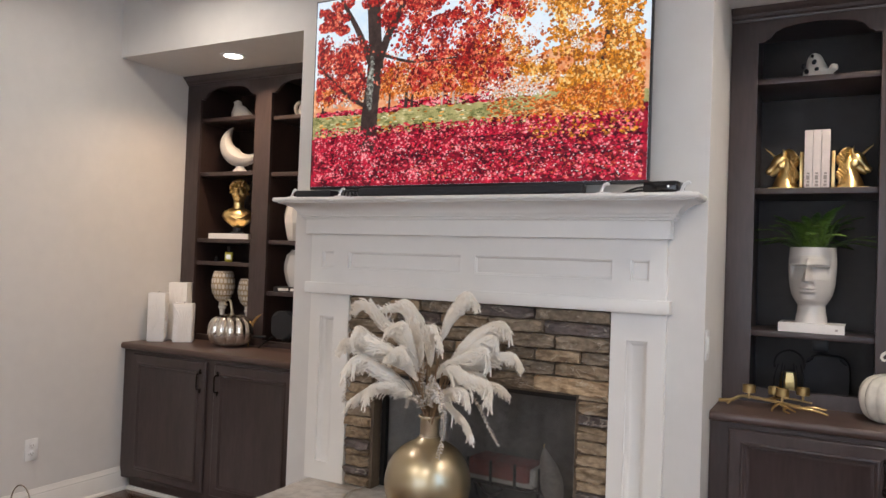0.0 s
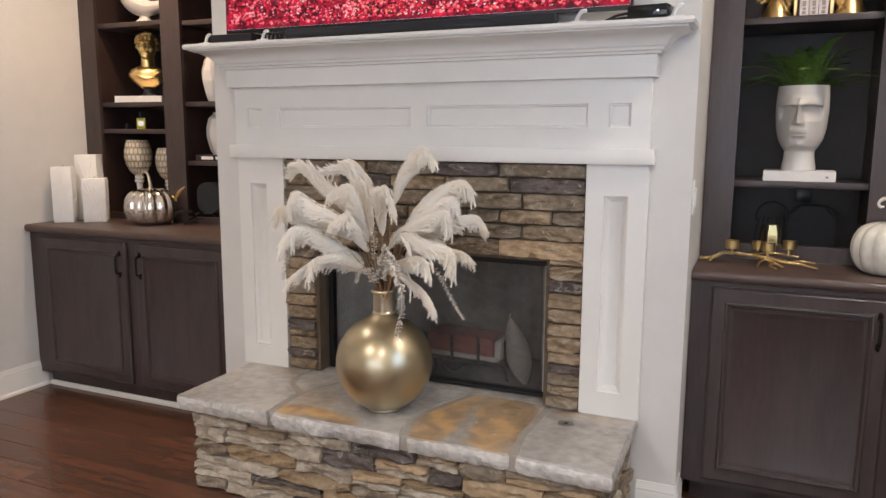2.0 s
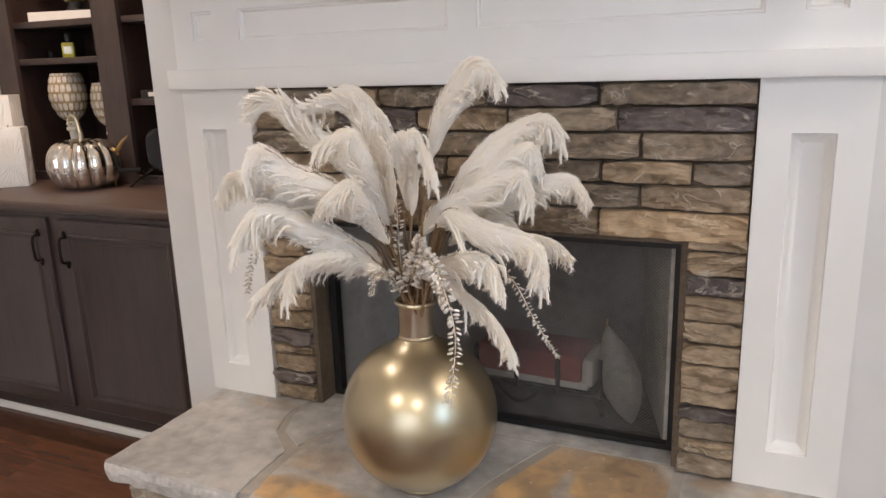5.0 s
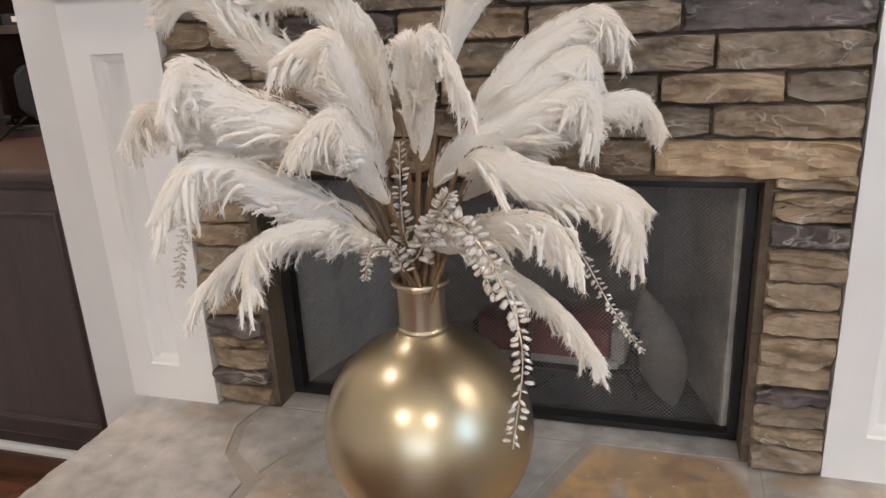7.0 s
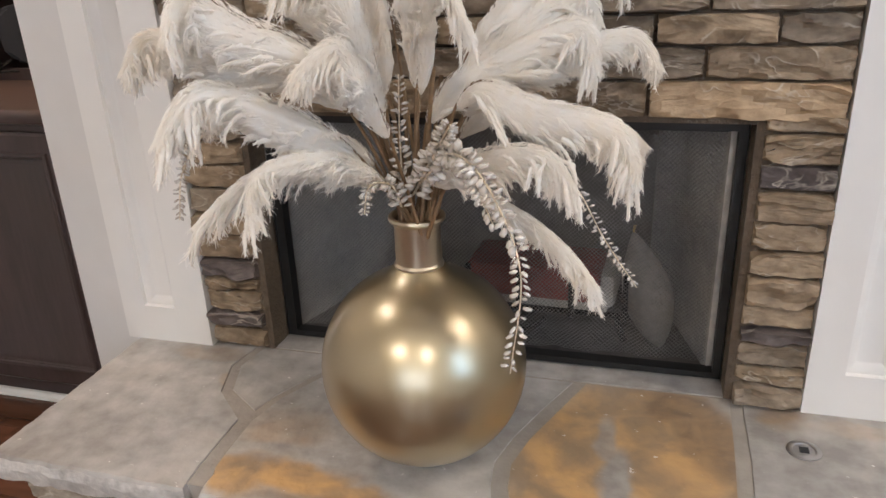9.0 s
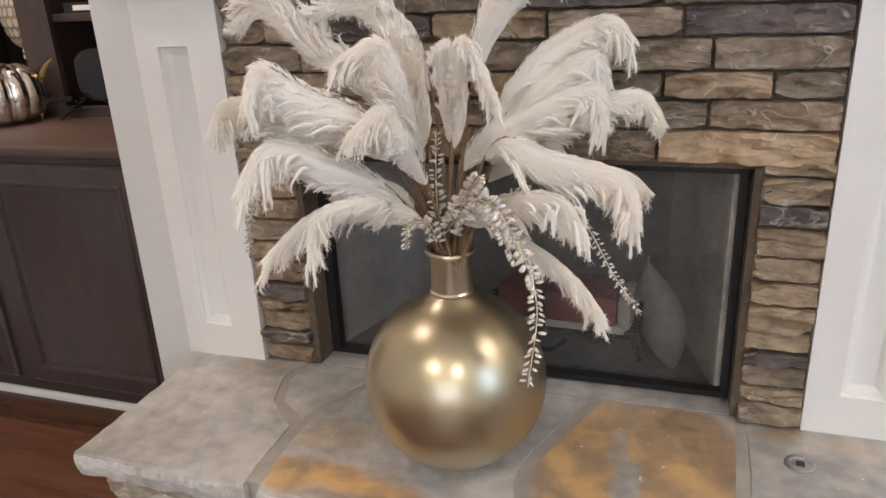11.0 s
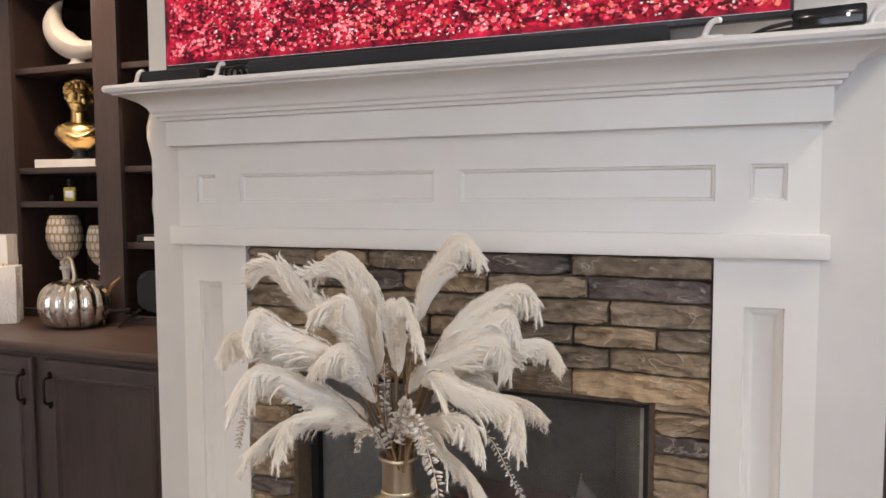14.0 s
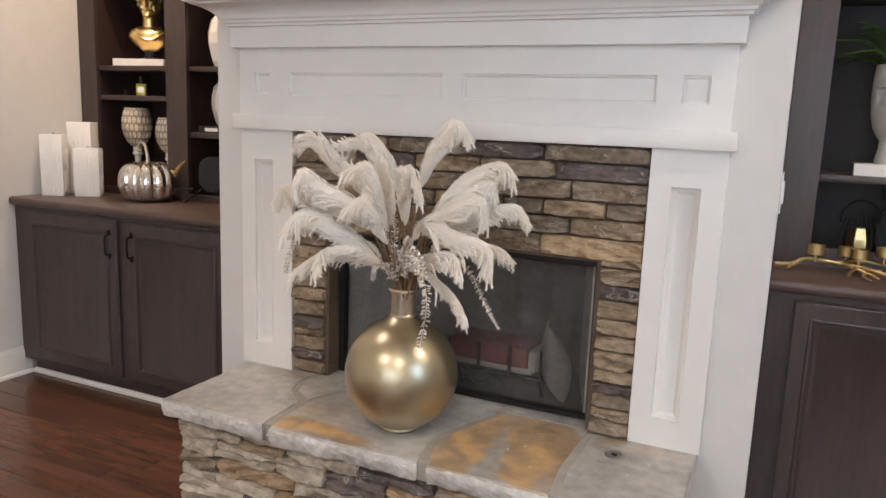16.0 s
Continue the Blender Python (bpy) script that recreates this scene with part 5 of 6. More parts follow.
    for t in tris:
        bm.faces.new([vs[i] for i in t])


face_pot = part("face_planter", bm, CERAMIC, None, "glossy white faceted head-shaped planter standing on a white book", 24)
tagged(face_pot, category="planter").matrix_world = pose(1.383, 0.74, 1.283, 0, 0, -8)
fern = thing("fern", "dark green artificial fern growing out of the white planter", "plant", (1.383, 0.735, 1.612))
rnd = random.Random(11)
for k in range(40):
    a = 2 * math.pi * k / 20 + rnd.uniform(-0.12, 0.12)
    tall = k % 3 != 0
    up, ln = (rnd.uniform(0.62, 1.0), rnd.uniform(0.17, 0.23)) if tall else (rnd.uniform(0.12, 0.35), rnd.uniform(0.25, 0.32))
    d = Vector((math.cos(a), math.sin(a) * 0.62, 0))
    if d.y > 0:
        ln *= 0.85
    out_ = 1.32 - 0.80 * up
    line = arc([d * 0.045 + Vector((0, 0, -0.01)), d * (0.045 + ln * 0.42 * out_) + Vector((0, 0, ln * 0.62 * up + 0.012)), d * (0.045 + ln * 0.95 * out_) + Vector((0, 0, ln * (1.02 * up - 0.10)))], 13)
    verts, faces = [], []
    for i in range(1, len(line) - 1):
        t = i / (len(line) - 1)
        ax = (line[i + 1] - line[i - 1]).normalized()
        side = ax.cross(Vector((0, 0, 1))).normalized()
        w = 0.031 * math.sin(math.pi * (0.16 + 0.82 * t)) ** 0.8
        for s in (-1, 1):
            n0 = len(verts)
            tip = line[i] + side * s * w + ax * 0.012 + Vector((0, 0, -0.004))
            verts += [line[i] - ax * 0.0035, line[i] + ax * 0.0035, tip, line[i] + side * s * w * 0.55 - ax * 0.001 + Vector((0, 0, 0.002))]
            faces.append((n0, n0 + 1, n0 + 2, n0 + 3))
    n0 = len(verts)
    for i in range(len(line)):
        verts += [line[i] + Vector((0.0012, 0, 0)), line[i] - Vector((0.0012, 0, 0.001))]
    faces += [(n0 + 2 * i, n0 + 2 * i + 1, n0 + 2 * i + 3, n0 + 2 * i + 2) for i in range(len(line) - 1)]
    raw("frond", verts, faces, FERN, fern, smooth=False)

lan = thing("gold_lantern", "small black wire lantern with a faceted gold cup", "lantern", (1.30, 0.72, CTOP), 10)
part("ring_handle", tube(bmesh.new(), [(0.062 * math.cos(a), 0.004, 0.165 + 0.062 * math.sin(a)) for a in [math.pi * (-0.1 + 1.2 * i / 18) for i in range(19)]], 0.005, 8), IRON, lan)
part("base", lathe(bmesh.new(), [(0.060, 0), (0.066, 0.01), (0.066, 0.018), (0.055, 0.022)], 6), IRON, lan)
for k in range(6):
    a = 2 * math.pi * k / 6
    part("rod", tube(bmesh.new(), [(0.060 * math.cos(a), 0.060 * math.sin(a), 0.018), (0.062 * math.cos(a), 0.055 * math.sin(a), 0.10), (0.046 * math.cos(a), 0.046 * math.sin(a), 0.165)], 0.003, 6), IRON, lan)
part("gold_cup", lathe(bmesh.new(), [(0.026, 0.030), (0.040, 0.052), (0.038, 0.090), (0.027, 0.130), (0.025, 0.130)], 6), GOLDSTAT, lan, "faceted polished gold cup", 10)
smart_speaker((1.452, 0.80, CTOP), 0.092, 0.205, "charcoal fabric speaker standing at the back of the countertop", -4)
plug = thing("wall_plug", "black power plug in the socket behind the speaker", "plug", (1.42, BACK - 0.033, 1.165))
part("adapter", boxes((-0.035, 0.035, -0.045, 0, -0.025, 0.035), bevel=0.004), PLASTIC, plug)
part("cord", tube(bmesh.new(), arc([(0.0, -0.03, -0.02), (0.02, -0.05, -0.10), (0.03, -0.06, -0.18)], 5), 0.004, 6), PLASTIC, plug)

branch = thing("branch_candelabra", "brass branch-shaped tealight holder lying on the countertop", "candle holder", (1.255, 0.45, CTOP), 4)
twigs = [[(-0.215, -0.01, 0.016), (-0.165, -0.01, 0.022), (-0.120, 0.0, 0.042), (-0.03, 0.0, 0.036), (0.04, -0.01, 0.030), (0.10, 0.02, 0.018)],
         [(-0.165, -0.01, 0.022), (-0.172, -0.025, 0.014), (-0.180, -0.03, 0.008)],
         [(-0.02, 0.0, 0.036), (0.02, -0.03, 0.030), (0.06, -0.045, 0.016), (0.085, -0.06, 0.006)],
         [(0.02, -0.03, 0.030), (0.0, -0.07, 0.018), (-0.005, -0.09, 0.006)],
         [(0.05, -0.04, 0.018), (0.04, -0.07, 0.010), (0.06, -0.10, 0.005)],
         [(0.04, -0.01, 0.030), (0.10, -0.04, 0.020), (0.15, -0.04, 0.016), (0.205, -0.055, 0.006)],
         [(0.10, -0.04, 0.020), (0.15, -0.01, 0.024), (0.20, -0.015, 0.020)],
         [(-0.03, 0.0, 0.036), (0.02, 0.05, 0.040), (0.08, 0.07, 0.038), (0.15, 0.06, 0.030)],
         [(0.10, 0.02, 0.018), (0.11, 0.05, 0.006)]]
for i, tw in enumerate(twigs):
    line = arc(tw, 6)
    part("twig", tube(bmesh.new(), line, [(0.0085 if i == 0 else 0.0065) * (1 - 0.5 * k / len(line)) * (1 + 0.12 * math.sin(k * 2.1 + i)) for k in range(len(line))], 8), BRASS, branch)
for cx, cy, cz in ((-0.095, 0.0, 0.058), (0.035, 0.015, 0.052), (0.005, 0.065, 0.050), (0.115, 0.06, 0.058)):
    cup = part("tealight_cup", lathe(bmesh.new(), [(0.005, -0.024), (0.005, 0), (0.022, 0.001), (0.026, 0.004), (0.026, 0.034), (0.0235, 0.034), (0.0235, 0.022)], 22), BRASS, branch)
    cup.location = (cx, cy, cz)

# ---- metal lantern on the floor ----
fl = thing("floor_lantern", "brushed metal lantern with glass sides standing on the floor", "lantern", (-1.80, -0.88, 0.0), 12)
NICKEL = mat("worn_champagne_metal", (0.42, 0.37, 0.30), 0.35, metal=1.0, vary=0.15)
w = 0.085
part("base", boxes((-w - 0.01, w + 0.01, -w - 0.01, w + 0.01, 0, 0.018), bevel=0.003), NICKEL, fl)
for ax in (-1, 1):
    for ay in (-1, 1):
        part("post", boxes((ax * w - 0.007, ax * w + 0.007, ay * w - 0.007, ay * w + 0.007, 0.018, 0.270)), NICKEL, fl)
for k in range(4):
    g = part("pane", boxes((-w + 0.008, w - 0.008, -w - 0.0015, -w + 0.0015, 0.020, 0.268)), PANE, fl)
    g.matrix_basis = pose(0, 0, 0, 0, 0, 90 * k)
bm = boxes((-w - 0.012, w + 0.012, -w - 0.012, w + 0.012, 0.270, 0.284))
wedge(bm, [(-w, -w, 0.284), (w, -w, 0.284), (w, w, 0.284), (-w, w, 0.284), (-0.04, -0.04, 0.315), (0.04, -0.04, 0.315), (0.04, 0.04, 0.315), (-0.04, 0.04, 0.315)], [(0, 1, 5, 4), (1, 2, 6, 5), (2, 3, 7, 6), (3, 0, 4, 7), (4, 5, 6, 7)])
part("roof", bm, NICKEL, fl, "sloped metal roof")
part("handle", tube(bmesh.new(), [(0.055 * math.cos(a), 0, 0.315 + 0.085 * math.sin(a)) for a in [math.pi * i / 20 for i in range(21)]], 0.003, 8), NICKEL, fl, "thin ring handle")
part("candle", lathe(bmesh.new(), [(0.035, 0.018), (0.035, 0.13), (0.030, 0.132)], 20), MATTEW, fl)

# ---- vase with dried plumes on the hearth ----
HT = 0.386
VX, VY = -0.017, -0.250
vase = thing("gold_vase", "round champagne gold vase with a narrow neck on the hearth", "vase", (VX, VY, HT))
R = 0.1825
prof = [(0.062, 0.0), (0.066, 0.004), (0.066, 0.010)]
for k in range(3, 33):
    a = -math.pi / 2 + math.pi * k / 36
    r = R * math.cos(a)
    if r > 0.058:
        prof.append((r, R + 0.002 + R * 1.0 * math.sin(a)))
prof = sorted([p for p in prof if p[1] < 0.368], key=lambda p: p[1])
part("body", lathe(bmesh.new(), prof + [(0.046, 0.371), (0.042, 0.375)], 72), GOLDVASE, vase, "round satin gold body", 50)
neck = [(0.0425, 0.374), (0.0425, 0.378), (0.0395, 0.382), (0.039, 0.442), (0.0405, 0.450), (0.047, 0.455), (0.0485, 0.459), (0.047, 0.463), (0.042, 0.464), (0.036, 0.459), (0.035, 0.39)]
part("neck", lathe(bmesh.new(), neck, 40), GOLDNECK, vase, "brushed cylindrical neck with a rolled rim")
# Thin black disc added in the neck as the darkness of its hollow.
part("inside", lathe(bmesh.new(), [(0.0345, 0.425), (0.0345, 0.427)], 24), PLASTIC, vase)

bunch = thing("pampas_bunch", "drooping cream pampas plumes and clear acrylic sprays in a vase", "dried flowers", (VX, VY, HT + 0.43))
RIM = Vector((VX, VY, HT + 0.43))
rng = np.random.default_rng(4)


def bez(pts, n):
    return np.array([tuple(p) for p in arc(pts, n)])


def plume(points, seed, fat=1.0, lift=0, start=0.22):
    """One plume: a stem from the rim through the points, a flat downy blade under it, and woolly ropes that leave its lower edge and droop; lift turns the blade to the upper side."""
    g = np.random.default_rng(seed)
    base = Vector((g.uniform(-0.02, 0.02), g.uniform(-0.02, 0.02), -0.02))
    line = bez([base] + [Vector(p) - RIM for p in points], 12)
    sl = line[: int(len(line) * (start + 0.16))]
    bm = bmesh.new()
    tube(bm, sl.tolist(), [0.0038 - 0.0028 * i / len(sl) for i in range(len(sl))], 6)
    part("stem", bm, STEM, bunch, "dry brown stem")
    n = len(line)
    V, F = [], []
    tang = np.gradient(line, axis=0)
    tang /= np.linalg.norm(tang, axis=1)[:, None]
    total = np.linalg.norm(np.diff(line, axis=0), axis=1).sum()
    down = np.array([0, 0, -1.0])
    # the blade hangs to the lower, outer side of the whole bend
    chord = line[-1] - line[n // 2]
    side = np.cross(line[n // 2] - line[0], chord)
    side /= np.linalg.norm(side) + 1e-6

    def at(u):
        over = max(0.0, u - 1.0)
        u = min(u, 1.0)
        k = min(n - 2, max(0, int(u * (n - 1))))
        f = u * (n - 1) - k
        t0 = tang[k] * (1 - f) + tang[k + 1] * f
        t0 /= np.linalg.norm(t0)
        a1 = side - t0 * (side @ t0)
        a1 /= np.linalg.norm(a1) + 1e-6
        a2 = np.cross(a1, t0)
        if a2[2] > 0 and abs(a2[2]) > 0.1 or (abs(a2[2]) <= 0.1 and a2 @ (line[0] - line[-1]) < 0):
            a2 = -a2
        return line[k] * (1 - f) + line[k + 1] * f + t0 * over * total, t0, a1, -a2 if lift else a2

    def girth(w):
        return fat * (0.002 + 0.022 * math.sin(math.pi * min(1.0, max(0.0, w)) ** 0.68) ** 0.8)

    def strip(p, width):
        """A hair along the points p."""
        o, m = len(V), len(p)
        wv = np.cross(p[-1] - p[0], g.normal(size=3))
        wv /= np.linalg.norm(wv) + 1e-9
        wid = width * np.linspace(1.0, 0.25, m)[:, None]
        V.extend(p + wv * wid)
        V.extend(p - wv * wid)
        F.extend((o + q, o + q + 1, o + m + q + 1, o + m + q) for q in range(m - 1))

    # dense soft blade, its top edge along the stem
    sides, steps = 20, 26
    lump = g.normal(size=sides)
    for i in range(steps + 1):
        w = i / steps
        p, t0, a1, a2 = at(start + (1 - start) * w * 0.93)
        r = girth(w)
        for c in range(sides):
            ang = 2 * math.pi * c / sides
            low = max(0.0, math.sin(ang))
            rr = r * (0.86 + 0.12 * lump[c] + (0.05 + 0.16 * low) * g.normal())
            V.append(p + a2 * r * 0.85 + a1 * rr * 0.55 * math.cos(ang) + a2 * rr * math.sin(ang))
    for i in range(steps):
        for c in range(sides):
            d = (c + 1) % sides
            F.append((i * sides + c, i * sides + d, (i + 1) * sides + d, (i + 1) * sides + c))
    # short down lying along it
    t4 = np.linspace(0, 1, 3)[:, None]
    for k in range(2600):
        w = g.random()
        p, t0, a1, a2 = at(start + (1 - start) * w * 0.94)
        r = girth(w)
        ang = g.uniform(0, 6.283)
        out = a1 * math.cos(ang) * 0.58 + a2 * math.sin(ang)
        p0 = p + a2 * r * 0.85 + out * r * g.uniform(0.80, 1.02)
        hl = g.uniform(0.006, 0.017)
        strip(p0 + (t0 * 0.95 + out * 0.36) * hl * t4 + down * 0.25 * hl * t4**2, 0.0007)
    # woolly ropes: they run with the blade, part from its lower edge and curl down
    m = 9
    t9 = np.linspace(0, 1, m)
    for k in range(int(46 + 54 * fat)):
        w0 = 0.04 + 0.90 * g.random() ** 0.85
        u0 = start + (1 - start) * w0
        ln = g.uniform(0.030, 0.070) * (0.55 + 0.45 * fat) * (1.0 if w0 < 0.8 else 0.8)
        depth, lat = g.uniform(0.10, 1.0) ** 0.7, g.normal() * 0.9
        leave, drop = g.uniform(0.08, 0.40), g.uniform(0.0, 0.42) * (0.30 + 0.70 * w0) * (0.2 if lift else 1.0)
        r0 = girth(w0)
        core = np.empty((m, 3))
        for i, q in enumerate(t9):
            p, t0, a1, a2 = at(u0 + 0.80 * q * ln / total)
            core[i] = p + a2 * (r0 * 1.6 * depth + leave * ln * q**1.4) + a1 * (r0 * 0.5 + 0.10 * ln * q) * lat + down * drop * ln * q**2.6
        core += (np.outer(np.sin(t9 * g.uniform(4, 7) + g.uniform(0, 3)), g.normal(size=3))) * 0.0012
        rad = 0.0028 * (0.6 + 0.4 * fat) * g.uniform(0.75, 1.25)
        o = len(V)
        for q in range(m):
            shape = (0.45 + 0.75 * math.sin(math.pi * min(1.0, 0.12 + 0.80 * t9[q]))) * (1 + 0.16 * g.normal())
            for c in range(5):
                h = 2 * math.pi * c / 5
                V.append(core[q] + rad * shape * (1 + 0.18 * g.normal()) * (a1 * math.cos(h) + a2 * math.sin(h)))
        for q in range(m - 1):
            for c in range(5):
                d = (c + 1) % 5
                F.append((o + q * 5 + c, o + q * 5 + d, o + q * 5 + 5 + d, o + q * 5 + 5 + c))
        F.append(tuple(o + (m - 1) * 5 + c for c in range(5)))
        for h in range(44):
            f = g.uniform(0, 0.999) ** 0.8 * (m - 1)
            q = int(f)
            ax = core[q + 1] - core[q]
            ax /= np.linalg.norm(ax) + 1e-9
            off = np.cross(ax, g.normal(size=3))
            off /= np.linalg.norm(off) + 1e-9
            hl = g.uniform(0.004, 0.011)
            strip(core[q] + (f - q) * (core[q + 1] - core[q]) + off * rad * 0.5 + (ax * 0.80 + off * 0.62) * hl * t4 + down * 0.2 * hl * t4**2, 0.00055)
    return raw("plume", V, F, PLUME, bunch, "feathery cream plume", smooth=True)


PLUMES = [
    ((0.042, -0.284, 1.201), (0.101, -0.284, 1.335), (0.158, -0.285, 1.374), (0.221, -0.285, 1.316), 1.15, 0),
    ((-0.044, -0.250, 1.177), (-0.108, -0.237, 1.284), (-0.181, -0.229, 1.325), (-0.277, -0.220, 1.269), 0.90, 0),
    ((-0.047, -0.313, 1.079), (-0.083, -0.333, 1.205), (-0.120, -0.346, 1.280), (-0.219, -0.360, 1.274), 1.00, 1),
    ((-0.027, -0.346, 1.064), (-0.037, -0.391, 1.192), (-0.069, -0.415, 1.245), (-0.144, -0.450, 1.204), 1.20, 0),
    ((-0.109, -0.330, 1.114), (-0.214, -0.356, 1.211), (-0.285, -0.375, 1.282), (-0.332, -0.385, 1.252), 1.05, 1),
    ((-0.073, -0.400, 1.102), (-0.164, -0.477, 1.184), (-0.215, -0.520, 1.221), (-0.224, -0.570, 1.146), 1.30, 0),
    ((-0.017, -0.372, 1.027), (-0.025, -0.424, 1.109), (-0.049, -0.460, 1.150), (-0.092, -0.520, 1.106), 0.95, 0),
    ((-0.082, -0.387, 1.071), (-0.199, -0.468, 1.135), (-0.269, -0.520, 1.170), (-0.295, -0.560, 1.115), 0.90, 0),
    ((-0.070, -0.373, 0.989), (-0.130, -0.451, 1.067), (-0.204, -0.535, 1.107), (-0.229, -0.620, 1.033), 1.20, 0),
    ((-0.043, -0.333, 0.933), (-0.114, -0.405, 0.984), (-0.184, -0.477, 0.972), (-0.238, -0.570, 0.911), 0.75, 0),
    ((-0.038, -0.349, 0.940), (-0.088, -0.430, 0.998), (-0.142, -0.520, 0.994), (-0.121, -0.600, 0.940), 0.55, 0),
    ((0.032, -0.350, 1.091), (0.046, -0.392, 1.215), (0.077, -0.403, 1.237), (0.142, -0.450, 1.133), 0.70, 0),
    ((0.025, -0.343, 1.100), (0.040, -0.376, 1.218), (0.030, -0.382, 1.232), (0.015, -0.400, 1.180), 0.65, 0),
    ((0.047, -0.233, 1.054), (0.131, -0.193, 1.196), (0.251, -0.160, 1.256), (0.310, -0.140, 1.200), 1.40, 0),
    ((0.057, -0.251, 1.047), (0.153, -0.228, 1.156), (0.240, -0.212, 1.200), (0.271, -0.200, 1.132), 1.20, 0),
    ((0.024, -0.285, 1.030), (0.125, -0.286, 1.115), (0.248, -0.289, 1.158), (0.275, -0.290, 1.073), 1.20, 0),
    ((0.081, -0.235, 1.033), (0.192, -0.203, 1.101), (0.311, -0.172, 1.132), (0.366, -0.150, 1.058), 0.95, 0),
    ((0.088, -0.332, 1.065), (0.202, -0.360, 1.059), (0.313, -0.392, 1.034), (0.341, -0.420, 0.951), 1.12, 0),
    ((0.081, -0.270, 1.035), (0.196, -0.262, 1.023), (0.295, -0.255, 1.011), (0.350, -0.250, 0.969), 0.60, 0),
    ((0.039, -0.319, 0.935), (0.125, -0.362, 0.990), (0.216, -0.408, 1.005), (0.270, -0.460, 0.955), 0.95, 0),
    ((0.070, -0.327, 0.935), (0.175, -0.385, 0.913), (0.248, -0.436, 0.882), (0.303, -0.490, 0.840), 0.52, 0),
    ((0.052, -0.194, 0.984), (0.103, -0.154, 1.027), (0.157, -0.123, 1.025), (0.182, -0.100, 0.987), 0.90, 0),
    ((-0.057, -0.338, 0.968), (-0.095, -0.369, 1.009), (-0.136, -0.395, 1.025), (-0.163, -0.420, 0.996), 0.50, 0),
]
for k, (*points, fat, lift) in enumerate(PLUMES):
    plume(points, 100 + k, fat * 1.06, lift)
# bare stems crowding in the neck
for k in range(10):
    a = 2 * math.pi * k / 10
    bm = bmesh.new()
    tube(bm, arc([(0.022 * math.cos(a), 0.022 * math.sin(a), -0.02), (0.035 * math.cos(a + 0.4), 0.035 * math.sin(a + 0.4), 0.09), (0.075 * math.cos(a + 0.5), 0.075 * math.sin(a + 0.5), 0.22 + 0.03 * (k % 3))], 5), [0.0045] * 6 + [0.0035] * 5, 6)
    part("stem", bm, STEM, bunch, "dry brown stem")


def spray(pts, seed, size=0.0095, gap=0.0085):
    """A glittered twig with pairs of clear flat drops."""
    g = random.Random(seed)
    line = arc([Vector(p) - RIM for p in pts], 12)
    bm = bmesh.new()
    tube(bm, line, [0.0018 - 0.0009 * i / len(line) for i in range(len(line))], 6)
    twig = part("acrylic_spray", bm, GLITTER, bunch, "glittered twig with clear drops")
    bm = bmesh.new()
    run = 0
    for i in range(1, len(line)):
        d = line[i] - line[i - 1]
        run += d.length
        steps = max(1, int(d.length / gap))
        ax = d.normalized()
        for s in range(steps):
            p = line[i - 1].lerp(line[i], s / steps)
            t = i / len(line)
            flat = ax.cross(Vector((0.35, -0.9, 0.25))).normalized()
            for side in (-1, 1):
                o = flat * side * 0.9 + ax * 0.55 + Vector((g.uniform(-0.6, 0.6), g.uniform(-0.8, 0.8), g.uniform(-0.6, 0.6)))
                o.normalize()
                r = size * (1.15 - 0.60 * t) * g.uniform(0.8, 1.15)
                m = o.to_track_quat("X", "Z").to_matrix()
                vs = bmesh.ops.create_icosphere(bm, subdivisions=1, radius=1)["verts"]
                for v in vs:
                    v.co = p + o * r * 1.3 + m @ Vector((v.co.x * r, v.co.y * r * 0.68, v.co.z * r * 0.35))
    tagged(part("acrylic_bead", bm, CRYSTAL, twig, "clear champagne drops", 80), kind="stuff")


spray([(-0.004, -0.300, 0.900), (0.060, -0.390, 0.985), (0.118, -0.450, 1.000), (0.172, -0.510, 0.962), (0.208, -0.550, 0.886), (0.198, -0.565, 0.761)], 1, 0.0105)
spray([(0.010, -0.300, 0.917), (0.152, -0.340, 0.990), (0.238, -0.340, 0.950), (0.293, -0.340, 0.860), (0.342, -0.340, 0.788)], 2, 0.0068)
spray([(-0.042, -0.310, 0.918), (-0.147, -0.400, 1.020), (-0.249, -0.440, 1.028), (-0.296, -0.460, 0.974), (-0.310, -0.470, 0.899)], 3, 0.0078)
spray([(-0.020, -0.300, 0.888), (-0.011, -0.330, 0.988), (0.003, -0.360, 1.094)], 4, 0.0090)
spray([(-0.018, -0.320, 0.886), (-0.022, -0.350, 0.930), (-0.045, -0.380, 0.935), (-0.052, -0.390, 0.895)], 5, 0.0075)
spray([(0.000, -0.300, 0.907), (0.075, -0.400, 0.985), (0.125, -0.460, 0.985), (0.165, -0.500, 0.930)], 6, 0.0105)
spray([(0.000, -0.300, 0.907), (0.060, -0.390, 0.990), (0.085, -0.430, 1.025), (0.100, -0.450, 1.045)], 7, 0.0100)

# ---- firebox ----
fb = thing("firebox", "black framed fireplace insert with grey brick panels and mesh curtain", "fireplace", (0, 0, 0))
fx0, fx1, fz0, fz1, fy = FBX0, FBX1, FBZ0, FBZ1, 0.098
part("frame", boxes((fx0, fx1, fy, fy + 0.03, fz1 - 0.026, fz1), (fx0, fx1, fy, fy + 0.03, fz0, fz0 + 0.014), (fx0, fx0 + 0.024, fy, fy + 0.03, fz0 + 0.014, fz1 - 0.026), (fx1 - 0.017, fx1, fy, fy + 0.03, fz0 + 0.014, fz1 - 0.026)), BLACK, fb, "black steel frame")
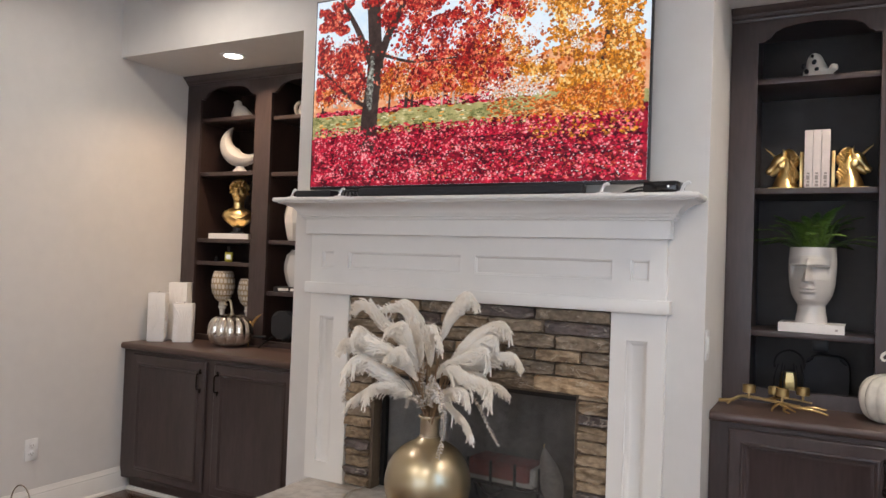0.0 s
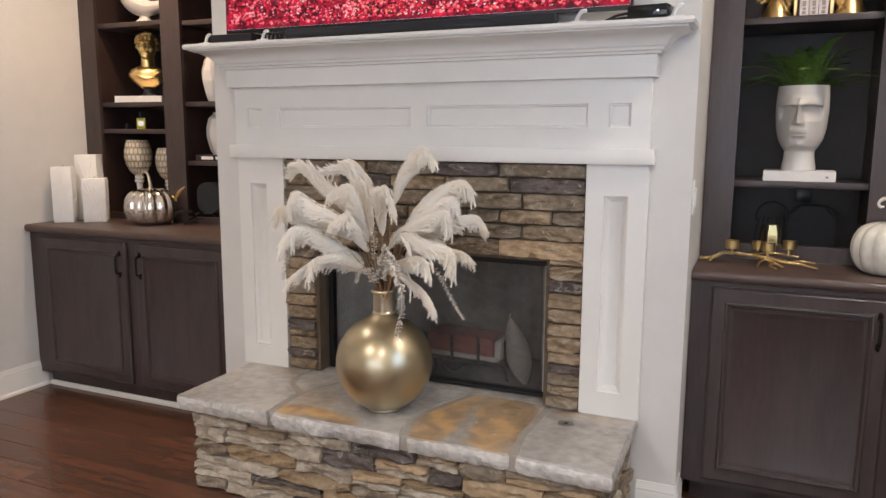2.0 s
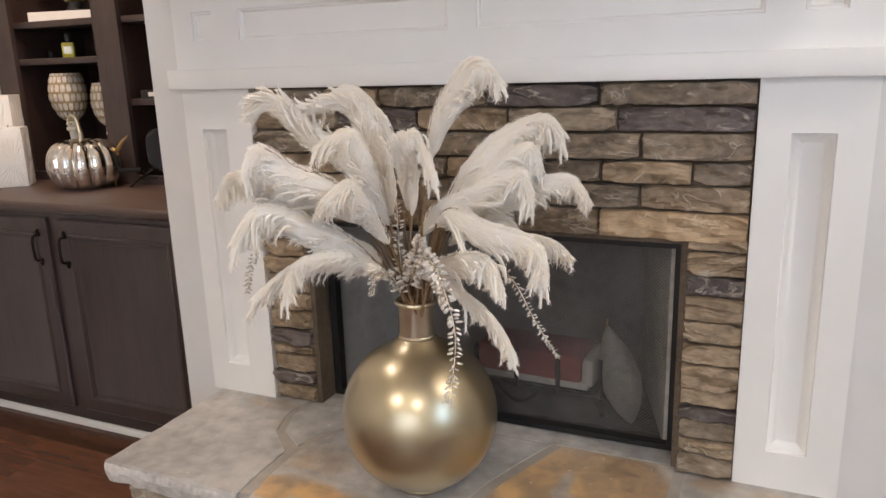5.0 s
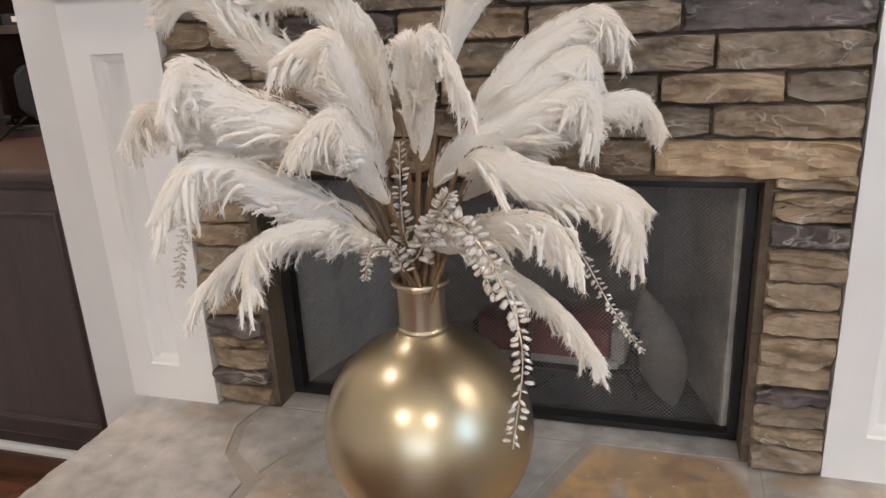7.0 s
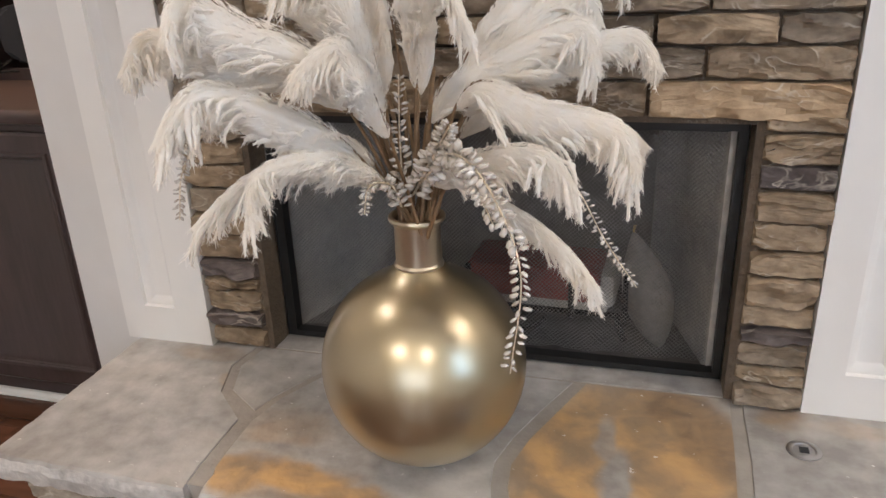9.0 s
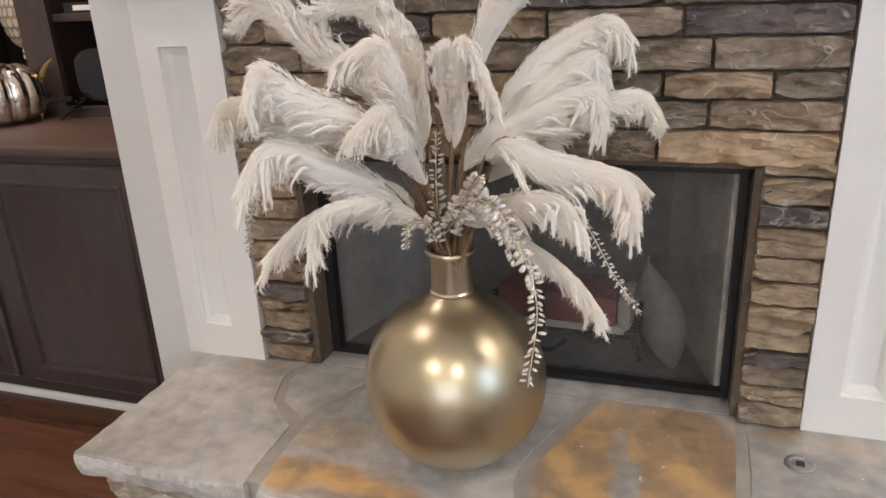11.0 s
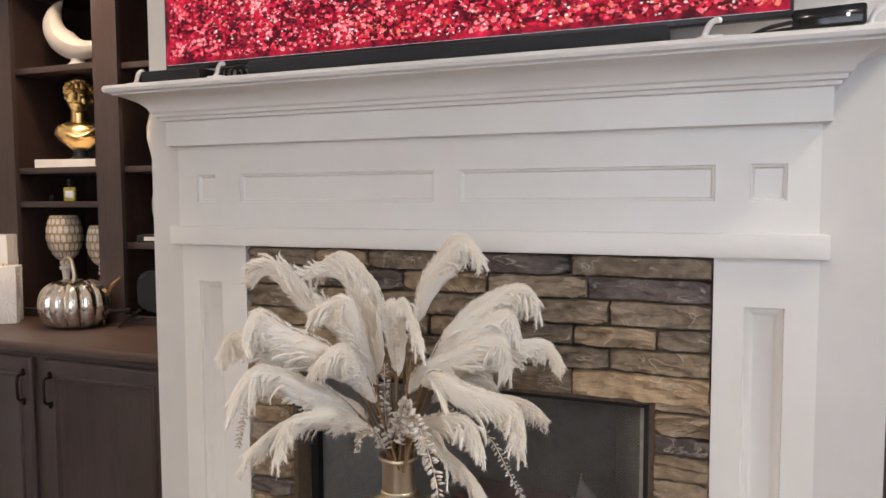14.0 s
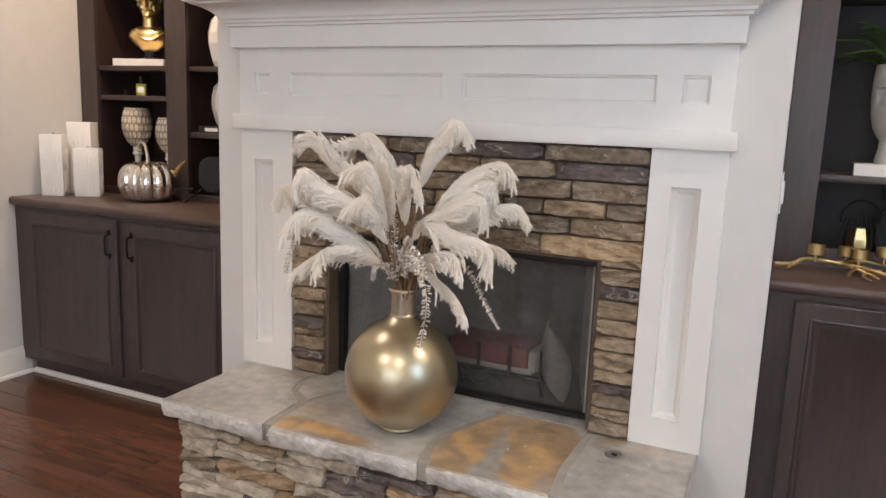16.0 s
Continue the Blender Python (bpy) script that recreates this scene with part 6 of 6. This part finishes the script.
part("curtain_rail", tube(bmesh.new(), [(fx0 + 0.02, fy + 0.035, fz1 - 0.030), (fx1 - 0.02, fy + 0.035, fz1 - 0.030)], 0.005, 8), BLACK, fb)
part("hood", boxes((fx0, fx1, fy + 0.03, 0.62, fz1, fz1 + 0.02)), BLACK, fb)
part("hearth_pan", boxes((fx0, fx1, fy + 0.03, 0.62, fz0 - 0.02, fz0 + 0.004)), SOOT, fb, "grey sooty fire floor")
part("back_wall", boxes((-0.34, 0.39, 0.56, 0.60, fz0 + 0.004, fz1)), SOOT, fb, "dark sooty back panel")
for s in (-1, 1):
    xo = fx0 + 0.012 if s < 0 else fx1 - 0.010
    xi = -0.34 if s < 0 else 0.39
    vec = Vector((xi - xo, 0.56 - (fy + 0.032), 0))
    L = vec.length
    pn = part("side_panel", boxes((0, L, 0, 0.02, 0, fz1 - fz0 - 0.006)), BRICKP, fb, "grey refractory brick panel")
    ang = math.degrees(math.atan2(vec.y, vec.x))
    pn.matrix_basis = pose(xo, fy + 0.032, fz0 + 0.004, 0, 0, ang)
    off = -0.004 if s > 0 else 0.020
    for row in range(9):
        for col in range(4):
            bx0 = col * 0.118 + (0.059 if row % 2 else 0.0)
            bx1 = min(bx0 + 0.112, L - 0.004)
            if bx1 - bx0 > 0.03:
                b = part("brick", boxes((bx0 + 0.003, bx1, off, off + 0.004, row * 0.060 + 0.004, row * 0.060 + 0.056)), BRICKP, pn, smooth=0)
grate = thing("fire_grate", "black iron log grate inside the firebox", "grate", (0.12, 0.30, fz0 + 0.004))
for gx in (-0.16, -0.04, 0.08, 0.20):
    part("bar", tube(bmesh.new(), arc([(gx, -0.12, 0.185), (gx, -0.118, 0.09), (gx, -0.10, 0.072), (gx, 0.10, 0.072), (gx, 0.12, 0.12)], 4), 0.007, 8), IRON, grate)
for gy in (-0.08, 0.08):
    part("cross_bar", tube(bmesh.new(), [(-0.20, gy, 0.064), (0.24, gy, 0.064)], 0.007, 8), IRON, grate)
    for gx in (-0.14, 0.18):
        part("foot", tube(bmesh.new(), [(gx, gy, 0.064), (gx + 0.02, gy, 0.0)], 0.007, 8), IRON, grate)
part("scroll", tube(bmesh.new(), arc([(-0.10, -0.12, 0.07), (-0.06, -0.122, 0.035), (-0.02, -0.122, 0.03), (0.02, -0.12, 0.06)], 5), 0.006, 8), IRON, grate)
log = thing("wrapped_fire_log", "dull red wrapped fire log with pale ends lying on the grate", "fire log", (0.115, 0.28, fz0 + 0.084), -3)
part("wrapper", boxes((-0.165, 0.150, -0.075, 0.085, 0.006, 0.098), bevel=0.014), REDLOG, log)
part("underside", boxes((-0.160, 0.170, -0.078, 0.082, 0, 0.022), bevel=0.006), BRICKP, log)
part("end_cap", boxes((0.148, 0.185, -0.070, 0.080, 0.004, 0.090), bevel=0.016), BRICKP, log)
orn = thing("teardrop_ornament", "pale pointed teardrop ornament standing inside the firebox", "ornament", (0.372, 0.205, fz0 + 0.004), 0)
tear = [(0.004, 0), (0.014, 0.010), (0.036, 0.048), (0.052, 0.098), (0.055, 0.138), (0.047, 0.185), (0.034, 0.222), (0.018, 0.258), (0.003, 0.285)]
drop_body = part("body", lathe(bmesh.new(), [(p.x, p.z) for p in arc([(r, 0, z) for r, z in tear], 4)], 28, squash=(1, 0.8)), mat("pale_woven_ceramic", (0.24, 0.22, 0.195), 0.6, vary=0.2, scale=60, bump=0.8, bump_scale=120), orn)
drop_body.matrix_basis = pose(0.030, 0, 0.002, 0, -15, 0)
part("stem", tube(bmesh.new(), arc([(0, 0, 0.280), (0.002, 0, 0.292), (0.007, 0, 0.300)], 3), 0.003, 6), BRASS, orn).matrix_basis = pose(0.030, 0, 0.002, 0, -15, 0)

# wire curtain: fine crossing wires with soft folds
verts, faces = [], []


def fold(x):
    return fy + 0.040 + 0.006 * math.sin(x * 46) + 0.003 * math.sin(x * 117 + 1)


def wire(x0, z0, x1, z1):
    n = 14
    b = len(verts)
    for i in range(n + 1):
        t = i / n
        x, z = x0 + (x1 - x0) * t, z0 + (z1 - z0) * t
        y = fold(x)
        verts.append((x, y, z + 0.0008))
        verts.append((x, y, z - 0.0008))
        verts.append((x, y + 0.0011, z))
    for i in range(n):
        a = b + 3 * i
        for k in range(3):
            j = (k + 1) % 3
            faces.append((a + k, a + j, a + 3 + j, a + 3 + k))


mx0, mx1, mz0, mz1 = fx0 + 0.020, fx1 - 0.018, fz0 + 0.016, fz1 - 0.030
H = mz1 - mz0
pitch = 0.0092
for k in range(int((mx1 - mx0 + H) / pitch)):
    c = mx0 - H + k * pitch
    a0, a1 = max(c, mx0), min(c + H, mx1)
    if a1 - a0 > 0.004:
        wire(a0, mz0 + (a0 - c), a1, mz0 + (a1 - c))
        wire(a0, mz1 - (a0 - c), a1, mz1 - (a1 - c))
tagged(raw("mesh_curtain", verts, faces, WIRE, fb, "fine dark wire mesh curtain", smooth=False), kind="stuff")

# ---- raised stone hearth ----
def flag_mat(name, stains, browns=(), clear=()):
    """Grey flagstone with rust and brown stains and bare grey patches; each is x, y, rx, ry, amount."""
    m = mat(name, (0.345, 0.32, 0.29), 0.38, vary=0.24, scale=24, bump=0.5, bump_scale=34, second=(0.48, 0.46, 0.43))
    t = m.node_tree
    b = t.nodes["Principled BSDF"]
    base = b.inputs["Base Color"].links[0].from_socket
    co = t.nodes.new("ShaderNodeTexCoord")
    wob = t.nodes.new("ShaderNodeTexNoise")
    wob.inputs["Scale"].default_value, wob.inputs["Detail"].default_value = 4.5, 9
    t.links.new(co.outputs["Object"], wob.inputs[0])
    shift = t.nodes.new("ShaderNodeVectorMath")
    shift.operation, shift.inputs[1].default_value = "MULTIPLY_ADD", (0.20, 0.20, 0.0)
    t.links.new(wob.outputs["Color"], shift.inputs[0])
    back = t.nodes.new("ShaderNodeVectorMath")
    back.operation, back.inputs[1].default_value = "SUBTRACT", (0.10, 0.085, 0.0)
    t.links.new(co.outputs["Object"], back.inputs[0])
    t.links.new(back.outputs[0], shift.inputs[2])

    def patches(spots):
        total = None
        for x, y, rx, ry, amount in spots:
            mp = t.nodes.new("ShaderNodeMapping")
            mp.vector_type = "TEXTURE"
            mp.inputs["Location"].default_value, mp.inputs["Scale"].default_value = (x, y, 0.386), (rx, ry, 1)
            t.links.new(shift.outputs[0], mp.inputs[0])
            ln = t.nodes.new("ShaderNodeVectorMath")
            ln.operation = "LENGTH"
            t.links.new(mp.outputs[0], ln.inputs[0])
            r = t.nodes.new("ShaderNodeMapRange")
            r.interpolation_type = "SMOOTHSTEP"
            r.inputs["From Min"].default_value, r.inputs["From Max"].default_value = 1.22, 0.58
            r.inputs["To Max"].default_value = amount
            t.links.new(ln.outputs["Value"], r.inputs[0])
            if total is None:
                total = r.outputs[0]
            else:
                mx = t.nodes.new("ShaderNodeMath")
                mx.operation = "MAXIMUM"
                t.links.new(total, mx.inputs[0])
                t.links.new(r.outputs[0], mx.inputs[1])
                total = mx.outputs[0]
        return total

    def layer(under, over, amount):
        mix = t.nodes.new("ShaderNodeMix")
        mix.data_type = "RGBA"
        t.links.new(amount, mix.inputs[0])
        t.links.new(under, mix.inputs[6])
        t.links.new(over, mix.inputs[7])
        return mix.outputs[2]

    def tones(scale, dark, light, lo=0.38, hi=0.66):
        no = t.nodes.new("ShaderNodeTexNoise")
        no.inputs["Scale"].default_value, no.inputs["Detail"].default_value, no.inputs["Distortion"].default_value = scale, 8, 0.5
        t.links.new(co.outputs["Object"], no.inputs[0])
        ramp = t.nodes.new("ShaderNodeValToRGB")
        ramp.color_ramp.elements[0].position, ramp.color_ramp.elements[1].position = lo, hi
        ramp.color_ramp.elements[0].color, ramp.color_ramp.elements[1].color = (*dark, 1), (*light, 1)
        t.links.new(no.outputs[0], ramp.inputs[0])
        return ramp.outputs[0]

    # soft pale drifts across the grey, then rust, then brown, then small white chips
    drift = tones(4.5, (0, 0, 0), (0.34, 0.34, 0.34), 0.52, 0.61)
    out = layer(base, tones(9.0, (0.46, 0.41, 0.35), (0.56, 0.52, 0.47)), drift)
    out = layer(out, tones(11.0, (0.30, 0.205, 0.115), (0.60, 0.36, 0.145)), patches(stains))
    if browns:
        out = layer(out, tones(16.0, (0.15, 0.105, 0.070), (0.33, 0.215, 0.12)), patches(browns))
    if clear:
        out = layer(out, base, patches(clear))
    out = layer(out, tones(3.0, (0.78, 0.76, 0.72), (0.86, 0.84, 0.80)), tones(55.0, (0, 0, 0), (0.8, 0.8, 0.8), 0.70, 0.74))
    t.links.new(out, b.inputs["Base Color"])
    cleft = t.nodes.new("ShaderNodeTexNoise")
    cleft.noise_type = "RIDGED_MULTIFRACTAL"
    cleft.inputs["Scale"].default_value, cleft.inputs["Detail"].default_value, cleft.inputs["Distortion"].default_value = 3.2, 5, 1.2
    t.links.new(co.outputs["Object"], cleft.inputs[0])
    bp = t.nodes.new("ShaderNodeBump")
    bp.inputs["Strength"].default_value, bp.inputs["Distance"].default_value = 0.7, 0.010
    t.links.new(cleft.outputs[0], bp.inputs["Height"])
    t.links.new(b.inputs["Normal"].links[0].from_socket, bp.inputs["Normal"])
    t.links.new(bp.outputs[0], b.inputs["Normal"])
    return m


hearth = thing("raised_hearth", "raised stacked-stone hearth topped with rust-stained grey flagstone slabs", "hearth", (0, 0, 0))
HX0, HX1, HY = -0.845, 0.888, -0.472


SPLIT = mat("split_flagstone_edge", (0.46, 0.43, 0.39), 0.75, vary=0.2, scale=40, bump=1.0, bump_scale=60, second=(0.70, 0.67, 0.62))


def slab(outline, material, seed):
    """A flagstone slab with a chipped edge, from its corners in plan."""
    rnd = random.Random(seed)
    pts = []
    for i, p in enumerate(outline):
        q = outline[(i + 1) % len(outline)]
        n = max(1, int(math.dist(p, q) / 0.018))
        for k in range(n):
            t = k / n
            pts.append((p[0] + (q[0] - p[0]) * t, p[1] + (q[1] - p[1]) * t))
    cx, cy = sum(p[0] for p in pts) / len(pts), sum(p[1] for p in pts) / len(pts)
    bm = bmesh.new()
    rings = []
    for z, inset, jit in ((HT, 0.007, 0.002), (HT - 0.005, 0.002, 0.0015), (HT - 0.014, -0.001, 0.0025), (HT - 0.024, -0.003, 0.003), (HT - 0.034, -0.001, 0.003), (HT - 0.046, 0.002, 0.003), (HT - 0.060, 0.010, 0.006)):
        ring = []
        for x, y in pts:
            d = Vector((cx - x, cy - y)).normalized()
            f = 1.0 if y < -0.40 or abs(x) > 0.83 else 0.12
            k = inset * f + rnd.uniform(-jit, jit) * f + 0.001
            ring.append(bm.verts.new((x + d.x * k, y + d.y * k, z + (rnd.uniform(-0.004, 0.003) if HT - 0.058 < z < HT else 0))))
        rings.append(ring)
    for a, b in zip(rings, rings[1:]):
        for i in range(len(pts)):
            j = (i + 1) % len(pts)
            bm.faces.new((a[i], b[i], b[j], a[j])).material_index = 1 if a is not rings[0] else 0
    bm.faces.new(rings[0])
    bm.faces.new(rings[-1][::-1])
    ob = part("slab", bm, material, hearth, "flagstone slab with a chipped edge", 22)
    ob.data.materials.append(SPLIT)
    return ob


FLAG_A = flag_mat("grey_flagstone", [(-0.62, 0.0, 0.12, 0.03, 0.25), (-0.52, -0.10, 0.03, 0.03, 0.3)])
FLAG_B = flag_mat("rust_edged_flagstone", [(-0.32, -0.395, 0.075, 0.070, 0.95), (-0.21, -0.375, 0.11, 0.060, 0.95), (-0.10, -0.405, 0.09, 0.045, 0.9), (-0.31, -0.22, 0.10, 0.06, 0.3)], [(-0.10, -0.430, 0.10, 0.020, 0.6), (-0.22, -0.445, 0.06, 0.014, 0.5)])
FLAG_C = flag_mat("amber_flagstone", [(0.33, -0.24, 0.26, 0.36, 0.9)],
                  [(0.44, -0.02, 0.09, 0.05, 0.75), (0.50, -0.11, 0.055, 0.10, 0.75), (0.535, -0.25, 0.030, 0.12, 0.6), (0.545, -0.45, 0.02, 0.04, 0.8)],
                  [(0.300, -0.15, 0.030, 0.08, 0.8), (0.320, -0.26, 0.045, 0.10, 0.95), (0.350, -0.37, 0.060, 0.10, 0.95), (0.38, -0.46, 0.085, 0.07, 0.95), (0.565, -0.36, 0.03, 0.08, 0.8)])
FLAG_D = flag_mat("plain_flagstone", [(0.64, 0.0, 0.06, 0.05, 0.3), (0.80, -0.02, 0.16, 0.03, 0.2)], [(0.64, 0.02, 0.07, 0.035, 0.6)])
slab([(HX0, HY + 0.01), (-0.405, HY + 0.005), (-0.418, -0.36), (-0.420, -0.25), (-0.510, -0.165), (-0.545, -0.06), (-0.530, 0.03), (-0.85, 0.03)], FLAG_A, 1)
slab([(-0.378, HY), (0.150, HY + 0.012), (0.120, -0.33), (0.115, -0.27), (0.135, -0.19), (0.175, -0.085), (0.225, 0.03), (-0.290, 0.03), (-0.312, -0.05), (-0.370, -0.16), (-0.392, -0.25), (-0.388, -0.36)], FLAG_B, 2)
slab([(-0.404, -0.215), (-0.385, -0.155), (-0.328, -0.045), (-0.308, 0.03), (-0.510, 0.03), (-0.525, -0.06), (-0.490, -0.155)], FLAG_A, 5)
slab([(0.180, HY + 0.012), (0.548, HY + 0.016), (0.530, -0.27), (0.535, -0.165), (0.540, 0.03), (0.252, 0.03), (0.203, -0.09), (0.163, -0.19), (0.143, -0.27), (0.148, -0.33)], FLAG_C, 3)
slab([(-0.505, 0.036), (0.553, 0.036), (0.553, 0.112), (-0.505, 0.112)], FLAG_A, 6)
slab([(0.572, HY + 0.014), (HX1, HY - 0.005), (0.884, 0.03), (0.562, 0.03), (0.560, -0.165), (0.554, -0.27)], FLAG_D, 4)
SLABGROUT = mat("slab_grout", (0.33, 0.30, 0.26), 0.9, vary=0.15, scale=20, bump=0.3, bump_scale=90)
part("grout", boxes((HX0 + 0.02, HX1 - 0.02, HY + 0.025, 0.04, HT - 0.058, HT - 0.0025)), SLABGROUT, hearth, "grey-brown grout between the slabs")
BX0, BX1, BY = -0.790, 0.855, -0.425
part("core", boxes((BX0 + 0.022, BX1 - 0.022, BY + 0.022, 0.04, 0, HT - 0.060)), MORTAR, hearth, "mortar core behind the stones")
drain = thing("gas_valve_cover", "small round metal gas valve cover set in the hearth slab", "valve cover", (0.655, -0.115, HT))
part("ring", lathe(bmesh.new(), [(0.030, 0), (0.030, 0.002), (0.026, 0.0035), (0.020, 0.0025), (0.019, 0.001)], 28), mat("dull_steel", (0.42, 0.41, 0.40), 0.42, metal=1.0, vary=0.15), drain)
part("key_hole", boxes((-0.008, 0.008, -0.008, 0.008, 0.0005, 0.0028)), PLASTIC, drain)


def course(parent, length, zs, seed, place, kinds, depth, wmin, wmax, rough):
    """Courses of stones along a face; place(x, z) gives the pose of a stone's foot centre."""
    rnd = random.Random(seed)
    n = 0
    for r, (z0, z1) in enumerate(zip(zs, zs[1:])):
        x = 0.0
        while x < length - 1e-6:
            w = rnd.uniform(wmin, wmax)
            if length - x - w < wmin:
                w = length - x
            h = z1 - z0
            pieces = [(z0, h)]
            if h > 0.044 and rnd.random() < 0.30:
                k = rnd.uniform(0.4, 0.6)
                pieces = [(z0, h * k), (z0 + h * k, h * (1 - k))]
            for zz, hh in pieces:
                verts, faces = stone_mesh(w - 0.003, hh - 0.002, depth + rnd.uniform(-0.006, 0.010), seed * 100 + n, rough)
                ob = raw("stone", verts, faces, STONES[rnd.choice(kinds)], parent)
                ob.data.set_sharp_from_angle(angle=radians(24))
                ob.matrix_basis = place(x + w / 2, zz) @ pose(0, 0, 0, 0, rnd.uniform(-1.6, 1.6) * rough / max(w * 6, 1), 0)
                n += 1
            x += w


ZS = [0.002, 0.052, 0.108, 0.150, 0.206, 0.268, 0.324]
course(hearth, BX1 - BX0, ZS, 21, lambda x, z: pose(BX0 + x, BY + 0.024, z), "ccccootctogcctd", 0.028, 0.12, 0.32, 1.25)
course(hearth, -BY - 0.0 + 0.03, ZS, 22, lambda x, z: pose(BX0 + 0.024, 0.035 - x, z, 0, 0, -90), "ccococtgcctd", 0.028, 0.09, 0.24, 1.1)
course(hearth, -BY - 0.0 + 0.03, ZS, 23, lambda x, z: pose(BX1 - 0.024, BY + x, z, 0, 0, 90), "ccococtgcctd", 0.028, 0.09, 0.24, 1.1)

# ---- stone facing round the firebox ----
facing = thing("stone_surround", "tan and brown ledgestone facing round the firebox inside the mantel", "stone facing", (0, 0, 0))
SX0, SX1 = -0.640, 0.668
for bed in ((SX0, FBX0 - 0.004, 0.036, BREAST - 0.002, HT + 0.001, HB), (FBX1 + 0.004, SX1, 0.036, BREAST - 0.002, HT + 0.001, HB), (FBX0 - 0.004, FBX1 + 0.004, 0.036, BREAST - 0.002, FBZ1 + 0.004, HB)):
    part("mortar", boxes(bed), MORTAR, facing, "brown mortar bed")
for edge in ((FBX0 - 0.0295, FBX0 - 0.002, 0.030, 0.100, HT + 0.001, FBZ1 + 0.002), (FBX1 + 0.002, FBX1 + 0.0295, 0.030, 0.100, HT + 0.001, FBZ1 + 0.002), (FBX0 - 0.0295, FBX1 + 0.0295, 0.030, 0.100, FBZ1 + 0.002, FBZ1 + 0.0295)):
    part("mortar_return", boxes(edge), MORTAR, facing, "brown mortar edge round the opening")
ROWS = [
    (1.262, 1.316, (-0.640, -0.40, -0.235, 0.06, 0.335, 0.668), "gtgdg"),
    (1.204, 1.262, (-0.640, -0.52, -0.36, -0.126, 0.117, 0.376, 0.668), "tgdtgd"),
    (1.141, 1.204, (-0.640, -0.44, -0.20, 0.10, 0.431, 0.668), "gtggg"),
    (1.087, 1.141, (-0.640, -0.34, -0.05, 0.20, 0.344, 0.543, 0.668), "tgtgtg"),
    (1.028, 1.087, (-0.640, -0.50, -0.26, 0.08, 0.431, 0.668), "gtggt"),
    (0.958, 1.028, (-0.640, -0.40, -0.06, 0.339, 0.668), "gtto"),
]
n = 0
for z0, z1, xs, kinds in ROWS:
    for a, b, kd in zip(xs, xs[1:], kinds):
        ob = stone(facing, a + 0.002, b - 0.002, z0 + 0.0015, z1 - 0.0015, 0, 0.022 + 0.006 * math.sin(n * 2.3), kd, 400 + n, rough=0.9)
        ob.location = ((a + b) / 2, 0.036, z0 + 0.0015)
        n += 1
ZR = [0.388, 0.435, 0.473, 0.529, 0.559, 0.606, 0.669, 0.718, 0.776, 0.832, 0.881, 0.937, 0.971]
KR = "gtgdtttttdtttg"
KL = "tdttdttgttgtg"
for i, (z0, z1) in enumerate(zip(ZR, ZR[1:])):
    for a, b, kd, sh in ((FBX1 + 0.016, SX1, KR[i], 0.0), (SX0, FBX0 - 0.016, KL[i], 0.010 if 0 < i < 11 else 0.0)):
        z0s, z1s = z0 + sh * (i > 0), z1 + (sh if i < 10 else 0)
        ob = stone(facing, a, b, z0s + 0.0015, z1s - 0.0015, 0, 0.022 + 0.008 * math.sin(n * 1.9), "gttd"[n % 4] if kd == "x" else kd, 600 + n, rough=1.0)
        ob.location = ((a + b) / 2, 0.036, z0s + 0.0015)
        n += 1

# ---- floorboards ----
boards = thing("hardwood_floor", "dark cherry hardwood floorboards with a satin shine", "floor", (0, 0, 0), kind="structure")
rnd = random.Random(8)
BW = 0.127
shared = {}
far_v, far_f = [], []


def board_mesh(w):
    k = round(w, 2)
    if k not in shared:
        bm = boxes((-k / 2, k / 2, -BW / 2 + 0.0012, BW / 2 - 0.0012, -0.012, 0.0))
        bmesh.ops.bevel(bm, geom=[e for e in bm.edges if e.verts[0].co.z > -0.001 and e.verts[1].co.z > -0.001], offset=0.0009, segments=1, affect="EDGES")
        me = bpy.data.meshes.new("plank")
        bm.to_mesh(me)
        bm.free()
        me.materials.append(PLANK)
        shared[k] = me
    return shared[k], k


yy = REAR
while yy < BACK:
    x = LW - 0.04
    while x < RW:
        w = round(rnd.uniform(0.45, 1.25) if x > LW else rnd.uniform(0.2, 1.2), 1)
        if x + w > RW + 0.05:
            w = max(0.05, round(RW + 0.04 - x, 2))
        if -1.95 < yy < 0.25 and x < -0.4 and yy + BW < 0.3 or (-1.2 < yy < 0.25):
            me, k = board_mesh(w)
            ob = new("plank", me)
            ob.parent = boards
            ob.location = (x + w / 2, yy + BW / 2, 0)
        else:
            n0 = len(far_v)
            far_v += [(x + 0.001, yy + 0.001, 0), (x + w - 0.001, yy + 0.001, 0), (x + w - 0.001, yy + BW - 0.001, 0), (x + 0.001, yy + BW - 0.001, 0)]
            far_f.append((n0, n0 + 1, n0 + 2, n0 + 3))
        x += w
    yy += BW
tagged(raw("far_planks", far_v, far_f, mat("dark_cherry_far_boards", (0.085, 0.034, 0.020), 0.24, vary=0.28, scale=18, stretch=(0.25, 3, 3), island=0.16), boards, smooth=False), kind="stuff")
